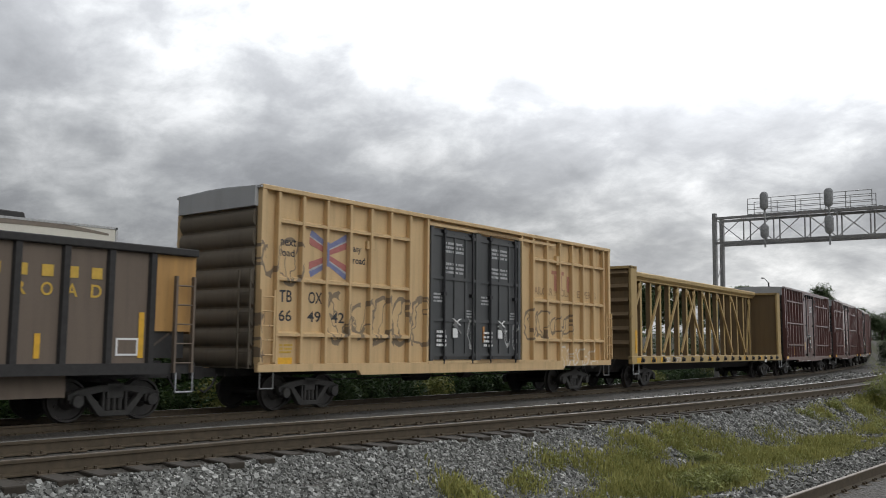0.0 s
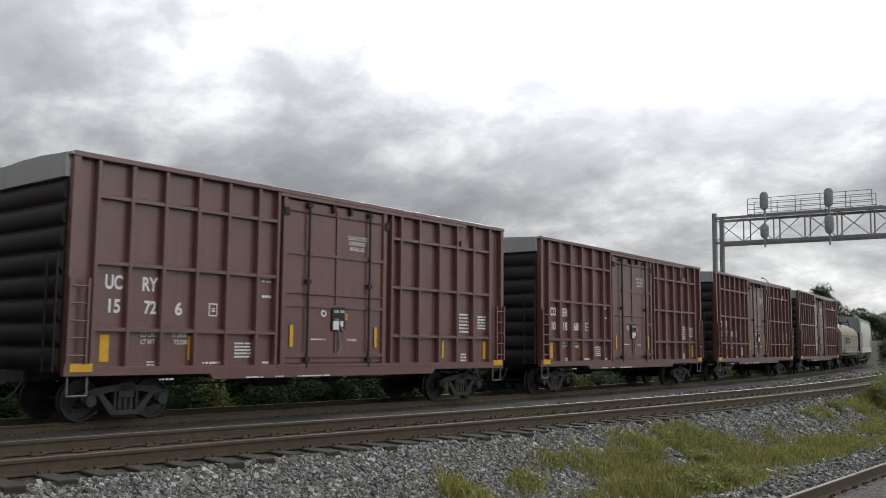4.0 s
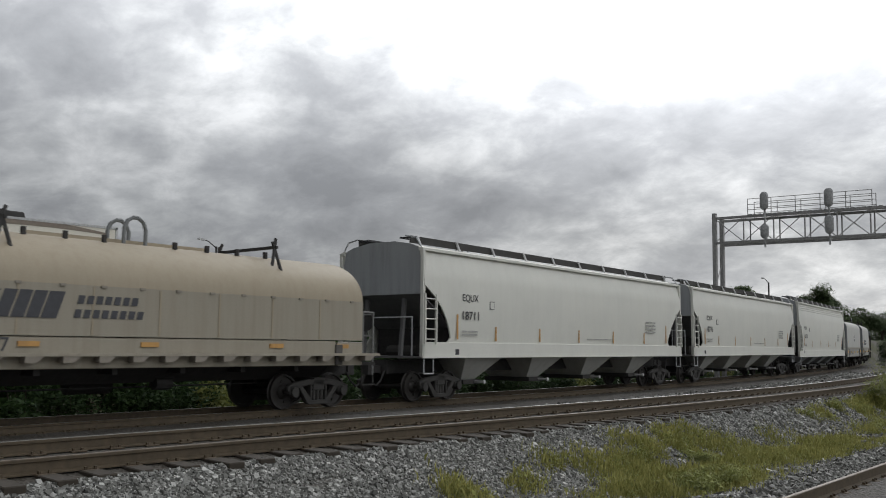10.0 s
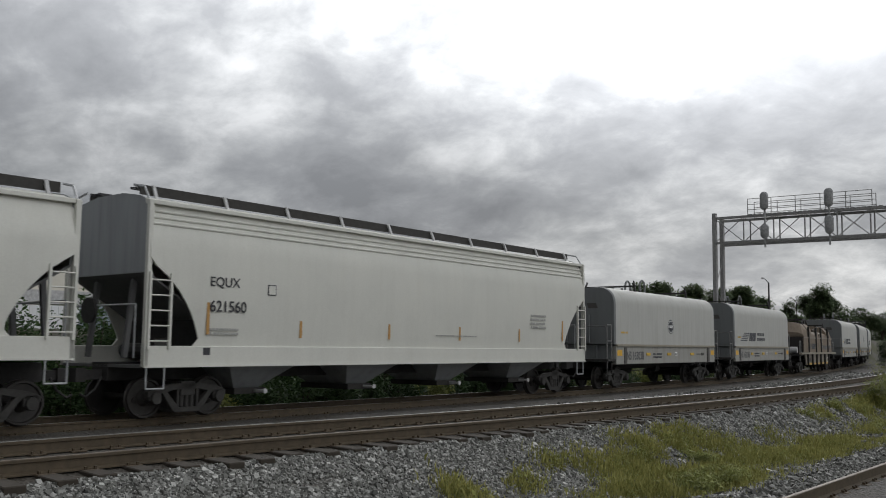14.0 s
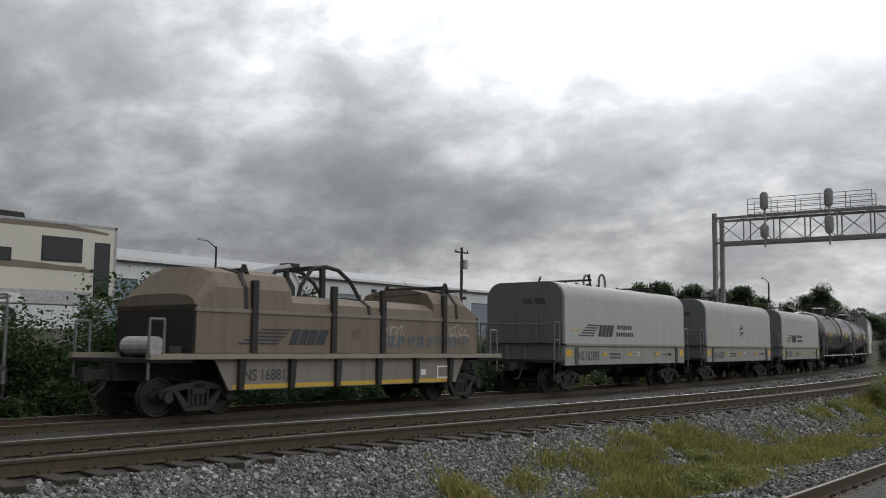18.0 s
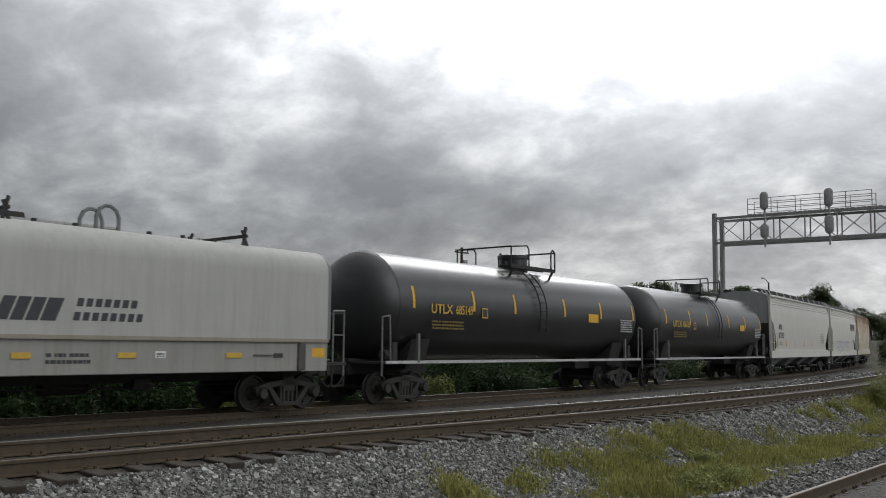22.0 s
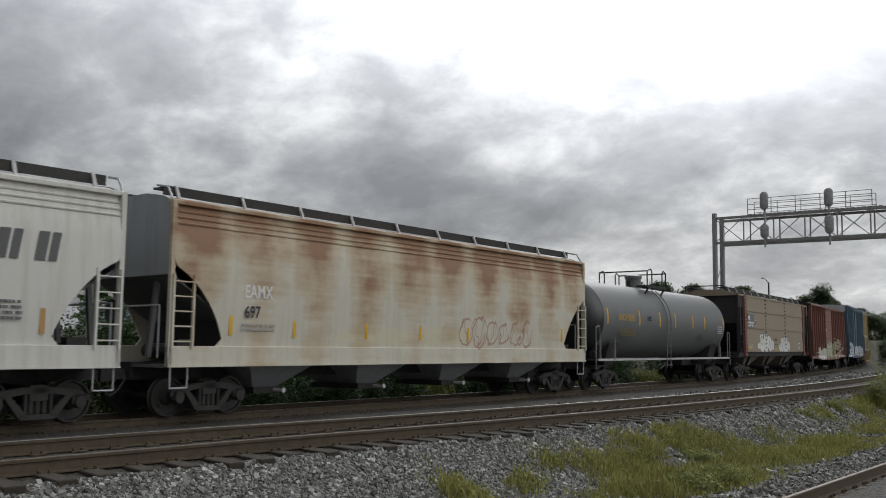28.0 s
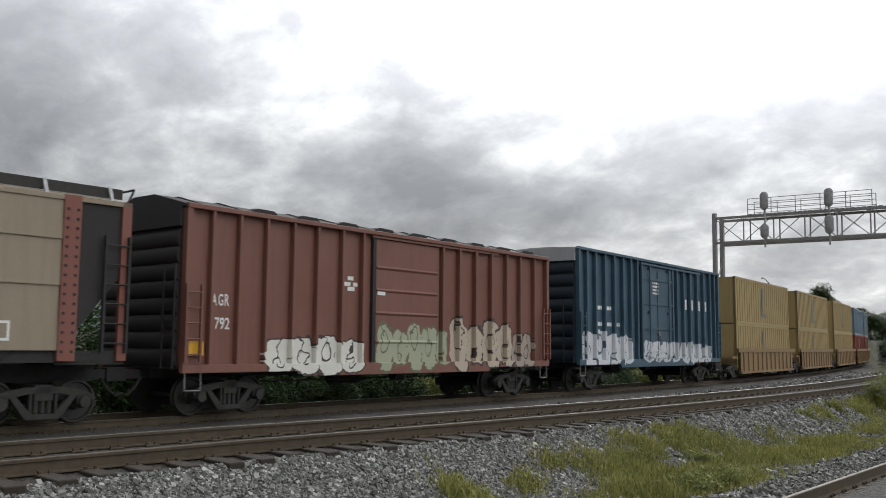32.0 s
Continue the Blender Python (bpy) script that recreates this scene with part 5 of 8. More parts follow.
# ---- boxcars ----
def boxcar(label, mid, h, z0, z1, paints, posts, belts, door, group="boxcars of the freight train", post_w=0.09, belt_w=0.07, W=1.6, peaked=False, inset=1.58):
    side, end, roofm, trim = paints
    car, _ = start_car("boxcar", label, "boxcar", mid - h, mid + h, inset, group)
    pan = W - 0.15
    underframe(car, h - 0.1)
    dx0, dx1 = door
    for s in (-1, 1):
        ya, yb = sorted((s * pan, s * (pan - 0.06)))
        part("side_panel", Geo().box(-h, h, ya, yb, z0 + 0.12, z1 - 0.05), side, car)
        # stepped side sill: deeper between the trucks
        ya, yb = sorted((s * (W - 0.005), s * (W - 0.13)))
        part("side_sill", Geo().prism([(-h, z0 + 0.02), (-h + 3.3, z0 + 0.02), (-h + 3.4, z0 - 0.1), (h - 3.4, z0 - 0.1), (h - 3.3, z0 + 0.02), (h, z0 + 0.02), (h, z0 + 0.2), (-h, z0 + 0.2)], ya, yb, "y"), side, car, bevel=0.006)
        ya, yb = sorted((s * (W + 0.02), s * (W - 0.12)))
        part("top_rail", Geo().box(-h, h, ya, yb, z1 - 0.11, z1), trim, car, bevel=0.01)
        ya, yb = sorted((s * W, s * (pan - 0.004)))
        for x in posts:
            part("side_post", Geo().box(x - post_w / 2, x + post_w / 2, ya, yb, z0 + 0.2, z1 - 0.11), side, car, bevel=0.012)
        for x in (-h + 0.07, h - 0.07):
            part("corner_post", Geo().box(x - 0.07, x + 0.07, ya, yb, z0 + 0.2, z1 - 0.11), side, car)
        ya, yb = sorted((s * (W - 0.02), s * (pan - 0.004)))
        xs = [x for x in posts if x < dx0 - 0.05], [x for x in posts if x > dx1 + 0.05]
        for group_ in xs:
            a, b = min(group_), max(group_)
            for z in belts:
                part("belt_rail", Geo().prism([(ya, z - belt_w / 2), (yb, z - belt_w / 2), (yb, z + belt_w / 2 + 0.05), (ya, z + belt_w / 2)] if s < 0 else [(ya, z - belt_w / 2), (yb, z - belt_w / 2), (yb, z + belt_w / 2), (ya, z + belt_w / 2 + 0.05)], a, b), side, car)
        if s < 0:
            ladder(car, -h + 0.02, 0.38, z0 + 0.25, z0 + 1.9, -W, 5, side, depth=0.07)
            ladder(car, h - 0.42, 0.38, z0 + 0.25, z0 + 1.9, -W, 5, side, depth=0.07)
            stirrup(car, -h + 0.1, 0.4, -W + 0.05, z0 + 0.05, z0 - 0.35, M["railgrey"])
            stirrup(car, h - 0.5, 0.4, -W + 0.05, z0 + 0.05, z0 - 0.35, M["railgrey"])
    # ribbed ends; their shade is painted in, darker than the sides
    for s in (-1, 1):
        xa, xb = sorted((s * h, s * (h - 0.08)))
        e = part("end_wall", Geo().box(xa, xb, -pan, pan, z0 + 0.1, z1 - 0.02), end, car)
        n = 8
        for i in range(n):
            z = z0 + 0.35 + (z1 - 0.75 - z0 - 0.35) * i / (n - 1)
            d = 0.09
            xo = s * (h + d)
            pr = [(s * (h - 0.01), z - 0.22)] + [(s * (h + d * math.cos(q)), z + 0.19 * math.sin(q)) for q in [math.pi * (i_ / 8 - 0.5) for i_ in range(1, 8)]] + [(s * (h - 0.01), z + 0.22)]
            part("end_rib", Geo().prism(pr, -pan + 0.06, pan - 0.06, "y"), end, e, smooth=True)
        xa, xb = sorted((s * (h + 0.10), s * (h - 0.02)))
        part("end_cap", Geo().box(xa, xb, -pan, pan, z1 - 0.5, z1 - 0.03), roofm, car, "pale top panel of the end wall")
    part("end_ladder", Geo().box(-h - 0.16, -h - 0.13, -1.45, -1.41, z0 + 0.1, 3.2).box(-h - 0.16, -h - 0.13, -1.05, -1.01, z0 + 0.1, 3.2).box(-h - 0.15, -h - 0.13, -1.45, -1.01, 1.3, 1.33).box(-h - 0.15, -h - 0.13, -1.45, -1.01, 1.75, 1.78).box(-h - 0.15, -h - 0.13, -1.45, -1.01, 2.2, 2.23).box(-h - 0.15, -h - 0.13, -1.45, -1.01, 2.65, 2.68), end, car)
    top = [(-W, z1 - 0.03), (-0.4, z1 + (0.28 if peaked else 0.03)), (0.4, z1 + (0.28 if peaked else 0.03)), (W, z1 - 0.03), (W, z1 - 0.08), (-W, z1 - 0.08)]
    r = part("roof", Geo().prism(top, -h - 0.05, h + 0.05), roofm, car)
    for i in range(int(2 * h / 1.1)):
        x = -h + 0.6 + i * 1.1
        part("roof_seam", Geo().prism([(-W + 0.02, z1 - 0.02), (-0.4, z1 + (0.31 if peaked else 0.06)), (0.4, z1 + (0.31 if peaked else 0.06)), (W - 0.02, z1 - 0.02), (W - 0.02, z1 - 0.06), (-W + 0.02, z1 - 0.06)], x - 0.04, x + 0.04), roofm, r)
    return car, pan


def plug_door(car, x0, x1, z0, z1, y, mat, rod_mat, bars_z, ribs=2, label="", rods=(0.2, 0.83), track=None):
    d = part("door", Geo().box(x0, x1, y - 0.04, y + 0.03, z0, z1), mat, car, label)
    for x in (x0 - 0.02, x1 + 0.02):
        part("door_frame", Geo().box(x - 0.07, x + 0.07, y - 0.10, y, z0 - 0.05, z1 + 0.05), mat, d, bevel=0.012)
    for z in bars_z:
        part("door_stiffener", Geo().box(x0 + 0.05, x1 - 0.05, y - 0.085, y - 0.03, z - 0.045, z + 0.045), mat, d)
    for i in range(ribs):
        x = x0 + (x1 - x0) * (i + 1) / (ribs + 1)
        part("door_rib", Geo().box(x - 0.03, x + 0.03, y - 0.075, y - 0.03, z0 + 0.1, z1 - 0.1), mat, d)
    for f in rods:
        x = x0 + (x1 - x0) * f
        part("lock_rod", Geo().rod((x, y - 0.12, z0 - 0.12), (x, y - 0.12, z1 + 0.02), 0.034, 6), rod_mat, d)
        for z in (z0 + 0.06, (z0 + z1) / 2, z1 - 0.08):
            part("rod_bracket", Geo().box(x - 0.07, x + 0.07, y - 0.16, y - 0.02, z - 0.05, z + 0.05), rod_mat, d)
    xm = (x0 + x1) / 2
    part("lock_crank", Geo().rod((xm, y - 0.11, z0 + 1.0), (xm, y - 0.05, z0 + 1.0), 0.09, 12).bar((xm, y - 0.10, z0 + 1.0), (xm + 0.25, y - 0.10, z0 + 0.75), 0.06, 0.03), M["railgrey"], d, "worn lock handle")
    for z in (z0 - 0.07, z1 + 0.08):
        part("door_track", Geo().box(x0 - 0.2, 2 * x1 - x0 + 0.1, y - 0.13, y - 0.07, z - 0.04, z + 0.04), track or mat, d)
    return d


STICKER = plain("orange_sticker", (0.5, 0.24, 0.08), 0.6, 0, 0.1)


M["slogan"] = plain("faded_slogan_brown", (0.33, 0.21, 0.11), 0.6, 0, 0.2)


def yellow_boxcar():
    # body and fittings are laid out from a datum 0.16 m behind the middle
    mid, h, datum = 20.99, 8.39, 0.16
    posts = [-8.0, -7.23, -6.42, -5.6, -4.82, -4.05, -3.26, -2.5, 2.3, 2.98, 3.84, 4.67, 5.5, 6.25, 7.0, 7.75]
    posts = [x + datum for x in posts]
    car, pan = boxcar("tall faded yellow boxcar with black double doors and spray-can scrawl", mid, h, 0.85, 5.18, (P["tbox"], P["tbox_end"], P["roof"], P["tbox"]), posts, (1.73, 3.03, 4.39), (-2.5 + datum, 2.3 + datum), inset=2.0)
    built = set(car.children)
    y = -pan
    part("door_surround", Geo().box(-2.42, 2.24, y - 0.02, y, 1.07, 5.05), P["tbox"], car)
    for x0, x1, sd in ((-2.28, -0.16, 3), (0.0, 2.12, 4)):
        d = plug_door(car, x0, x1, 1.12, 4.86, y - 0.03, P["door_black"], M["black"], (1.25, 2.25, 3.45, 4.7), 3, "black steel plug door with locking rods", (0.24, 0.88), P["tbox"])
        bars(d, x0 + 0.62, x1 - 0.62, 4.2, 4.56, 3, M["lightgrey"], y - 0.075, sd)
        bars(d, x0 + 0.62, x1 - 0.62, 3.6, 3.96, 3, M["lightgrey"], y - 0.075, sd + 5)
        bars(d, x0 + 0.08, x0 + 0.5, 2.75, 3.05, 3, M["lightgrey"], y - 0.075, sd + 6)
        bars(d, x1 - 0.55, x1 - 0.1, 2.35, 2.6, 3, M["lightgrey"], y - 0.075, sd + 7)
        if x0 == 0.0:
            part("warning_sticker", Geo().box(0.2, 0.29, y - 0.085, y - 0.072, 1.62, 2.1), STICKER, d, "faded orange warning sticker")
        bars(d, x0 + 0.2, x0 + 0.65, 1.5, 2.0, 4, M["white"], y - 0.12, sd + 9)
        part("lock_plate", Geo().box(x0 + 0.95, x0 + 1.17, y - 0.13, y - 0.1, 1.75, 2.02), M["white"], d)
        part("seal_marks", Geo().prism([(x0 + 0.92, 2.1), (x0 + 1.0, 2.1), (x0 + 1.35, 2.3), (x0 + 1.27, 2.3)], y - 0.13, y - 0.11, "y").prism([(x0 + 1.27, 2.1), (x0 + 1.35, 2.1), (x0 + 1.0, 2.3), (x0 + 0.92, 2.3)], y - 0.13, y - 0.11, "y"), M["white"], d)
    yl = y - 0.006
    for word, a, b in (("RAILCAR", 3.02, 4.35), ("POOLING", 4.5, 5.8), ("EXPERTS", 6.0, 7.35)):
        lettering(car, word, a, b, 3.24, 0.25, M["slogan"], yl, "slogan")
    for x in (4.45, 4.75, 5.3):
        part("emblem_block", Geo().box(x, x + 0.22, y - 0.008, y - 0.002, 3.42, 3.95), plain("faded_emblem_red", (0.45, 0.2, 0.13), 0.6, 0, 0.2), car)
    part("emblem_block", Geo().box(4.3, 5.1, y - 0.008, y - 0.002, 3.97, 4.1), plain("faded_emblem_red", (0.45, 0.2, 0.13), 0.6, 0, 0.2), car)
    for t, a, b in (("TB", -7.85, -7.45), ("OX", -6.92, -6.46)):
        lettering(car, t, a, b, 2.5, 0.28, M["dark"], yl)
    for t, a, b in (("66", -7.85, -7.45), ("49", -6.94, -6.5), ("42", -6.13, -5.68)):
        lettering(car, t, a, b, 2.05, 0.26, M["dark"], yl)
    for t, a, b, z in (("next", -7.85, -7.35, 3.83), ("load", -7.85, -7.4, 3.58), ("any", -5.4, -5.1, 3.83), ("road", -5.4, -4.95, 3.58)):
        lettering(car, t, a, b, z, 0.18, M["dark"], yl)
    # crossed red and blue arms: the emblem as plain shapes
    cx, cz, r = -6.26, 3.72, 0.66
    red, blu = plain("emblem_red", (0.45, 0.16, 0.14), 0.6, 0, 0.15), plain("emblem_blue", (0.2, 0.22, 0.38), 0.6, 0, 0.15)
    for sx in (-1, 1):
        for sz in (-1, 1):
            for k, ink in enumerate((red, blu, M["lightgrey"])):
                lo, hi, m0, m1 = ((0.22, 0.40, 0.0, 0.13), (0.44, 0.58, 0.16, 0.28), (0.40, 0.44, 0.13, 0.16))[k]
                arm = [(cx + sx * 0.015, cz + sz * m0), (cx + sx * r, cz + sz * lo), (cx + sx * r * (1.0 if k == 0 else 0.9), cz + sz * hi), (cx + sx * 0.015, cz + sz * m1)]
                part("emblem", Geo().prism(arm, y - 0.008, y - 0.003, "y"), ink, car)
    part("emblem", Geo().box(-6.46, -6.38, -1.604, -1.6, cz - 0.3, cz + 0.3), blu, car)
    part("data_panel", Geo().box(-7.88, -7.4, y - 0.01, y, 1.0, 1.2), M["yellow"], car)
    bars(car, -7.8, -7.4, 1.3, 1.55, 3, M["yletter"], yl, 7)
    part("placard", Geo().box(-4.95, -4.6, y - 0.09, y, 4.0, 4.2), P["tbox"], car)
    part("placard", Geo().box(4.45, 4.75, y - 0.12, y, 4.3, 4.6), P["tbox"], car)
    part("data_panel", Geo().box(6.95, 7.6, y - 0.01, y, 0.95, 1.7), P["gon_patch"], car, "stained ochre panel")
    for ob in car.children:
        if ob not in built:
            ob.location.x += datum


def maroon_boxcar(mid, marks_, seed, weights):
    h = 7.1
    posts = [-6.55, -5.8, -5.02, -4.2, -3.4, -2.55, -1.98, 1.98, 2.35, 3.12, 4.0, 4.81, 5.6, 6.4]
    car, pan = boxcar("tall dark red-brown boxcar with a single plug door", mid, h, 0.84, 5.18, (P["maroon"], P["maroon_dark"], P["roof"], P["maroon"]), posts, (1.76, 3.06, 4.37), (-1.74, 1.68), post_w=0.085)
    y = -pan
    d = plug_door(car, -1.74, 1.68, 1.08, 4.95, y - 0.03, P["maroon"], P["maroon_dark"], (1.25, 2.45, 3.7), 1, "red-brown plug door with locking rods", (0.21, 0.83))
    yl = y - 0.006
    a, b, nums = marks_
    lettering(car, a, -6.26, -5.88, 2.56, 0.29, M["white"], yl, bold=0.03)
    lettering(car, b, -5.43, -5.07, 2.56, 0.29, M["white"], yl, bold=0.03)
    for t, x0, x1 in zip(nums, (-6.17, -5.37, -4.64), (-5.91, -5.09, -4.64 + 0.18 * len(nums[2]))):
        lettering(car, t, x0, x1, 2.09, 0.28, M["white"], yl, bold=0.03)
    limit, empty = weights
    for t, x0, x1, z in (("LD LMT", -5.42, -5.04, 1.63), (limit, -4.7, -4.31, 1.63), ("LT WT", -5.41, -5.09, 1.48), (empty, -4.64, -4.3, 1.48)):
        lettering(car, t, x0, x1, z, 0.1, M["white"], yl, "weight_stencil")
    for x0, x1, z0, z1, n in ((-2.34, -2.07, 2.93, 3.15, 3), (-2.32, -2.05, 2.57, 2.68, 1), (-3.06, -2.58, 1.2, 1.57, 5), (-5.26, -5.07, 0.99, 1.16, 3), (-3.9, -3.36, 0.99, 1.15, 2), (-2.26, -2.07, 1.06, 1.15, 1), (5.06, 5.52, 1.9, 2.5, 6), (5.94, 6.42, 2.02, 2.45, 5), (5.13, 5.41, 0.98, 1.33, 4), (-1.62, -1.38, 2.98, 3.25, 4)):
        bars(car, x0, x1, z0, z1, n, M["white"], yl, seed + n)
    for x0, x1 in ((-5.04, -4.7), (-2.82, -2.33), (-1.96, -1.73), (-1.29, -0.23)):
        bars(car, x0, x1, 0.75, 0.81, 1, M["white"], -1.598, seed + int(x1 * 10))
    for k, (words, w) in enumerate((("CLOSE AND LOCK", 0.36), ("DOOR BEFORE", 0.3), ("MOVING CAR", 0.27))):
        lettering(d, words, 0.7 - w, 0.7 + w, 4.18 - 0.14 * k, 0.1, M["white"], y - 0.08, "door_notice")
    bars(d, -0.85, -0.35, 1.62, 1.68, 1, M["white"], y - 0.09, seed + 1)
    bars(d, 0.35, 0.7, 1.6, 1.68, 2, M["white"], y - 0.09, seed + 2)
    lk = part("lock_box", Geo().box(-0.18, 0.28, y - 0.12, y - 0.06, 1.86, 2.45), P["maroon_dark"], d, "dark lock mechanism with white labels", bevel=0.015)
    part("lock_plate", Geo().box(-0.16, 0.02, y - 0.15, y - 0.12, 1.88, 2.09), M["white"], lk)
    part("lock_label", Geo().box(0.1, 0.2, y - 0.125, y - 0.12, 1.95, 2.1), M["white"], lk)
    part("warning_sticker", Geo().box(0.25, 0.35, y - 0.125, y - 0.09, 2.12, 2.3), STICKER, lk, "orange warning sticker")
    bars(lk, -0.12, 0.24, 2.3, 2.42, 1, M["lightgrey"], y - 0.121, seed + 3)
    part("lock_lever", Geo().bar((0.02, y - 0.13, 1.9), (0.1, y - 0.13, 1.45), 0.05, 0.03).bar((0.1, y - 0.13, 1.45), (0.0, y - 0.13, 1.25), 0.04, 0.03), M["railgrey"], d)
    ring = part("seal", Geo().rod((-0.45, y - 0.1, 2.27), (-0.45, y - 0.05, 2.27), 0.085, 14), M["white"], d)
    part("seal_face", Geo().rod((-0.45, y - 0.104, 2.27), (-0.45, y - 0.1, 2.27), 0.05, 12), P["maroon"], ring)
    f = part("load_box", Geo().box(-3.78, -3.56, y - 0.008, y, 2.1, 2.38), M["white"], car)
    part("load_box_face", Geo().box(-3.755, -3.585, y - 0.012, y - 0.008, 2.125, 2.355), P["maroon"], f)
    bars(f, -3.71, -3.63, 2.2, 2.3, 2, M["white"], y - 0.013, seed)
    marks(car, (-6.22, 6.32), 1.13, 1.66, yl, 0.2)
    marks(car, (-4.24, 4.3), 1.16, 1.66, yl, 0.09)
    marks(car, (-1.48, 1.41), 1.45, 1.97, yl - 0.09, 0.1)
    for x in (-6.75, 6.8):
        part("jack_pad", Geo().box(x - 0.24, x + 0.22, -1.612, -1.55, 0.94, 1.1), M["yellow"], car)
    part("placard", Geo().box(5.0, 5.35, y - 0.12, y, 4.38, 4.58), P["maroon"], car)
    for z in (2.72, 4.7):
        part("door_stiffener", Geo().rod((-1.7, y - 0.09, z), (1.65, y - 0.09, z), 0.022, 6), P["maroon"], d)
    for x in (-0.2, 0.4):
        part("door_latch", Geo().box(x - 0.04, x + 0.04, y - 0.16, y - 0.05, 4.78, 5.0), P["maroon_dark"], d)
    for x in (-1.75, 1.75):
        part("door_stop", Geo().box(x - 0.07, x + 0.07, y - 0.17, y - 0.02, 4.55, 4.75), P["maroon_dark"], car)


def red_brown_boxcar():
    mid, h = 397.7, 7.17
    posts = [-6.47, -5.72, -4.94, -4.12, -3.34, -2.49, -1.74, 1.55, 2.33, 3.13, 3.94, 4.75, 5.51, 6.33]
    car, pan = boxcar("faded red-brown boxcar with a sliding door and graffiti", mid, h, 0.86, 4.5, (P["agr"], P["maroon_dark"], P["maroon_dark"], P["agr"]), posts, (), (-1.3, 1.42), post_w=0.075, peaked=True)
    y = -pan
    d = part("door", Geo().box(-1.3, 1.42, y - 0.06, y + 0.02, 0.95, 4.3), P["agr"], car, "red-brown sliding door with pressed ribs")
    for z in (1.6, 2.35, 2.95, 3.55):
        part("door_rib", Geo().prism([(y - 0.055, z - 0.06), (y - 0.1, z), (y - 0.055, z + 0.06)], -1.2, 1.32), P["agr"], d)
    part("door_edge", Geo().box(-1.36, -1.24, y - 0.1, y, 0.9, 4.34), P["maroon_dark"], d)
    part("door_track", Geo().box(-1.4, 4.3, y - 0.12, y - 0.06, 4.32, 4.4), P["agr"], car)
    part("door_track", Geo().box(-1.4, 4.3, y - 0.12, y - 0.06, 0.83, 0.92), P["maroon_dark"], car)
    yl = y - 0.006
    for t, x0, x1, z in (("A", -6.37, -6.24, 2.34), ("G", -6.2, -6.07, 2.34), ("R", -6.03, -5.91, 2.34)):
        lettering(car, t, x0, x1, z, 0.26, M["white"], yl)
    lettering(car, "1792", -6.38, -5.88, 1.82, 0.26, M["white"], yl)
    part("data_panel", Geo().box(-7.0, -6.6, y - 0.08, y - 0.065, 1.25, 1.55), M["yellow"], car)
    for x0, x1, z in ((-2.38, -2.1, 3.0), (-2.2, -1.95, 2.88), (-2.0, -1.85, 3.0), (-2.2, -2.0, 3.15)):
        part("stencil_patch", Geo().box(x0, x1, y - 0.008, y - 0.002, z, z + 0.1), M["white"], car)
    part("stencil_patch", Geo().box(-1.15, -0.85, y - 0.075, y - 0.07, 2.82, 2.92), M["white"], d)
    for i in range(9):
        x = -5.2 + i * 1.4
        part("roof_hatch", Geo().prism([(x, 4.58), (x + 0.2, 4.66), (x + 0.7, 4.65), (x + 0.8, 4.58)], -1.25, -0.85, "y"), P["maroon_dark"], car)


def blue_boxcar():
    mid, h = 413.93, 7.05
    posts = [-6.38, -5.7, -4.95, -4.15, -3.4, -2.7, -2.1, 1.95, 2.7, 3.46, 4.3, 5.1, 5.9, 6.5]
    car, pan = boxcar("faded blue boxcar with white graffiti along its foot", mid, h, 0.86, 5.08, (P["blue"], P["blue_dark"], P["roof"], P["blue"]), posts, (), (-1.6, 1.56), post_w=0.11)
    y = -pan
    d = plug_door(car, -1.6, 1.5, 1.1, 4.8, y - 0.03, P["blue"], P["blue"], (1.4, 2.3, 3.3, 4.3), 1, "faded blue plug door")
    bars(d, -0.6, 0.0, 3.7, 4.4, 5, M["white"], y - 0.1, 3)
    yl = y - 0.1
    for x in (2.95, 3.7, 4.55, 5.35):
        part("large_letter", Geo().box(x, x + 0.12, y - 0.008, y, 3.2, 3.65).box(x + 0.16, x + 0.34, y - 0.008, y, 3.2, 3.65), M["white"], car)
    for x in (-5.4, -4.62):
        bars(car, x, x + 0.35, 2.9, 3.15, 1, M["white"], y - 0.006, int(-x * 10))
    for x in (-5.4, -4.62, -3.9):
        bars(car, x, x + 0.35, 2.3, 2.55, 1, M["white"], y - 0.006, int(-x * 10))


yellow_boxcar()
maroon_boxcar(60.3, ("UC", "RY", ("15", "72", "6")), 11, ("213800", "72200"))
maroon_boxcar(76.65, ("CO", "ER", ("10", "18", "68")), 12, ("213100", "72900"))
maroon_boxcar(92.9, ("CO", "ER", ("10", "17", "18")), 13, ("213100", "72900"))
maroon_boxcar(109.1, ("UC", "RY", ("15", "72", "2")), 14, ("213800", "72200"))
red_brown_boxcar()
blue_boxcar()

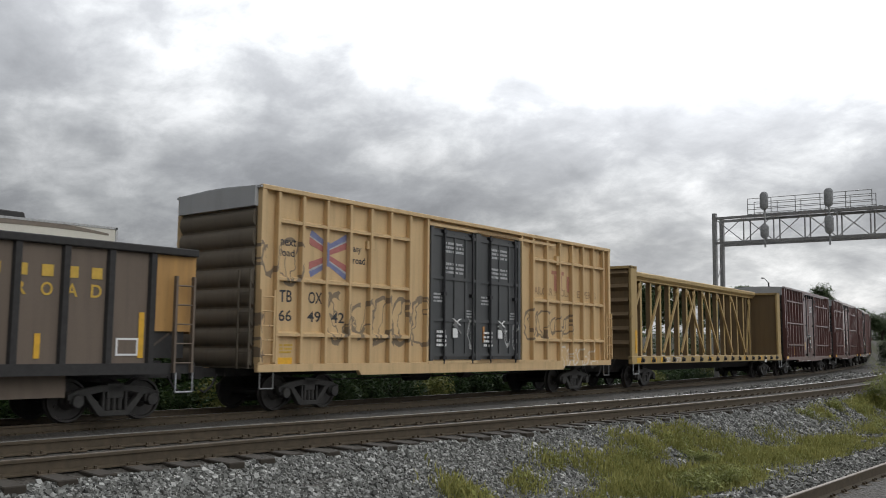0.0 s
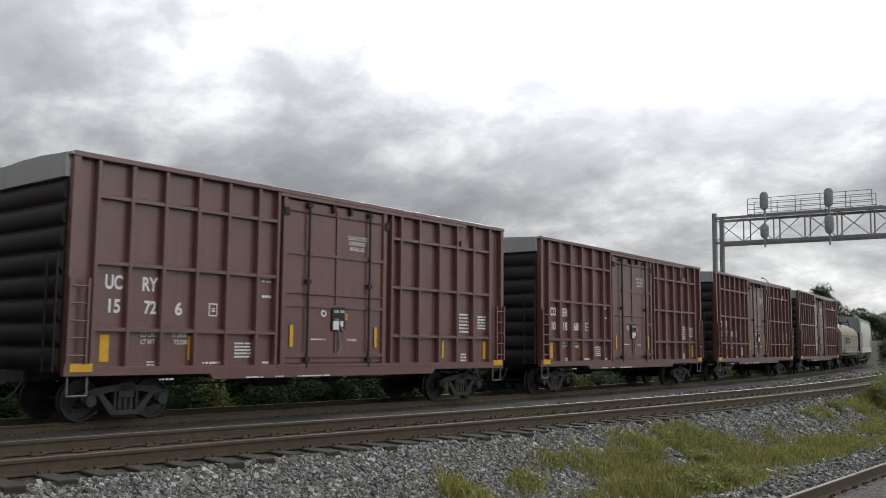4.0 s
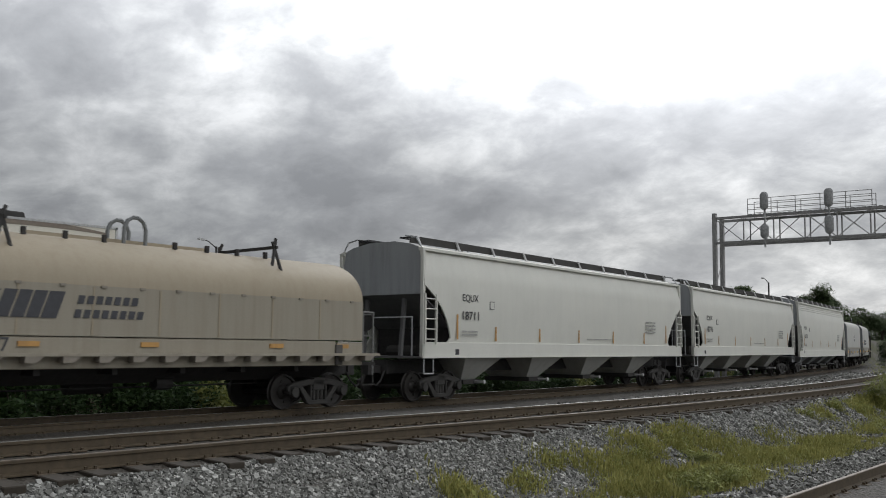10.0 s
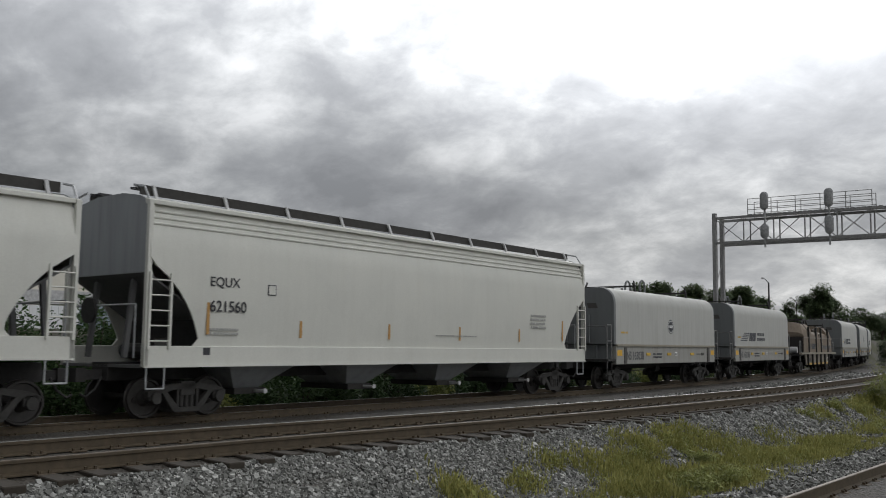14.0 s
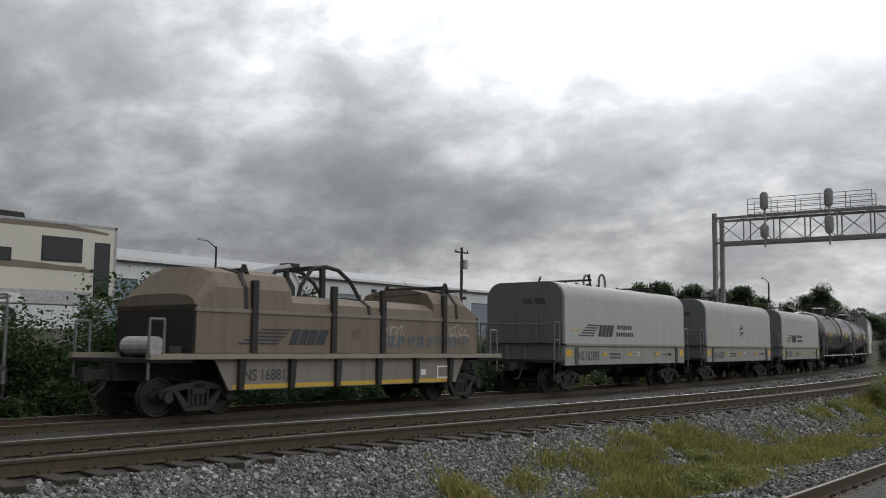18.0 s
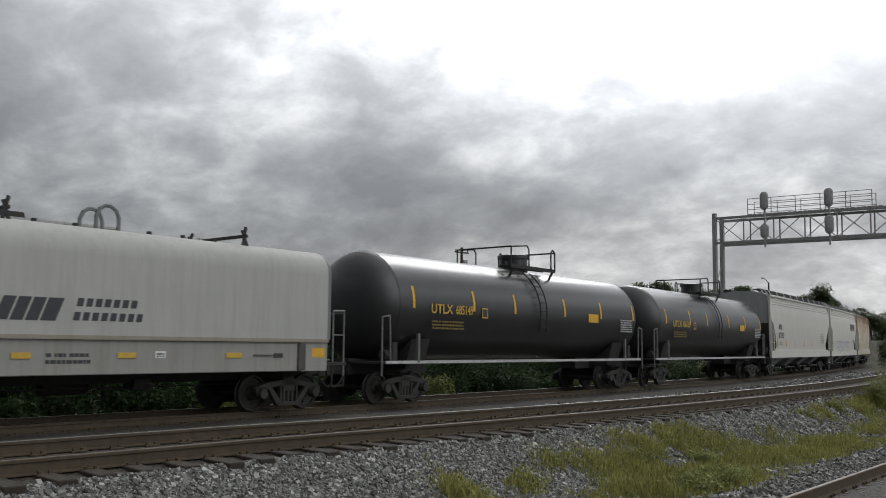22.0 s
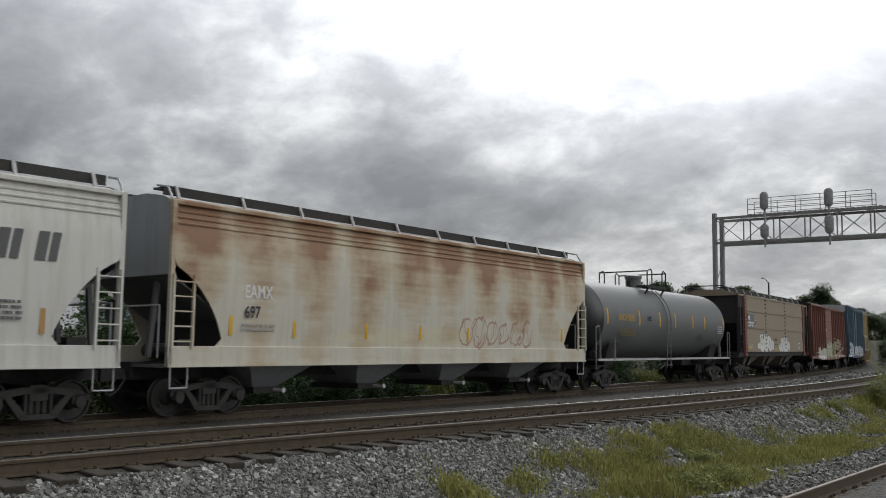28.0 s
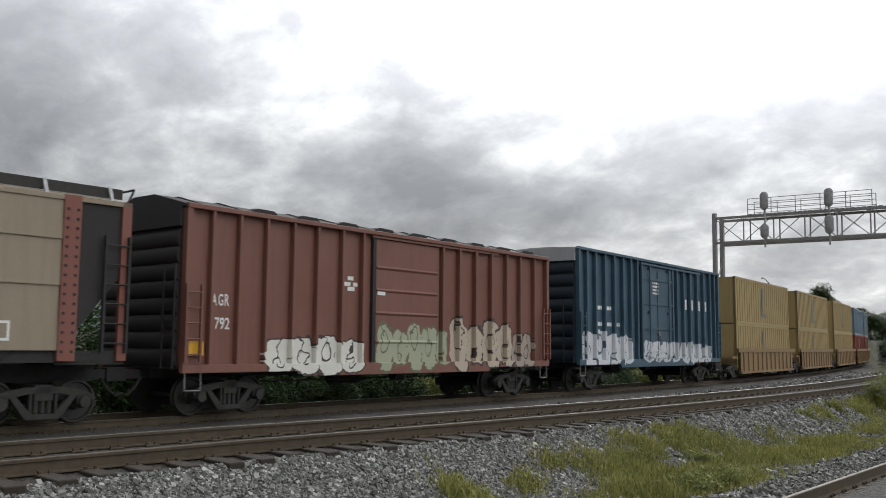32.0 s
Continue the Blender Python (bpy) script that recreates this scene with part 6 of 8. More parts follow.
# ---- gondola and centerbeam car ----
def gondola():
    h, mid = 8.3, 2.7
    car, _ = start_car("gondola", "grimy brown open coal gondola with a rusted ochre end panel", "gondola car", mid - h, mid + h, 1.55)
    underframe(car, h)
    W, z0, z1 = 1.6, 1.0, 3.35
    for s in (-1, 1):
        ya, yb = sorted((s * (W - 0.09), s * (W - 0.14)))
        part("side_panel", Geo().box(-h + 0.6, h - 1.1, ya, yb, z0, z1), P["gon"], car)
        part("end_panel", Geo().box(h - 1.1, h, ya, yb, z0 + 0.75, z1), P["gon_patch"], car, "rusted ochre panel")
        ya, yb = sorted((s * W, s * (W - 0.1)))
        for i in range(17):
            x = 7.26 - 0.92 * i
            if x > -h + 0.7:
                part("side_post", Geo().prism([(x - 0.09, ya), (x + 0.09, ya), (x + 0.06, yb), (x - 0.06, yb)] if s > 0 else [(x - 0.06, ya), (x + 0.06, ya), (x + 0.09, yb), (x - 0.09, yb)], z0 - 0.05, z1, "z"), M["steel"], car)
        ya, yb = sorted((s * (W + 0.03), s * (W - 0.16)))
        part("top_chord", Geo().box(-h + 0.1, h, ya, yb, z1 - 0.02, z1 + 0.14), M["steel"], car, bevel=0.02)
        ya, yb = sorted((s * (W + 0.01), s * (W - 0.12)))
        part("side_sill", Geo().box(-h, h, ya, yb, z0 - 0.12, z0 + 0.1), M["steel"], car)
    for x in (-h + 0.6, h - 0.05):
        part("end_wall", Geo().box(x - 0.05, x + 0.05, -W + 0.1, W - 0.1, z0 + 0.7, z1), P["gon_patch"], car)
    part("slope_sheet", Geo().prism([(h - 0.1, 2.0), (h - 0.1, 2.06), (h - 1.6, 1.0), (h - 1.6, 0.94)], -1.45, 1.45, "y"), P["gon"], car)
    part("tub", Geo().box(-h + 2.6, h - 2.6, -1.2, 1.2, 0.45, 1.0), P["gon"], car, "rusted lower tub")
    part("coal_load", Geo().box(-h + 0.7, h - 0.2, -W + 0.15, W - 0.15, 1.2, 2.6), M["steel"], car)
    ladder(car, h - 0.55, 0.42, 0.9, 2.9, -W, 5, P["gon"])
    stirrup(car, h - 0.45, 0.4, -W, 0.9, 0.5, M["silver"])
    y = -W + 0.085
    # the railway's name stands as plain blocks
    for i in range(8):
        x = 6.06 - 0.49 * i
        part("name_block", Geo().box(x - 0.11, x + 0.11, y - 0.012, y - 0.006, 2.73, 2.95), M["yletter"], car)
        lettering(car, "RAILROAD"[7 - i], x - 0.11, x + 0.11 if i != 5 else x - 0.05, 2.37, 0.25, M["yletter"], y - 0.008)
    marks(car, (7.06,), 1.2, 2.12, y - 0.006, 0.12)
    marks(car, (4.95, 2.2, -0.6), 1.2, 1.66, y - 0.006, 0.11)
    f = part("data_box", Geo().box(6.52, 7.0, y - 0.01, y - 0.004, 1.25, 1.6), M["white"], car)
    part("data_box_face", Geo().box(6.56, 6.96, y - 0.014, y - 0.01, 1.29, 1.56), P["gon"], f)


def centerbeam():
    mid, h = 41.45, 10.45
    car, _ = start_car("centerbeam_car", "empty yellow centerbeam lumber car with open lattice", "flat car", mid - h, mid + h, 2.15)
    W, zd, zt = 1.58, 1.16, 4.7
    Y, Yd = P["beam"], P["beam_dark"]
    part("deck", Geo().box(-h, h, -W, W, zd - 0.1, zd), Yd, car)
    for s in (-1, 1):
        ya, yb = sorted((s * (W + 0.02), s * (W - 0.14)))
        part("side_sill", Geo().box(-h, h, ya, yb, 0.88, zd + 0.02), Y, car, bevel=0.01)
    part("centre_sill", Geo().prism([(-0.55, 0.55), (0.55, 0.55), (0.9, zd - 0.1), (-0.9, zd - 0.1)], -h, h), M["steel"], car)
    # tie-down winches along the sill
    win = Geo().rod((0, -W - 0.02, 1.02), (0, -W - 0.12, 1.02), 0.07, 8).prism([(-0.16, 0.94), (0.16, 0.94), (0.07, 1.14), (-0.07, 1.14)], -W - 0.05, -W - 0.02, "y").mesh("winch")
    for i in range(18):
        part("winch", win, M["steel"], car, at=(-h + 0.95 + i * 1.105, 0, 0))
    # end bulkheads
    for s in (-1, 1):
        x = s * (h - 0.32)
        xa, xb = sorted((x - s * 0.28, x + s * 0.28))
        # the bulkhead's shadow is part of this darker yellow
        b = part("bulkhead", Geo().box(xa + 0.1, xb - 0.1, -W + 0.06, W - 0.06, zd, zt - 0.05), Yd, car, "dirty ribbed end bulkhead, darkened for shade")
        for i in range(6):
            z = zd + 0.5 + i * 0.55
            part("rib", Geo().prism([(s * (h - 0.15), z - 0.16), (s * (h - 0.02), z), (s * (h - 0.15), z + 0.16)], -W + 0.15, W - 0.15, "y"), Yd, b)
        for y in (-W, W):
            ya, yb = sorted((y, y * 0.93))
            part("bulkhead_post", Geo().box(xa, xb, ya, yb, zd, zt), Y, b, bevel=0.02)
        part("bulkhead_cap", Geo().box(xa, xb, -W, W, zt - 0.1, zt), Y, b)
        for y in (-0.5, 0.5):
            part("bulkhead_post", Geo().box(s * (h - 0.12) - 0.06, s * (h - 0.12) + 0.06, y - 0.06, y + 0.06, zd, zt - 0.1), Yd, b)
    # lattice along the middle
    part("top_chord", Geo().prism([(-0.34, zt - 0.12), (-0.2, zt - 0.24), (-0.2, zt - 0.30), (0.2, zt - 0.30), (0.2, zt - 0.24), (0.34, zt - 0.12), (0.34, zt + 0.03), (0.26, zt + 0.08), (-0.26, zt + 0.08), (-0.34, zt + 0.03)], -h + 0.5, h - 0.5), Y, car, bevel=0.01)
    step = 1.106
    xs = [-9.4 + i * step for i in range(18)]
    post = Geo().prism([(-0.045, -0.62), (0.045, -0.62), (0.045, 0.62), (-0.045, 0.62)], zd, zd + 0.01, "z")
    post = Geo().loft([[(-0.05, -0.1, zd), (0.05, -0.1, zd), (0.05, 0.1, zd), (-0.05, 0.1, zd)], [(-0.05, -0.1, zt - 0.3), (0.05, -0.1, zt - 0.3), (0.05, 0.1, zt - 0.3), (-0.05, 0.1, zt - 0.3)]]).mesh("post")
    flange = Geo().loft([[(-0.08, -0.13, zd), (0.08, -0.13, zd), (0.08, -0.1, zd), (-0.08, -0.1, zd)], [(-0.08, -0.13, zt - 0.3), (0.08, -0.13, zt - 0.3), (0.08, -0.1, zt - 0.3), (-0.08, -0.1, zt - 0.3)]]).mesh("post_flange")
    for x in xs:
        p = part("post", post, Yd, car, at=(x, 0, 0))
        part("post_flange", flange, Y, p)
    for s in (-1, 1):
        part("end_bay_web", Geo().box(*sorted((s * 8.9, s * 10.0)), -0.05, 0.05, zd, zt - 0.3), Yd, car) if s > 0 else None
    diag = [(0, 1, -1)] + [(i, i + 2, 1) for i in (1, 3, 5, 7)] + [(i, i + 2, -1) for i in (8, 10, 12, 14)] + [(16, 17, 1)]
    for a, b, up in diag:
        za, zb = (zd + 0.15, zt - 0.55) if up > 0 else (zt - 0.55, zd + 0.15)
        ya, yb = (-0.2, -0.17) if up > 0 else (-0.17, -0.2)
        d = part("diagonal_brace", Geo().bar((xs[a] + 0.1, ya, za), (xs[b] - 0.1, yb, zb), 0.11, 0.08), Y, car)
        part("gusset", Geo().rod((xs[b if up > 0 else a] + (-0.12 if up > 0 else 0.12), -0.16, zt - 0.55), (xs[b if up > 0 else a] + (-0.12 if up > 0 else 0.12), -0.1, zt - 0.55), 0.17, 10), Y, d)
    y = -W - 0.02
    marks(car, (-h + 0.4,), 1.3, 2.2, y + 0.004, 0.16)
    for x in (-10.0, -8.6, -7.6, -1.9, 3.5, 6.0):
        part("yellow_patch", Geo().box(x, x + 0.55, y - 0.006, y, 0.93, 1.12), M["yellow"], car)
    lettering(car, "TTZX", -7.05, -6.55, 0.93, 0.19, M["white"], y - 0.004)
    lettering(car, "865773", -6.15, -5.4, 0.93, 0.19, M["white"], y - 0.004)
    part("defect_card", Geo().box(7.0, 7.3, y - 0.02, y, 0.8, 1.14), M["white"], car)
    stirrup(car, -h + 0.1, 0.55, -W, 0.9, 0.5, M["silver"])
    stirrup(car, h - 0.6, 0.5, -W, 0.9, 0.5, M["silver"])


gondola()
centerbeam()

# ---- covered hoppers ----
def hopper_y(z, zs, ze):
    """Half width of the bulging side at height z."""
    f = (z - zs) / (ze - zs)
    return 1.54 + 0.08 * math.sin(math.pi * min(1, f * 0.95)) - 0.10 * max(0, f - 0.75) / 0.25


def walkway(car, h, z, mat, n):
    g = Geo()
    for y in (-0.95, -0.62, 0.62, 0.95):
        g.box(-h, h, y - 0.02, y + 0.02, z, z + 0.05)
    for i in range(int(2 * h / 0.12)):
        x = -h + i * 0.12
        g.box(x, x + 0.035, -0.95, -0.62, z + 0.01, z + 0.04)
        g.box(x, x + 0.035, 0.62, 0.95, z + 0.01, z + 0.04)
    w = part("running_board", g, M["black"], car, "dark grating roof walkway")
    for ya, yb in ((-0.99, -0.96), (0.96, 0.99)):
        part("walkway_edge", Geo().box(-h, h, ya, yb, z - 0.14, z + 0.07), M["truck"], w)
    for i in range(n):
        x = -h + 0.3 + (2 * h - 0.6) * i / (n - 1)
        for s in (-1, 1):
            part("walkway_bracket", Geo().bar((x, s * 1.0, z + 0.08), (x, s * 1.16, z - 0.28), 0.07, 0.05), mat, w)
    part("hatch", Geo().box(-h + 1.0, h - 1.0, -0.3, 0.3, z - 0.2, z - 0.05), mat, car, "long roof hatch cover")


def hopper(label, mid, h, side, end, zr=4.35, bays=4, corrugated=False, notch=1.3, zb=1.19):
    car, _ = start_car("covered_hopper", label, "hopper car", mid - h, mid + h, 1.38, "covered hoppers of the freight train")
    zs, ze = zb + 0.39, zr - 0.18
    zn = 3.15
    for s in (-1, 1):
        rings = []
        n = 16
        for i in range(n + 1):
            z = zs + (ze - zs) * i / n
            f = (z - zs) / (zn - zs)
            cut = 0.05 if f >= 1 else 0.05 + notch * (1 - f ** 1.6) ** 0.75 if f > 0.12 else 0.05 + notch * (0.86 + 0.14 * f / 0.12)
            y = s * hopper_y(z, zs, ze)
            yi = y - s * 0.04
            rings.append([(-h + cut, y, z), (h - cut, y, z), (h - cut, yi, z), (-h + cut, yi, z)])
        part("side_sheet", Geo().loft(rings), side, car, smooth=True)
        ya, yb = sorted((s * 1.6, s * 1.48))
        part("side_sill", Geo().box(-h, h, ya, yb, zb, zs + 0.03), side, car, bevel=0.012)
        part("sill_lip", Geo().box(-h, h, *sorted((s * 1.625, s * 1.58)), zb - 0.02, zb + 0.02), side, car)
        part("top_chord", Geo().prism([(s * 1.42, ze - 0.02), (s * 1.56, ze - 0.02), (s * 1.56, ze + 0.07), (s * 1.40, ze + 0.1)], -h, h), side, car, bevel=0.01)
        if corrugated:
            for k in range(3):
                z = ze - 0.16 - k * 0.13
                part("side_rib", Geo().rod((-h + 0.1, s * (hopper_y(z, zs, ze) + 0.005), z), (h - 0.1, s * (hopper_y(z, zs, ze) + 0.005), z), 0.03, 6), side, car)
        for e in (-1, 1):
            x = e * (h - 0.05)
            part("corner_post", Geo().box(x - 0.05, x + 0.05, *sorted((s * 1.6, s * 1.5)), zb, ze + 0.05), side, car)
            part("grab_bar", Geo().tube([(x, s * 1.5, ze + 0.05), (x, s * 1.3, zr + 0.18), (x, s * 0.9, zr + 0.26)], 0.025, 5), M["silver"], car)
    part("roof", Geo().prism([(-1.46, ze + 0.05), (-1.1, zr + 0.0), (-0.5, zr + 0.1), (0.5, zr + 0.1), (1.1, zr + 0.0), (1.46, ze + 0.05), (1.3, ze - 0.05), (-1.3, ze - 0.05)], -h + 0.12, h - 0.12), side, car, smooth=True)
    walkway(car, h - 0.15, zr + 0.2, M["lightgrey"] if end is not P["red_frame"] else P["maroon_dark"], 10)
    for e in (-1, 1):
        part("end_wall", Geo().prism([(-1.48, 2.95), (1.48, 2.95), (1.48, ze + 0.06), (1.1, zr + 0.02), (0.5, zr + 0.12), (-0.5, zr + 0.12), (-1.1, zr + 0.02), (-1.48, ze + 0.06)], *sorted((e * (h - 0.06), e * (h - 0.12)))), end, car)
        part("cross_bearer", Geo().box(*sorted((e * (h - 1.55), e * (h - 1.65))), -1.4, 1.4, 1.15, 2.1), M["steel"], car)
        # shade below the end wall is painted on sheet, platform and struts
        part("slope_sheet", Geo().prism([(e * (h - 0.06), 3.0), (e * (h - 2.9), 1.25), (e * (h - 2.9), 1.18), (e * (h - 0.14), 2.9)], -1.46, 1.46, "y"), P["slope"], car, "sloping end sheet darkened for shade")
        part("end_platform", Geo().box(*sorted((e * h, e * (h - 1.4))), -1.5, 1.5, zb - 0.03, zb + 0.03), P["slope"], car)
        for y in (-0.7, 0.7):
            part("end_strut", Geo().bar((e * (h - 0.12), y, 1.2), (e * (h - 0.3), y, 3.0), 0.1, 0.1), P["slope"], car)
        part("end_rail", Geo().tube([(e * (h - 0.02), -1.2, 1.2), (e * (h - 0.02), -1.2, 2.3), (e * (h - 0.02), 1.2, 2.3), (e * (h - 0.02), 1.2, 1.2)], 0.022, 5), M["silver"], car)
        if e < 0:
            part("brake_wheel", Geo().rod((-h + 0.02, 0.5, 2.2), (-h - 0.05, 0.5, 2.2), 0.28, 14), M["steel"], car)
        part("end_valve", Geo().rod((e * (h - 0.7), -0.9, 1.35), (e * (h - 0.7), 0.2, 1.35), 0.16, 10).box(*sorted((e * (h - 0.5), e * (h - 0.9))), -1.2, -0.95, 1.25, 1.6), M["truck"], car)
    for x in (-h + 0.06, h - 0.56):
        ladder(car, x, 0.5, zs - 0.03, 2.95, -1.6, 5, side, depth=0.06)
        stirrup(car, x + 0.02, 0.42, -1.58, zb, zb - 0.45, M["silver"])
    # discharge bays
    for k in range(bays):
        x = (k - (bays - 1) / 2) * (2 * h - 6.6) / (bays - 1)
        b = part("discharge_bay", Geo().loft([[(x - 1.0, -1.4, zb + 0.01), (x + 1.0, -1.4, zb + 0.01), (x + 1.0, 1.4, zb + 0.01), (x - 1.0, 1.4, zb + 0.01)], [(x - 0.36, -0.75, 0.5), (x + 0.36, -0.75, 0.5), (x + 0.36, 0.75, 0.5), (x - 0.36, 0.75, 0.5)]]), P["grey_end"] if corrugated else P["coil"], car)
        part("outlet_gate", Geo().box(x - 0.45, x + 0.45, -0.9, 0.9, 0.36, 0.5), M["truck"], b)
        part("gate_shaft", Geo().rod((x + 0.15, -1.25, 0.43), (x + 0.15, -0.8, 0.43), 0.035, 6).rod((x + 0.15, -1.28, 0.43), (x + 0.15, -1.25, 0.43), 0.06, 10), M["lightgrey"], b, "pale gate crank")
    part("centre_sill", Geo().box(-h, h, -0.3, 0.3, 0.72, 1.1), M["steel"], car)
    return car


def white_hopper(mid, mark, num, seed, ribbed=False, h=8.83):
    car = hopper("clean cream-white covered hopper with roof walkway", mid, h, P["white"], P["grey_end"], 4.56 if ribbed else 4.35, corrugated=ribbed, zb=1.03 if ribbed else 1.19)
    y = -1.63
    tx = -7.28 if ribbed else -7.08
    lettering(car, mark, tx, tx + 0.8, 2.7 if ribbed else 2.77, 0.25, M["dark"], y)
    lettering(car, num, tx, tx + 0.165 * len(num), 2.19 if ribbed else 2.27, 0.25, M["dark"], y)
    bars(car, tx, tx + 0.8, 1.7 if ribbed else 1.82, 1.88 if ribbed else 2.0, 2, M["faint"], y + 0.03, seed)
    bars(car, -0.1 + 0.6, 2.4, 1.78, 1.84, 1, M["faint"], y + 0.035, seed + 1)
    bars(car, 5.3, 6.2, 2.1, 2.6, 4, M["faint"], y, seed + 2)
    f = part("load_box", Geo().box(-5.68, -5.44, y - 0.002, y + 0.02, 2.62, 2.86), M["dark"], car)
    part("load_box_face", Geo().box(-5.66, -5.46, y - 0.006, y - 0.002, 2.64, 2.84), P["white"], f)
    part("load_box", Geo().box(-7.4, -7.22, -1.606, -1.6, 1.26, 1.42), M["dark"], car)
    marks(car, (-7.3, 7.3), 1.7, 2.5, -1.6, 0.08, P["gon_patch"])
    marks(car, (-4.61, -1.47, 1.6, 4.7) if ribbed else (-5.29, -2.72, -0.08, 2.55, 5.23), 1.66, 2.1, -1.582, 0.08, P["gon_patch"])
    return car


def odd_hoppers():
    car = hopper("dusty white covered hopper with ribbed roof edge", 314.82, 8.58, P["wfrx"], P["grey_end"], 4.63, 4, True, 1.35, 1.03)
    y = -1.63
    lettering(car, "WFRX", -6.83, -5.95, 2.6, 0.32, M["dark"], y)
    lettering(car, "877353", -6.83, -5.6, 2.13, 0.32, M["dark"], y)
    bars(car, -6.6, -5.9, 1.75, 1.95, 2, M["faint"], y + 0.03, 31)
    bars(car, 5.3, 6.3, 1.9, 2.6, 5, M["faint"], y, 32)
    marks(car, (-6.98, 7.0), 1.65, 2.5, -1.585, 0.1)
    marks(car, (-4.8, -2.54, 0.1, 2.48), 1.64, 2.05, -1.582, 0.09)
    for x in (-2.9, 4.0):
        part("stencil_patch", Geo().box(x, x + 0.35, -1.607, -1.6, 1.14, 1.28), M["white"], car)
    car = hopper("white covered hopper with dark graffiti along its foot", 331.72, 7.58, P["white2"], P["grey_end"], 4.63, 3, True, 1.35, 1.03)
    for k in range(4):
        x = 3.6 + k * 0.72
        part("large_letter", Geo().prism([(x, 3.0), (x + 0.2, 3.0), (x + 0.28, 3.55), (x + 0.08, 3.55)], y - 0.01, y, "y").prism([(x + 0.26, 3.0), (x + 0.42, 3.0), (x + 0.5, 3.55), (x + 0.34, 3.55)], y - 0.01, y, "y"), P["slope"], car)
    bars(car, 4.7, 5.6, 1.9, 2.3, 4, P["slope"], y, 41)
    marks(car, (-6.0, 6.0), 1.65, 2.5, -1.585, 0.1, P["gon_patch"])
    car = hopper("badly rusted cream covered hopper", 348.86, 8.57, P["rusty"], P["grey_end"], 4.63, 4, True, 1.35, 1.03)
    lettering(car, "EAMX", -6.63, -5.83, 2.53, 0.3, M["white"], y)
    lettering(car, "697", -6.63, -6.18, 2.08, 0.28, M["dark"], y)
    bars(car, -6.7, -5.7, 1.8, 2.0, 2, M["faint"], y + 0.03, 51)
    marks(car, (-6.98, 7.0), 1.7, 2.55, -1.585, 0.1)
    marks(car, (-5.11, -2.64, -0.48, 1.7), 1.66, 2.05, -1.582, 0.09)


def brown_hopper():
    mid, h = 381.63, 7.66
    car, _ = start_car("covered_hopper", "dusty tan covered hopper with red end frames and white graffiti", "hopper car", mid - h, mid + h, 1.42, "covered hoppers of the freight train")
    zs, ze, W = 1.35, 4.3, 1.58
    hb = 6.25
    for s in (-1, 1):
        for k, (a, b, d) in enumerate(((zs, 2.57, 0.0), (2.57, 3.45, 0.03), (3.45, ze, 0.0))):
            ya, yb = s * (W - d), s * (W - d - 0.06)
            part("side_sheet", Geo().loft([[(-hb, s * (W - 0.0), a), (hb, s * (W - 0.0), a), (hb, yb, a), (-hb, yb, a)], [(-hb, s * (W - 0.035), b), (hb, s * (W - 0.035), b), (hb, yb, b), (-hb, yb, b)]]), P["tan_hopper"], car)
        part("side_sill", Geo().box(-h, h, *sorted((s * 1.5, s * 1.3)), 1.12, 1.34), M["steel"], car)
        for x in (-6.42, 6.42):
            f = part("end_frame", Geo().box(x - 0.17, x + 0.17, *sorted((s * (W + 0.03), s * (W - 0.12))), 1.15, ze), P["red_frame"], car, "riveted salmon-red frame")
            rv = Geo()
            for i in range(16):
                for dx in (-0.1, 0.1):
                    rv.box(x + dx - 0.025, x + dx + 0.025, *sorted((s * (W + 0.03), s * (W + 0.045))), 1.3 + i * 0.18, 1.35 + i * 0.18)
            part("rivet_row", rv, P["maroon_dark"], f)
            rv = Geo()
        for x in (-2.45, 1.85):
            rv = Geo()
            for i in range(13):
                z = zs + 0.2 + i * 0.215
                rv.box(x - 0.1, x - 0.05, *sorted((s * (W - 0.03), s * (W + 0.012))), z, z + 0.05).box(x + 0.05, x + 0.1, *sorted((s * (W - 0.03), s * (W + 0.012))), z, z + 0.05)
            part("rivet_row", rv, M["steel"], car)
        for x in (-h + 0.1, h - 0.1):
            part("corner_post", Geo().box(x - 0.1, x + 0.1, *sorted((s * W, s * (W - 0.1))), 1.15, ze), P["red_frame"] if x > 0 else P["maroon_dark"], car)
            part("end_side_sheet", Geo().prism([(x, 2.9), (x, ze), (math.copysign(6.3, x), ze), (math.copysign(6.3, x), 1.3)], *sorted((s * (W - 0.06), s * (W - 0.1))), "y"), P["maroon_dark"], car)
    part("roof", Geo().prism([(-W, ze - 0.02), (-0.6, ze + 0.2), (0.6, ze + 0.2), (W, ze - 0.02), (W, ze - 0.1), (-W, ze - 0.1)], -h, h), P["tan_hopper"], car)
    walkway(car, h + 0.1, ze + 0.28, M["silver"], 12)
    for e in (-1, 1):
        part("end_wall", Geo().box(*sorted((e * (h - 0.1), e * (h - 0.16))), -1.5, 1.5, 2.8, ze), P["maroon_dark"], car)
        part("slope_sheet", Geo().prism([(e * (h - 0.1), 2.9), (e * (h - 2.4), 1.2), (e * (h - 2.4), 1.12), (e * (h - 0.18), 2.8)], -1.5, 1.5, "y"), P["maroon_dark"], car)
        part("end_platform", Geo().box(*sorted((e * h, e * (h - 1.4))), -1.5, 1.5, 1.08, 1.14), M["steel"], car)
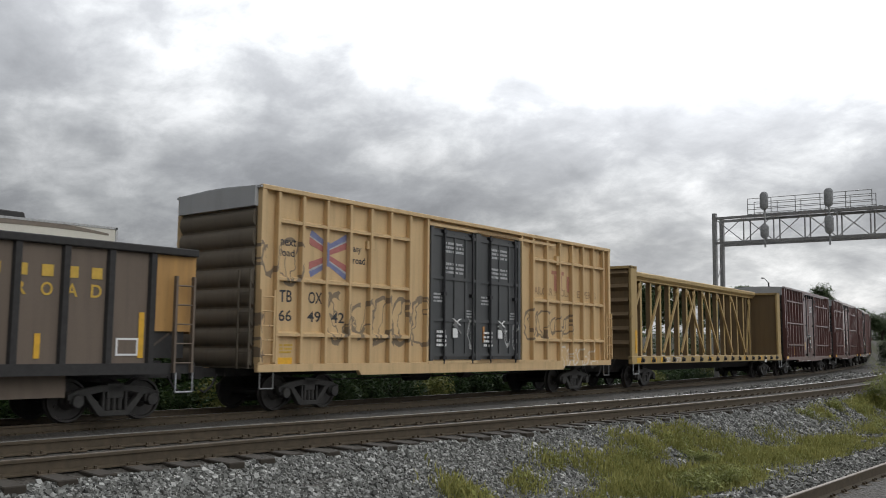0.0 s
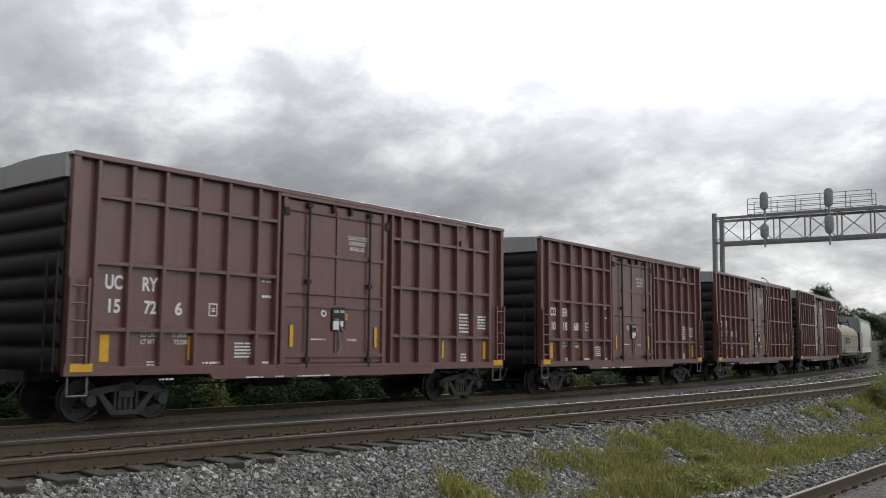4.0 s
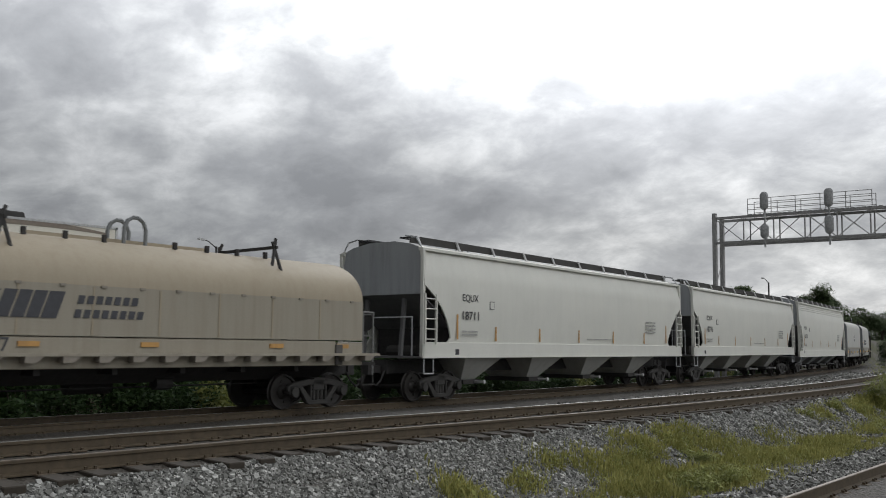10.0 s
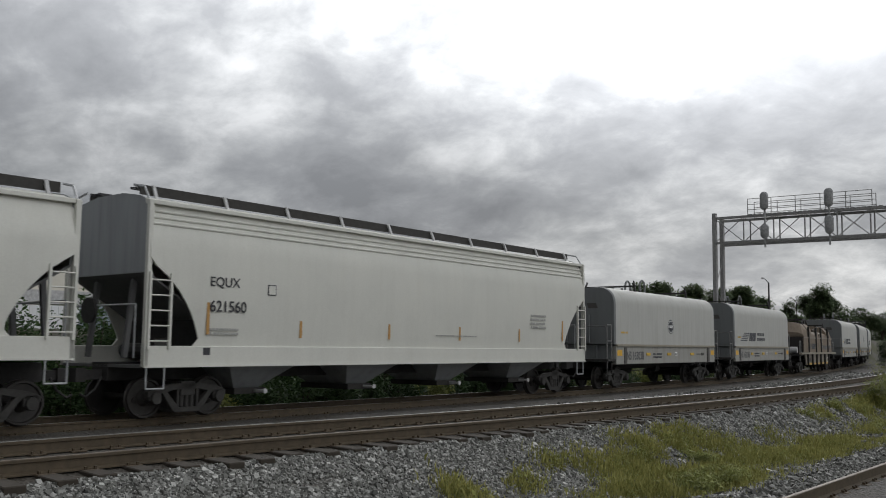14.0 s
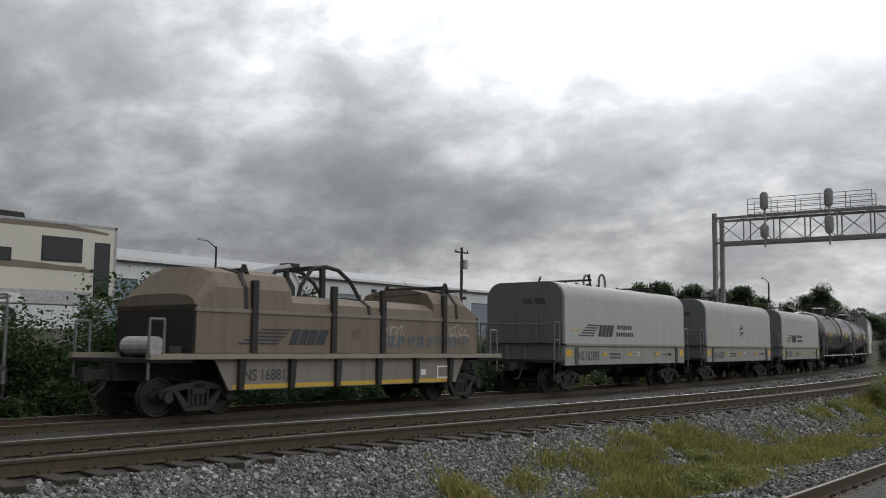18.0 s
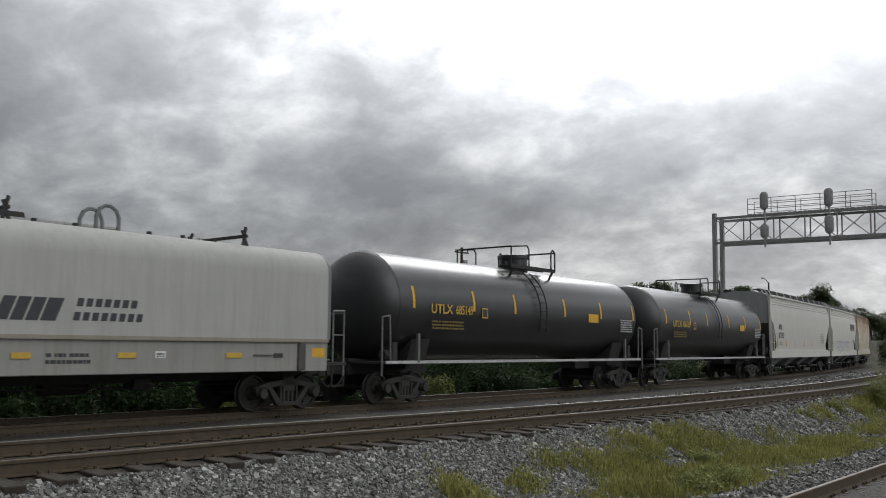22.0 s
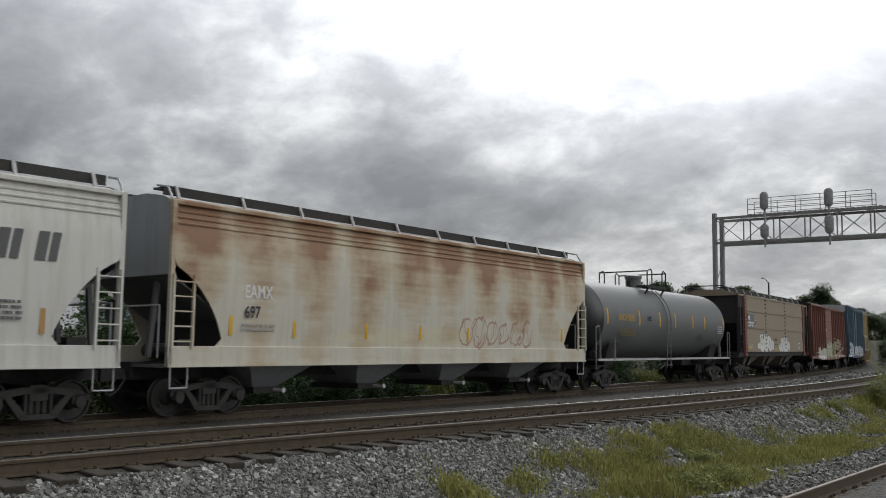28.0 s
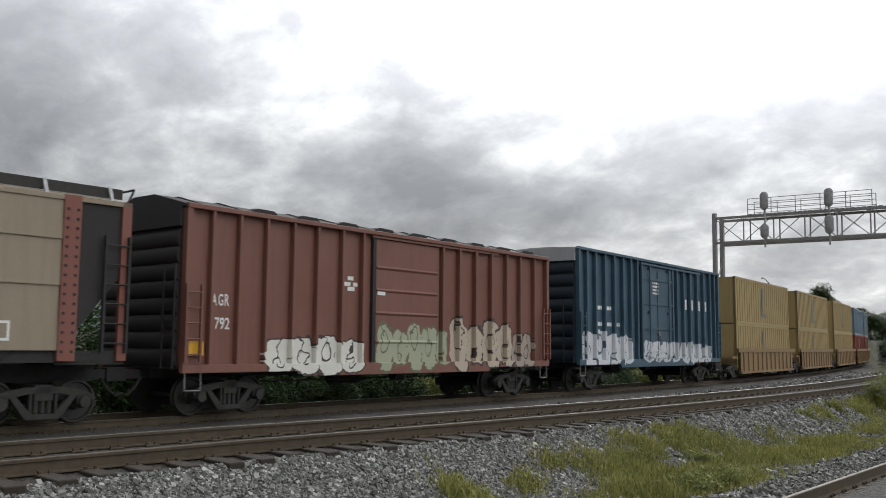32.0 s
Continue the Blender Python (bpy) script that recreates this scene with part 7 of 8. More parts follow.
        part("roof_end_rail", Geo().tube([(e * (h + 0.25), -1.0, ze + 0.15), (e * (h + 0.35), -1.0, ze + 0.38), (e * (h + 0.35), 1.0, ze + 0.38), (e * (h + 0.25), 1.0, ze + 0.15)], 0.025, 5), M["steel"], car)
    for x in (-h + 0.05, h - 0.55):
        ladder(car, x, 0.5, 1.3, 3.6, -W, 6, M["steel"], depth=0.08)
    for k in range(3):
        x = (k - 1) * 3.9
        b = part("discharge_bay", Geo().loft([[(x - 1.8, -1.4, 1.35), (x + 1.6, -1.4, 1.35), (x + 1.6, 1.4, 1.35), (x - 1.8, 1.4, 1.35)], [(x - 0.6, -0.8, 0.55), (x + 0.3, -0.8, 0.55), (x + 0.3, 0.8, 0.55), (x - 0.6, 0.8, 0.55)]]), P["coil_frame"], car)
        part("bay_stiffener", Geo().bar((x - 0.9, -1.38, 1.3), (x - 0.2, -0.9, 0.6), 0.25, 0.06), P["slope"], b)
        part("outlet_gate", Geo().box(x - 0.6, x + 0.35, -0.95, 0.95, 0.4, 0.55), M["truck"], b)
    part("centre_sill", Geo().box(-h, h, -0.3, 0.3, 0.72, 1.1), M["steel"], car)
    y = -W + 0.012
    n = part("number_panel", Geo().box(-5.97, -4.82, y - 0.02, y, 2.56, 3.32), P["coil_end"], car, "dark grey number panel")
    lettering(n, "NS", -5.95, -5.6, 2.99, 0.26, M["white"], y - 0.024, bold=0.035)
    lettering(n, "270626", -5.94, -4.87, 2.65, 0.28, M["white"], y - 0.024, bold=0.035)
    lb = part("load_box", Geo().box(-4.63, -4.4, y - 0.02, y, 2.72, 3.02), M["white"], car)
    part("load_box_face", Geo().box(-4.6, -4.43, y - 0.025, y - 0.02, 2.75, 2.99), M["dark"], lb)
    part("yellow_patch", Geo().box(-5.95, -5.4, y - 0.02, y - 0.01, 1.5, 1.62).box(-0.65, -0.25, y - 0.02, y - 0.01, 1.42, 1.56), M["yletter"], car)
    lb = part("load_box", Geo().box(5.0, 5.36, y - 0.02, y - 0.01, 1.52, 1.88), M["white"], car)
    part("load_box_face", Geo().box(5.05, 5.31, y - 0.025, y - 0.02, 1.57, 1.83), P["tan_hopper"], lb)
    part("stencil_patch", Geo().box(-0.65, -0.1, y - 0.02, y - 0.01, 1.95, 2.1).box(-0.7, -0.05, y - 0.02, y - 0.01, 1.72, 1.78), P["gon"], car)


white_hopper(141.24, "EQUX", "18711", 21, h=8.9)
white_hopper(160.35, "EQUX", "18776", 22)
white_hopper(179.4, "EQUX", "621560", 23, True)
odd_hoppers()
brown_hopper()

# ---- coil cars ----
def hood_ring(x, hw, z0, z1, r, k=0):
    """Section of a hood with rounded shoulders of radius r."""
    pts = [(x, -hw, z0)]
    for i in range(9):
        a = math.pi - (math.pi / 2) * i / 8
        pts.append((x, -hw + r + r * math.cos(a), z1 - r + r * math.sin(a)))
    for i in range(9):
        a = math.pi / 2 - (math.pi / 2) * i / 8
        pts.append((x, hw - r + r * math.cos(a), z1 - r + r * math.sin(a)))
    return pts + [(x, hw, z0)]


def coil_under(car, h, hd, mat, zb=0.88, zt=1.6):
    W = 1.56
    for s in (-1, 1):
        part("side_sill", Geo().box(-h + 0.9, h - 0.9, *sorted((s * W, s * (W - 0.14))), zb, zt), mat, car, bevel=0.015)
        part("end_sill", Geo().box(-h, -h + 0.86, *sorted((s * (W + 0.02), s * (W - 0.14))), zb, zt - 0.03), mat, car)
        part("end_sill", Geo().box(h - 0.86, h, *sorted((s * (W + 0.02), s * (W - 0.14))), zb, zt - 0.03), mat, car)
        for x in (-h + 0.8, h - 0.8):
            part("sill_post", Geo().box(x - 0.13, x + 0.1, *sorted((s * (W + 0.05), s * (W - 0.1))), zb + 0.02, zt - 0.08), P["coil_post"], car, bevel=0.015)
    part("trough", Geo().prism([(-1.4, 1.5), (-0.5, 0.8), (0.5, 0.8), (1.4, 1.5), (1.4, 1.4), (0.5, 0.66), (-0.5, 0.66), (-1.4, 1.4)], -h + 0.5, h - 0.5), M["steel"], car)
    underframe(car, hd, 1.3, 0.95)
    for e in (-1, 1):
        part("end_platform", Geo().box(*sorted((e * h, e * hd)), -W, W, 1.0, 1.08), M["truck"], car)
        for y in (-W + 0.06, W - 0.06):
            r = Geo().tube([(e * (hd - 0.03), y, 0.75), (e * (hd - 0.03), y, 2.35), (e * (hd - 0.4), y, 2.35), (e * (hd - 0.4), y, 1.05)], 0.026, 6)
            for z in (1.05, 1.75):
                r.rod((e * (hd - 0.03), y, z), (e * (hd - 0.4), y, z), 0.02, 5)
            part("handrail", r, M["railgrey"], car, "worn grey grab rail")
            part("step", Geo().tube([(e * (hd - 0.02), y, 1.0), (e * (hd - 0.02), y, 0.5), (e * (hd - 0.42), y, 0.5), (e * (hd - 0.42), y, 1.0)], 0.022, 5), M["truck"], car)
        part("crossover_rail", Geo().tube([(e * (hd - 0.02), -W + 0.1, 2.3), (e * (hd - 0.02), W - 0.1, 2.3)], 0.022, 5), M["railgrey"], car)


def hood_gear(car, zt, xs, loop, mat, plate=True):
    for x in xs:
        g = Geo()
        for y in (-1.22, 1.22):
            g.bar((x - 0.13, y * 0.98, zt - 0.25), (x + 0.08, y * 0.86, zt + 0.42), 0.06, 0.05).bar((x + 0.16, y, zt - 0.45), (x - 0.02, y * 0.86, zt + 0.34), 0.06, 0.05)
        g.bar((x + 0.04, -1.15, zt + 0.2), (x + 0.04, 1.15, zt + 0.2), 0.07, 0.07)
        part("stacking_bracket", g, mat, car, "dark stacking bracket on the hood")
    for y in (-0.34, 0.34):
        pts = [(loop - 0.26, y, zt - 0.08), (loop - 0.26, y, zt + 0.36), (loop - 0.19, y, zt + 0.52), (loop - 0.06, y, zt + 0.6), (loop + 0.06, y, zt + 0.6), (loop + 0.19, y, zt + 0.52), (loop + 0.26, y, zt + 0.36), (loop + 0.26, y, zt - 0.08)]
        part("lifting_loop", Geo().tube(pts, 0.06 if plate else 0.045, 6), mat if plate else P["coil_end"], car, "dark steel lifting loop" if plate else "grey steel lifting loop")
    if plate:
        part("loop_plate", Geo().strip([[(loop + 0.30 * math.cos(q), yy, zt + 0.34 + 0.28 * math.sin(q)) for q in [math.pi * i / 10 for i in range(11)]] for yy in (-0.34, 0.34)]), mat, car, "curved plate that joins the loops")
    for k in range(9):
        x = loop - 3.4 + k * 0.85
        if abs(x - loop) > 0.5:
            part("hood_cleat", Geo().box(x - 0.04, x + 0.04, -0.62, -0.54, zt - 0.04, zt + 0.12), mat, car)


def slant_mark(car, x0, z0, high, y, mat, named=True):
    """The railway's emblem: slanted stripes and blocks, as plain shapes."""
    g = Geo()
    for k in range(5):
        z = z0 + high * k / 5
        lean = 0.1 * k
        g.prism([(x0 + lean * 1.6, z), (x0 + 1.15 + lean, z), (x0 + 1.2 + lean, z + high * 0.1), (x0 + lean * 1.6 + 0.05, z + high * 0.1)], y - 0.006, y, "y")
    part("emblem", g, mat, car, "dark slanted stripes of the emblem")
    for x, w in ((1.5, 0.24), (1.78, 0.24), (2.06, 0.24), (2.34, 0.3)):
        part("emblem_block", Geo().prism([(x0 + x, z0), (x0 + x + w, z0), (x0 + x + w + 0.16, z0 + high * 0.92), (x0 + x + 0.16, z0 + high * 0.92)], y - 0.006, y, "y"), mat, car)
    for k in (0, 1) if named else ():
        n = 8 - k
        for i in range(n):
            x, z = x0 + 2.98 + 0.06 * k + i * 0.19, z0 + 0.02 + 0.27 * k
            part("name_block", Geo().prism([(x, z), (x + 0.13, z), (x + 0.16, z + 0.16), (x + 0.03, z + 0.16)], y - 0.006, y, "y"), mat, car)


def grey_coil(mid, num, seed, emblem=True):
    h, hd = 5.24, 5.9
    car, _ = start_car("coil_car", "pale grey steel-coil car under a rounded hood", "coil car", mid - hd, mid + hd, 1.5, "coil cars of the freight train")
    coil_under(car, h, hd, P["coil_sill"])
    zt, hw, r = 3.8, 1.58, 0.6
    part("hood", Geo().loft([hood_ring(-h, hw, 1.62, zt, r), hood_ring(h, hw, 1.62, zt, r)], caps=False), P["coil"], car, smooth=True)
    for e in (-1, 1):
        ring = hood_ring(e * h, hw, 1.62, zt, r)
        inner = [(p[0] + e * 0.12, p[1] * 0.985, 1.64 + (p[2] - 1.62) * 0.985) for p in ring]
        b = part("hood_end", Geo().loft([ring, inner]), P["coil_end"], car, "dark slate hood end", smooth=True)
        bulk = part("end_bulkhead", Geo().box(*sorted((e * (h + 0.02), e * (h - 0.06))), -1.4, 1.4, 0.95, 1.63), P["coil_end"], car, "slate grey bulkhead under the hood")
        for y in (-0.75, 0.0, 0.75):
            part("bulkhead_rib", Geo().box(*sorted((e * (h + 0.02), e * (h + 0.09))), y - 0.05, y + 0.05, 1.09, 1.6), P["coil_end"], bulk)
        part("stacking_lug", Geo().box(*sorted((e * (h + 0.12), e * (h + 0.2))), -0.55, -0.4, 1.7, 2.75).box(*sorted((e * (h + 0.12), e * (h + 0.2))), 0.4, 0.55, 1.7, 2.75), P["coil_end"], b)
        for k in range(2):
            y = -0.9 + k * 0.5
            part("emblem", Geo().prism([(y, 3.0), (y + 0.4, 3.0), (y + 0.48, 3.2), (y + 0.08, 3.2)], *sorted((e * (h + 0.12), e * (h + 0.13)))), P["coil_post"], b)
    for y in (-hw, hw):
        part("hood_lip", Geo().box(-h, h, y - 0.05, y + 0.05, 1.56, 1.64), P["coil_tan_low"], car, "dusty lower lip of the hood")
    hood_gear(car, zt, (-2.5, 3.0), 0.0, M["steel"], False)
    y = -hw
    if emblem:
        slant_mark(car, -4.3, 1.90, 0.47, y, M["coil_ink"])
    else:
        for k, (rad, ink) in enumerate(((0.3, M["coil_ink"]), (0.26, M["white"]), (0.23, M["coil_ink"]))):
            part("emblem", Geo().rod((0.05, y - 0.004 * (k + 1), 2.4), (0.05, y, 2.4), rad, 24), ink, car, "small round emblem")
        for k in range(3):
            part("emblem_bar", Geo().box(-0.1 + k * 0.11, -0.02 + k * 0.11, y - 0.016, y - 0.012, 2.35, 2.46), M["white"], car)
    ys = -1.56
    lettering(car, "NS " + num, -4.28, -2.72, 1.04, 0.33, M["coil_ink"], ys - 0.005)
    for x, w, hi in ((-5.15, 0.4, 0.22), (4.75, 0.4, 0.22), (-2.45, 0.36, 0.11), (-0.35, 0.4, 0.11), (2.25, 0.42, 0.11)):
        part("yellow_patch", Geo().box(x, x + w, ys - 0.026, ys - 0.001, 1.2, 1.2 + hi), M["yellow"] if hi > 0.2 else M["yletter"], car)
    part("latch_bar", Geo().box(3.0, 3.85, ys - 0.03, ys, 1.24, 1.27).box(3.6, 3.85, ys - 0.03, ys, 1.2, 1.3), P["coil_post"], car)
    bars(car, -1.8, -0.9, 1.1, 1.35, 2, M["coil_ink"], ys - 0.002, seed)
    f = part("load_box", Geo().box(0.5, 0.74, ys - 0.006, ys, 1.2, 1.34), M["white"], car)
    bars(f, 0.53, 0.71, 1.22, 1.32, 2, M["coil_ink"], ys - 0.007, seed + 3)
    bars(car, -4.8, -4.2, 2.05, 2.18, 1, M["yletter"], y - 0.002, seed + 1)


def tan_coil():
    mid, h, hd = 124.2, 5.9, 6.4
    car, _ = start_car("coil_car", "dusty cream coil car with a half-round hood", "coil car", mid - hd, mid + hd, 1.6, "coil cars of the freight train")
    coil_under(car, h, hd, P["coil_tan_low"], 1.0, 1.6)
    W = 1.58
    part("hood_skirt", Geo().box(-h, h, W - 0.06, W, 1.62, 2.6), P["coil_tan_low"], car, "grey-cream hood skirt panels")
    low = part("hood_skirt", Geo().box(-h, h, -W, -W + 0.06, 1.62, 2.6), P["coil_tan_low"], car, "grey-cream hood skirt panels")
    for i in range(1, 8):
        x = -h + 2 * h * i / 8
        part("panel_seam", Geo().box(x - 0.02, x + 0.02, -W - 0.012, -W, 1.64, 2.58), P["coil_tan"], low)
    arc = lambda x, k=1.0: [(x, -W * k * math.cos(a), 2.58 + 1.08 * k * math.sin(a)) for a in [math.pi * i / 22 for i in range(23)]]
    part("hood", Geo().loft([arc(-h), arc(h)], caps=False), P["coil_tan"], car, smooth=True)
    for i in range(14):
        x = -h + 0.4 + i * (2 * h - 0.8) / 13
        part("hood_clip", Geo().box(x - 0.06, x + 0.06, -W - 0.03, -W + 0.03, 2.56, 2.61), P["coil_frame"], car)
    for e in (-1, 1):
        ring = [(e * h, -W, 1.62)] + arc(e * h) + [(e * h, W, 1.62)]
        part("hood_end", Geo().loft([ring, [(p[0] - e * 0.06, p[1] * 0.99, p[2]) for p in ring]]), P["coil_end"], car, "black hood end with round corners")
    hood_gear(car, 3.62, (-3.1, 3.35), 0.1, M["steel"], False)
    part("ridge_bar", Geo().box(-2.2, 2.2, -0.08, 0.08, 3.62, 3.74), P["coil_tan"], car)
    part("catwalk", Geo().box(-h, h + 0.4, -W - 0.25, -W, 1.24, 1.3), P["coil_tan_low"], car, "narrow side catwalk")
    for i in range(15):
        x = -h + 1.6 + i * 0.72
        part("catwalk_bracket", Geo().prism([(x, 1.24), (x + 0.35, 1.24), (x + 0.2, 1.12), (x, 1.12)], -W - 0.24, -W - 0.02, "y"), P["coil_frame"], car)
    y = -W - 0.012
    slant_mark(car, -4.85, 1.95, 0.55, y, M["coil_ink"])
    lettering(car, "NS 164077", -4.5, -3.05, 1.33, 0.26, M["coil_ink"], -1.575)
    for x in (-5.6, -2.9, -0.4, 2.9, 5.0):
        part("yellow_patch", Geo().box(x, x + 0.4, -1.6, -1.56, 1.42, 1.52), P["gon_patch"], car, "faded ochre patch")


def brown_coil():
    mid, h, hd = 224.4, 5.05, 6.15
    car, _ = start_car("coil_car", "grimy rusted brown coil car with framed hood", "coil car", mid - hd, mid + hd, 1.5, "coil cars of the freight train")
    W = 1.5
    underframe(car, hd, 1.3, 0.95)
    for s in (-1, 1):
        part("deck_edge", Geo().box(-hd, hd, *sorted((s * 1.6, s * 1.42)), 1.17, 1.29), P["coil_tan_low"], car, "pale dusty deck edge")
        web = Geo().prism([(-hd + 1.7, 1.17), (hd - 1.7, 1.17), (hd - 2.1, 0.48), (-hd + 2.1, 0.48)], *sorted((s * 1.45, s * 1.38)), "y")
        part("side_sill", web, P["coil_frame"], car)
        part("yellow_stripe", Geo().box(-hd + 2.2, hd - 2.2, *sorted((s * 1.456, s * 1.45)), 0.5, 0.6), M["yletter"], car)
        for i in range(6):
            x = -hd + 2.4 + i * 1.5
            part("web_stiffener", Geo().prism([(x - 0.09, 1.17), (x + 0.09, 1.17), (x + 0.04, 0.48), (x - 0.09, 0.48)], *sorted((s * 1.56, s * 1.45)), "y"), M["steel"], car)
        part("hood_skirt", Geo().box(-h, h, *sorted((s * W, s * (W - 0.05))), 1.3, 2.24), P["coil_brown"], car)
        for x in (-3.45, -0.95, 0.85, 3.42):
            part("hood_frame", Geo().box(x - 0.08, x + 0.08, *sorted((s * (W + 0.07), s * (W - 0.05))), 1.3, 2.95), M["truck"], car)
        part("skirt_rail", Geo().box(-h, h, *sorted((s * (W + 0.03), s * (W - 0.05))), 2.2, 2.28), P["coil_frame"], car)
    for a, b, zt in ((-h, -2.3, 3.25), (-2.3, 3.0, 2.72), (3.0, h, 3.12)):
        r = lambda x, k: [(x, -W * k, 2.26), (x, -W * k * 0.97, 2.26 + (zt - 2.26) * 0.5), (x, -W * k * 0.8, 2.26 + (zt - 2.26) * 0.85), (x, -0.6, zt), (x, 0.6, zt), (x, W * k * 0.8, 2.26 + (zt - 2.26) * 0.85), (x, W * k * 0.97, 2.26 + (zt - 2.26) * 0.5), (x, W * k, 2.26)]
        ta = 0.6 if a == -h else 0.0
        tb = 0.6 if b == h else 0.0
        mid_ring = [(p[0], p[1] * 0.9, p[2]) for p in r(a + ta, 1)]
        rings = [r(a, 1), r(b, 1)]
        if ta:
            rings = [[(a, p[1], 2.26 + (p[2] - 2.26) * 0.35) for p in r(a, 1)], r(a + ta, 1), r(b, 1)]
        if tb:
            rings = [r(a, 1), r(b - tb, 1), [(b, p[1], 2.26 + (p[2] - 2.26) * 0.35) for p in r(b, 1)]]
        part("hood", Geo().loft(rings), P["coil_brown"], car)
        part("roof_strap", Geo().loft([[(p[0], p[1] * 1.012, p[2] + 0.03) for p in r((a + b) / 2 - 0.05, 1)], [(p[0], p[1] * 1.012, p[2] + 0.03) for p in r((a + b) / 2 + 0.05, 1)]]), M["truck"], car)
    for e in (-1, 1):
        part("hood_end", Geo().box(*sorted((e * h, e * (h - 0.05))), -W, W, 1.3, 2.35), P["maroon_dark"], car)
        part("end_platform", Geo().box(*sorted((e * h, e * hd)), -1.5, 1.5, 1.1, 1.18), M["steel"], car)
        for y in (-1.45, 1.45):
            part("handrail", Geo().tube([(e * (hd - 0.05), y, 0.75), (e * (hd - 0.05), y, 2.0), (e * (hd - 0.4), y, 2.0), (e * (hd - 0.4), y, 1.2)], 0.03, 6), M["railgrey"], car)
    part("air_reservoir", Geo().rod((-h - 0.75, -1.25, 1.45), (-h - 0.75, -0.2, 1.45), 0.2, 14), M["lightgrey"], car, "pale air tank on the end platform")
    part("brake_stand", Geo().box(-h - 0.5, -h - 0.2, -1.35, -0.9, 1.18, 1.45), M["truck"], car)
    for y in (-0.7, 0.7):
        g = Geo().tube([(-1.4, y, 2.7), (-1.34, y, 2.95), (-0.97, y, 3.44), (-0.5, y, 3.52), (-0.03, y, 3.46), (0.4, y, 3.2), (0.8, y, 2.72)], 0.055, 7).bar((-0.6, y, 2.7), (-0.6, y, 3.5), 0.14, 0.1)
        part("lifting_frame", g, M["steel"], car, "dark arched lifting frame on the hood")
    part("frame_tie", Geo().bar((-0.5, -0.7, 3.5), (-0.5, 0.7, 3.5), 0.12, 0.08), M["steel"], car)
    for x in (-3.5, 3.9):
        g = Geo().bar((x, -1.2, 3.2), (x, 1.2, 3.2), 0.1, 0.1)
        for y in (-1.15, 1.15):
            g.bar((x - 0.25, y, 2.8), (x, y, 3.32), 0.07, 0.07).bar((x + 0.25, y, 2.8), (x, y, 3.32), 0.07, 0.07)
        part("stacking_bracket", g, M["steel"], car)
    part("top_bar", Geo().bar((1.2, -0.9, 2.8), (5.2, -0.9, 3.2), 0.07, 0.07), M["steel"], car)
    y = -W - 0.006
    slant_mark(car, -3.9, 1.5, 0.4, y, M["coil_ink"], False)
    for i in range(9):
        x = 1.06 + i * 0.41
        part("name_block", Geo().box(x, x + 0.1, y - 0.006, y, 1.48, 1.76).box(x + 0.15, x + 0.27, y - 0.006, y, 1.48 + 0.06 * (i % 3), 1.76), P["shutter_ink"], car)
    part("emblem", Geo().rod((-0.1, y - 0.006, 1.78), (-0.1, y, 1.78), 0.15, 18), P["gon"], car, "faded round emblem")
    lettering(car, "NS 168813", -3.65, -2.26, 0.68, 0.26, M["coil_ink"], -1.456)
    lb = part("load_box", Geo().box(3.2, 3.7, -1.46, -1.452, 0.6, 0.95), M["white"], car)
    part("load_box_face", Geo().box(3.24, 3.66, -1.464, -1.46, 0.64, 0.91), P["coil_frame"], lb)
    part("repair_tag", Geo().box(2.5, 2.7, -1.46, -1.452, 0.7, 0.86), M["white"], car)


M["coil_ink"] = plain("charcoal_lettering", (0.05, 0.052, 0.06), 0.6, 0, 0.2)
tan_coil()
grey_coil(196.0, "163038", 61, False)
grey_coil(209.55, "163196", 62)
brown_coil()
grey_coil(239.65, "162893", 63)
grey_coil(252.95, "162938", 64, False)
grey_coil(266.1, "162752", 65)

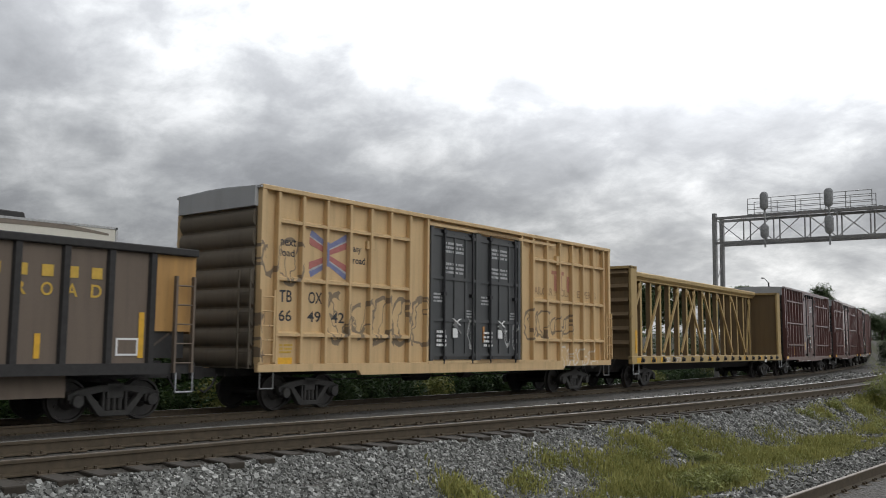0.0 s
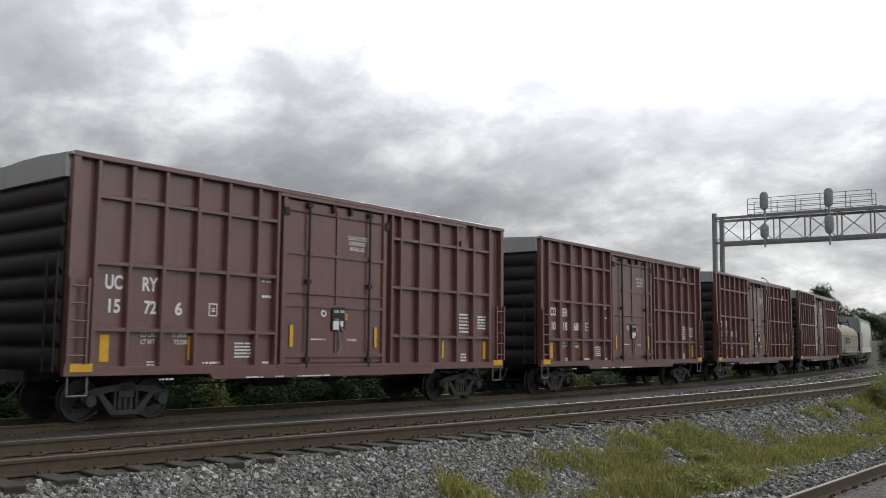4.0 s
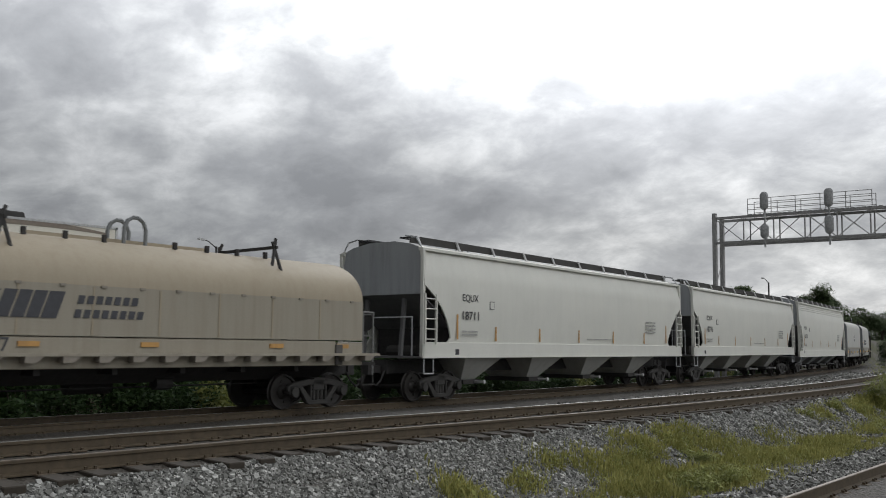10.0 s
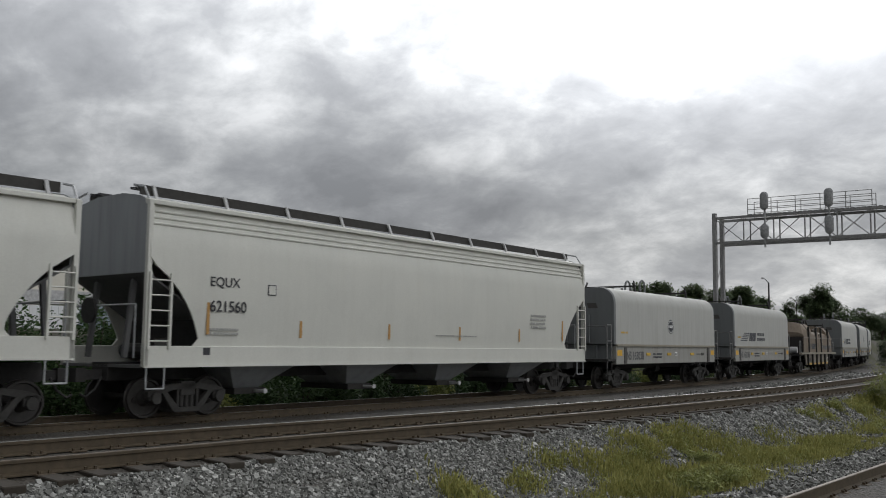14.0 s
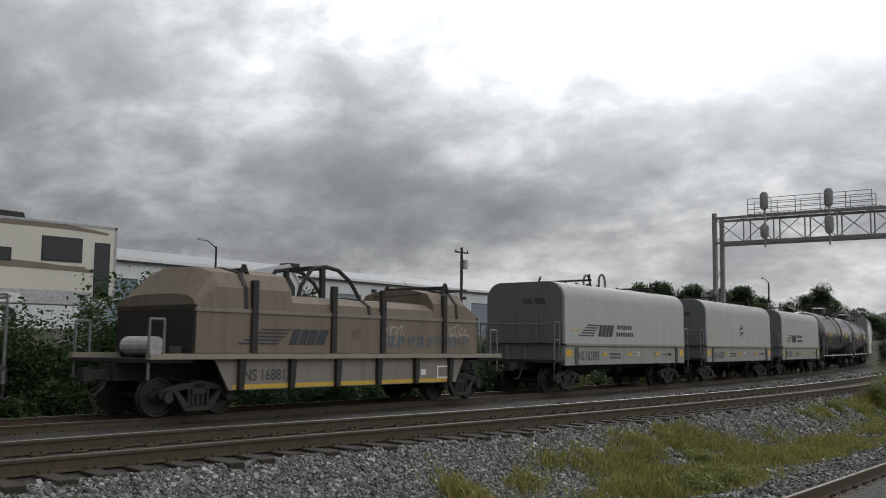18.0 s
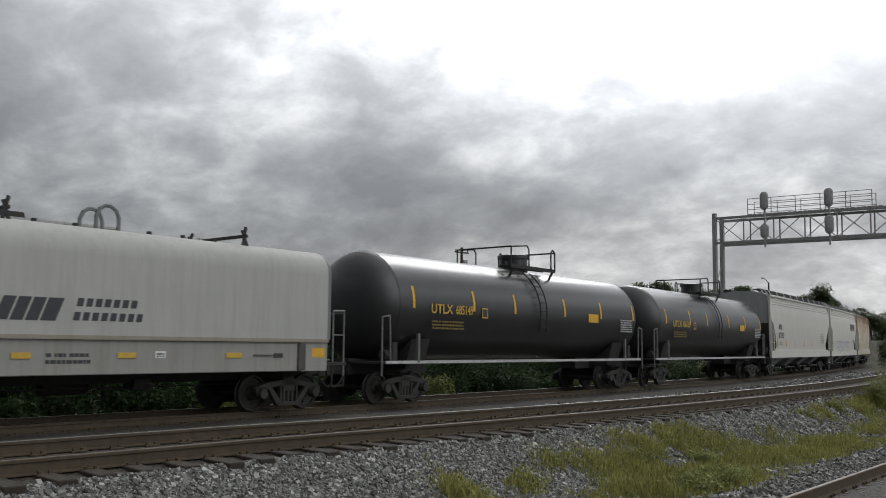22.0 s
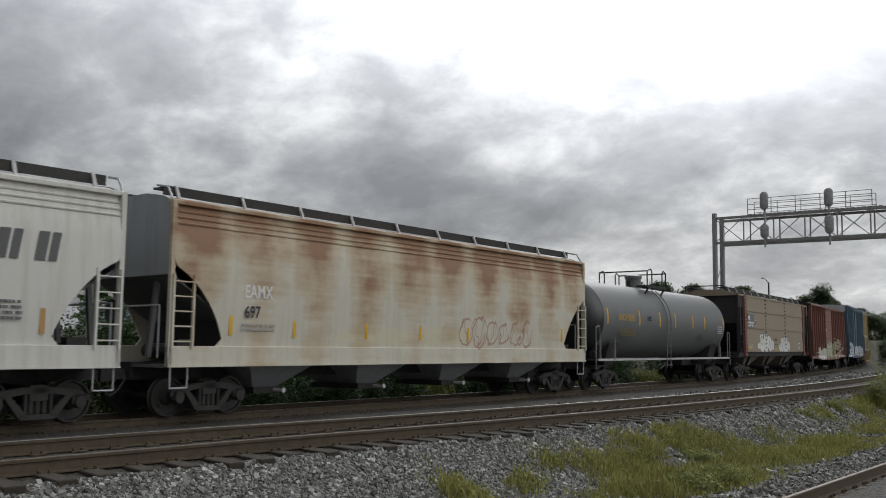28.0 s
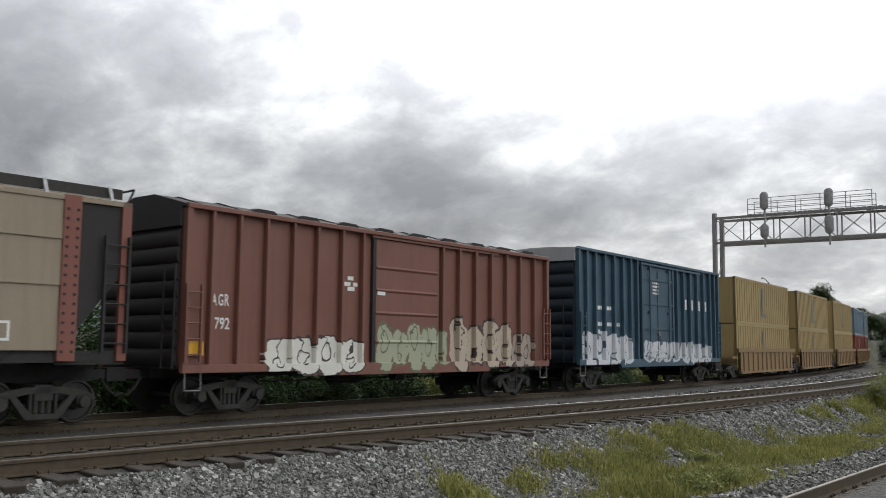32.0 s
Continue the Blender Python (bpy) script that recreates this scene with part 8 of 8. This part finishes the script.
# ---- tank cars ----
def tank_car(label, mid, shell, mat, ends, letters, ink, platform_at, half, man, lad, r=1.54, dome_r=0.5, zc=2.62, marks_x=()):
    hd = shell + 0.75
    car, _ = start_car("tank_car", label, "tank car", mid - hd, mid + hd, 1.4, "tank cars of the freight train")
    ring = lambda x, k: [(x, r * k * math.cos(a), zc + r * k * math.sin(a)) for a in [2 * math.pi * i / 40 for i in range(40)]]
    part("tank_shell", Geo().loft([ring(-shell, 1), ring(-shell * 0.5, 1), ring(0, 1), ring(shell * 0.5, 1), ring(shell, 1)], caps=False), mat, car, smooth=True)
    for e in (-1, 1):
        rings = [ring(e * (shell + 0.78 * math.sin(a)), max(0.02, math.cos(a) ** 0.85)) for a in [math.pi / 2 * i / 9 for i in range(10)]]
        part("tank_head", Geo().loft(rings), ends, car, "domed tank end", smooth=True)
        part("weld_band", Geo().loft([ring(e * shell - 0.02, 1.003), ring(e * shell + 0.02, 1.003)], caps=False), mat, car)
        part("saddle", Geo().prism([(-1.1, 0.85), (1.1, 0.85), (1.35, 1.7), (0.8, 1.25), (-0.8, 1.25), (-1.35, 1.7)], *sorted((e * (shell - 0.7), e * (shell - 1.5)))), M["steel"], car)
        part("end_platform", Geo().box(*sorted((e * hd, e * (hd - 1.6))), -1.5, 1.5, 1.02, 1.08), M["steel"], car)
        part("draft_sill", Geo().box(*sorted((e * hd, e * (shell - 2.6))), -0.35, 0.35, 0.72, 1.15), M["steel"], car)
        for y in (-1.5, 1.5):
            part("handrail", Geo().tube([(e * (hd - 0.05), y, 0.7), (e * (hd - 0.05), y, 2.25), (e * (hd - 0.35), y, 2.3), (e * (hd - 0.4), y, 1.05)], 0.026, 6), M["railgrey"], car)
            part("grab_post", Geo().box(*sorted((e * (hd - 1.5), e * (hd - 1.58))), y - 0.04, y + 0.04, 1.05, 1.85), M["railgrey"], car)
        part("brake_cylinder", Geo().rod((e * (hd - 0.9), -1.1, 1.25), (e * (hd - 0.5), -1.1, 1.25), 0.14, 10).box(*sorted((e * (hd - 0.7), e * (hd - 0.9))), -1.3, -1.0, 1.08, 1.6), M["truck"], car)
    for s in (-1, 1):
        part("side_pipe", Geo().box(-hd + 0.2, hd - 0.2, s * 1.5 - 0.03, s * 1.5 + 0.03, 1.02, 1.1), M["lightgrey"], car, "pale side rail")
    # manway, platform and railing
    px = platform_at
    zt = zc + r
    dome = part("manway", Geo().loft([[(man + k * math.cos(a), k * math.sin(a), z) for a in [2 * math.pi * i / 20 for i in range(20)]] for k, z in ((dome_r, zt - 0.1), (dome_r, zt + 0.38), (dome_r * 1.12, zt + 0.38), (dome_r * 1.12, zt + 0.5), (dome_r * 0.6, zt + 0.56))]), mat, car, "cylindrical manway housing", smooth=True)
    part("valve", Geo().rod((man - 0.85, -0.2, zt - 0.05), (man - 0.85, -0.2, zt + 0.25), 0.1, 8).rod((man + 0.8, 0.2, zt - 0.05), (man + 0.8, 0.2, zt + 0.2), 0.08, 8), M["steel"], dome)
    pl = Geo()
    n = int(2 * half / 0.133)
    for i in range(n):
        x = px - half + i * 0.133
        pl.box(x, x + 0.05, -1.1, -0.6, -0.02, 0.02)
    pl.box(px - half, px + half, -1.12, -1.07, -0.08, 0.04).box(px - half, px + half, -0.62, -0.59, -0.04, 0.02)
    for x in (px - half + 0.15, px + half - 0.15):
        pl.bar((x, -1.1, -0.04), (x, -0.9, zc + r * 0.75 - zt), 0.08, 0.06)
    me = pl.mesh("platform")
    for turn in (0, math.pi):
        ob = part("platform", me, M["truck"], car, "steel grating platform beside the manway")
        ob.matrix_basis = Matrix.Translation((2 * px if turn else 0, 0, zt)) @ Matrix.Rotation(turn, 4, "Z")
    for s in (-1, 1):
        y = s * 1.1
        for a, b in ((px - half, man - dome_r - 0.22), (man + dome_r + 0.2, px + half)):
            outer = a if a < man else b
            inner = b if a < man else a
            part("railing", Geo().tube([(outer, y, zt - 0.05), (outer, y, zt + 0.62), (inner + (-0.12 if inner < man else 0.12), y, zt + 0.72), (inner, y, zt + 0.6), (inner, y, zt)], 0.028, 6), M["black"], car)
    for x in (px - half, px + half):
        part("railing", Geo().tube([(x, -1.1, zt + 0.62), (x, 1.1, zt + 0.62)], 0.028, 6), M["black"], car)
    # ladder that follows the shell
    g = Geo()
    low = 0.7 if mat is P["tank_grey"] else 2.0
    for dx in (-0.2, 0.2):
        pts = [(lad + dx, -(r + 0.12) * math.cos(a), zc + (r + 0.12) * math.sin(a)) for a in [radians(t) for t in range(0, 66, 11)]]
        g.tube([(lad + dx, -r * 0.98 - 0.1, low), (lad + dx, -r - 0.12, zc)] + pts, 0.024, 5)
    for i in range(14):
        z = 0.8 + i * 0.27
        if z < zc:
            y = -r - 0.12
        else:
            q = min(1, (z - zc) / (r + 0.12))
            y = -(r + 0.12) * math.sqrt(max(0.05, 1 - q * q))
        if low < z < zt - 0.05:
            g.rod((lad - 0.2, y, z), (lad + 0.2, y, z), 0.018, 5)
    part("ladder", g, M["railgrey"] if mat is P["tank_grey"] else M["truck"], car)
    yl = -r - 0.012
    for t, x0, x1, z, hi in letters:
        a = math.asin(min(0.95, (z + hi / 2 - zc) / r))
        lettering(car, t, x0, x1, z, hi, ink, -r * math.cos(a) - 0.02)
    for x in marks_x:
        part("reflector", Geo().loft([[(x - 0.05, -(r + 0.008) * math.cos(a), zc + (r + 0.008) * math.sin(a)), (x + 0.05, -(r + 0.008) * math.cos(a), zc + (r + 0.008) * math.sin(a)), (x + 0.05, -r * math.cos(a), zc + r * math.sin(a)), (x - 0.05, -r * math.cos(a), zc + r * math.sin(a))] for a in [radians(t) for t in ((-8, 0, 8, 15) if mat is P["tank_grey"] else (-3, 5, 13, 20))]]), M["yellow"], car)
    bars(car, letters[0][1], letters[0][1] + 1.5, 1.98, 2.26, 3, M["gold_dim"], yl - 0.02, int(mid))
    return car, yl


M["gold_dim"] = plain("faded_gold_stencil", (0.20, 0.14, 0.03), 0.6, 0, 0.3)


def tanks():
    for mid, sh, num in ((281.05, 7.05, "685149"), (297.65, 7.0, "685163")):
        k = sh / 7.05
        car, yl = tank_car("glossy black tank car with yellow reflectors", mid, sh, P["tank"], P["tank"], (("UTLX", -5.75 * k, -4.75 * k, 2.42, 0.27), (num, -4.6 * k, -3.75 * k, 2.42, 0.27)), M["yletter"], 0.36, 1.38, 0.78, 0.1, marks_x=[v * k for v in (-6.5, -3.68, -1.44, 1.68, 4.3, 6.92)])
        part("placard", Geo().box(3.32, 4.05, yl - 0.01, yl, 2.4, 2.7), M["yellow"], car, "yellow hazard placard")
        bars(car, 5.8, 6.8, 2.1, 2.6, 6, M["lightgrey"], yl - 0.01, 71)
        f = part("load_box", Geo().box(-3.3, -3.0, yl - 0.012, yl, 2.35, 2.65), M["yletter"], car)
        part("load_box_face", Geo().box(-3.27, -3.03, yl - 0.016, yl - 0.01, 2.38, 2.62), P["tank"], f)
    car, yl = tank_car("plain grey tank car with yellow reflectors", 365.6, 6.5, P["tank_grey"], P["tank"], (("RACX 52021", -5.27, -3.84, 2.55, 0.25),), M["yletter"], -0.66, 0.98, -0.6, -0.62, r=1.5, dome_r=0.33, zc=2.6, marks_x=(-6.2, -3.34, -1.3, 0.37, 2.39, 3.88, 6.4))
    bars(car, 5.5, 6.1, 2.2, 2.6, 4, M["lightgrey"], yl - 0.01, 72)
    part("data_panel", Geo().box(3.2, 4.1, yl - 0.01, yl, 1.95, 2.1), M["dark"], car)
    bars(car, -2.6, -2.2, 2.6, 2.8, 3, M["dark"], yl - 0.01, 73)


tanks()

# ---- double-stack cars with containers ----


def container(mid, half, z0, z1, mat, label):
    c = thing("container", label, "container", "containers on the stack cars")
    CARS.append((c, mid, z0))
    H = z1 - z0
    W = 1.28
    part("body", Geo().box(-half, half, -W + 0.03, W - 0.03, 0.02, H - 0.02), mat, c)
    for s in (-1, 1):
        y = s * W
        for z in (0.0, H - 0.12):
            part("rail", Geo().box(-half, half, *sorted((y, y - s * 0.1)), z, z + 0.12), mat, c)
        rib = Geo().box(-0.05, 0.05, *sorted((y - s * 0.005, y - s * 0.05)), 0.12, H - 0.12).mesh("side_rib")
        for i in range(24):
            part("side_rib", rib, mat, c, at=(-half + 0.4 + i * (2 * half - 0.8) / 23, 0, 0))
        for x in (-half + 0.08, half - 0.08):
            part("corner_post", Geo().box(x - 0.08, x + 0.08, *sorted((y, y - s * 0.14)), 0, H), mat, c)
    part("stencil_block", Geo().box(-0.5, -0.2, -W - 0.004, -W + 0.01, H * 0.25, H * 0.85).box(-0.6, 0.3, -W - 0.004, -W + 0.01, H * 0.18, H * 0.26), P["coil_end"], c)


def well_car(mid, half, upper, lower, ulabel, llabel):
    car, _ = start_car("well_car", "yellow articulated well car with slatted sides", "well car", mid - half - 0.75, mid + half + 0.75, 0.55, "stack cars of the freight train")
    W = 1.5
    for s in (-1, 1):
        y = s * W
        part("top_chord", Geo().box(-half - 0.3, half + 0.3, *sorted((y, y - s * 0.12)), 1.32, 1.52), P["well"], car)
        part("side_plate", Geo().box(-half + 0.2, half - 0.2, *sorted((y - s * 0.06, y - s * 0.1)), 0.3, 1.34), P["well"], car)
        part("bottom_chord", Geo().box(-half + 0.2, half - 0.2, *sorted((y, y - s * 0.14)), 0.24, 0.36), P["well"], car)
        st = Geo().box(-0.09, 0.09, *sorted((y, y - s * 0.06)), 0.34, 1.34).mesh("slat")
        for i in range(12):
            part("slat", st, P["well"], car, at=(-half + 0.7 + i * (2 * half - 1.4) / 11, 0, 0))
    part("floor", Geo().box(-half, half, -1.4, 1.4, 0.3, 0.42), M["steel"], car)
    for e in (-1, 1):
        part("end_deck", Geo().box(*sorted((e * half, e * (half + 0.75))), -1.3, 1.3, 1.0, 1.12), P["well"], car)
    container(mid, half - 0.12, 0.43, 2.8, lower, llabel)
    container(mid, half - 0.12, 2.81, 5.22, upper, ulabel)


yl = "weathered yellow shipping container with dark stencilled lettering"
for mid, half, u, l, ul, ll in ((430.0, 5.55, P["container"], P["container"], yl, yl), (443.35, 5.5, P["container"], P["container"], yl, yl), (457.4, 5.95, P["container"], P["container"], yl, yl),
                                (471.2, 5.6, P["container_blue"], P["container_red"], "slate blue shipping container", "dull red shipping container"), (484.6, 5.6, P["container_blue"], P["container_red"], "slate blue shipping container", "dull red shipping container"),
                                (498.0, 5.6, P["container"], P["container_blue"], yl, "slate blue shipping container")):
    well_car(mid, half, u, l, ul, ll)


# ---- what moves: the train, and its wheels under it ----
def motions():
    for car, s, *up in CARS:
        lift = Matrix.Translation((0, 0, up[0] if up else 0))
        walk(car, [(t / 2, car_pose(s - gone(t / 2)) @ lift) for t in range(int(SECONDS * 2) + 1)])
    walk(CLOUD, [(0.0, pose(0, 0, 0)), (SECONDS, pose(0, 0, 0, 0, 0, -8.5))])
    for axle, dx, s in AXLES:
        at = Matrix.Translation((dx, 0, 0))
        near = [i / FPS for i in range(int(SECONDS * FPS) + 1) if -22 < s - gone(i / FPS) < 105]
        if not near:
            continue
        times = sorted({0.0, SECONDS, *near})
        walk(axle, [(t, at @ Matrix.Rotation(-gone(min(max(t, near[0]), near[-1])) / WHEEL_R, 4, "Y")) for t in times])



motions()
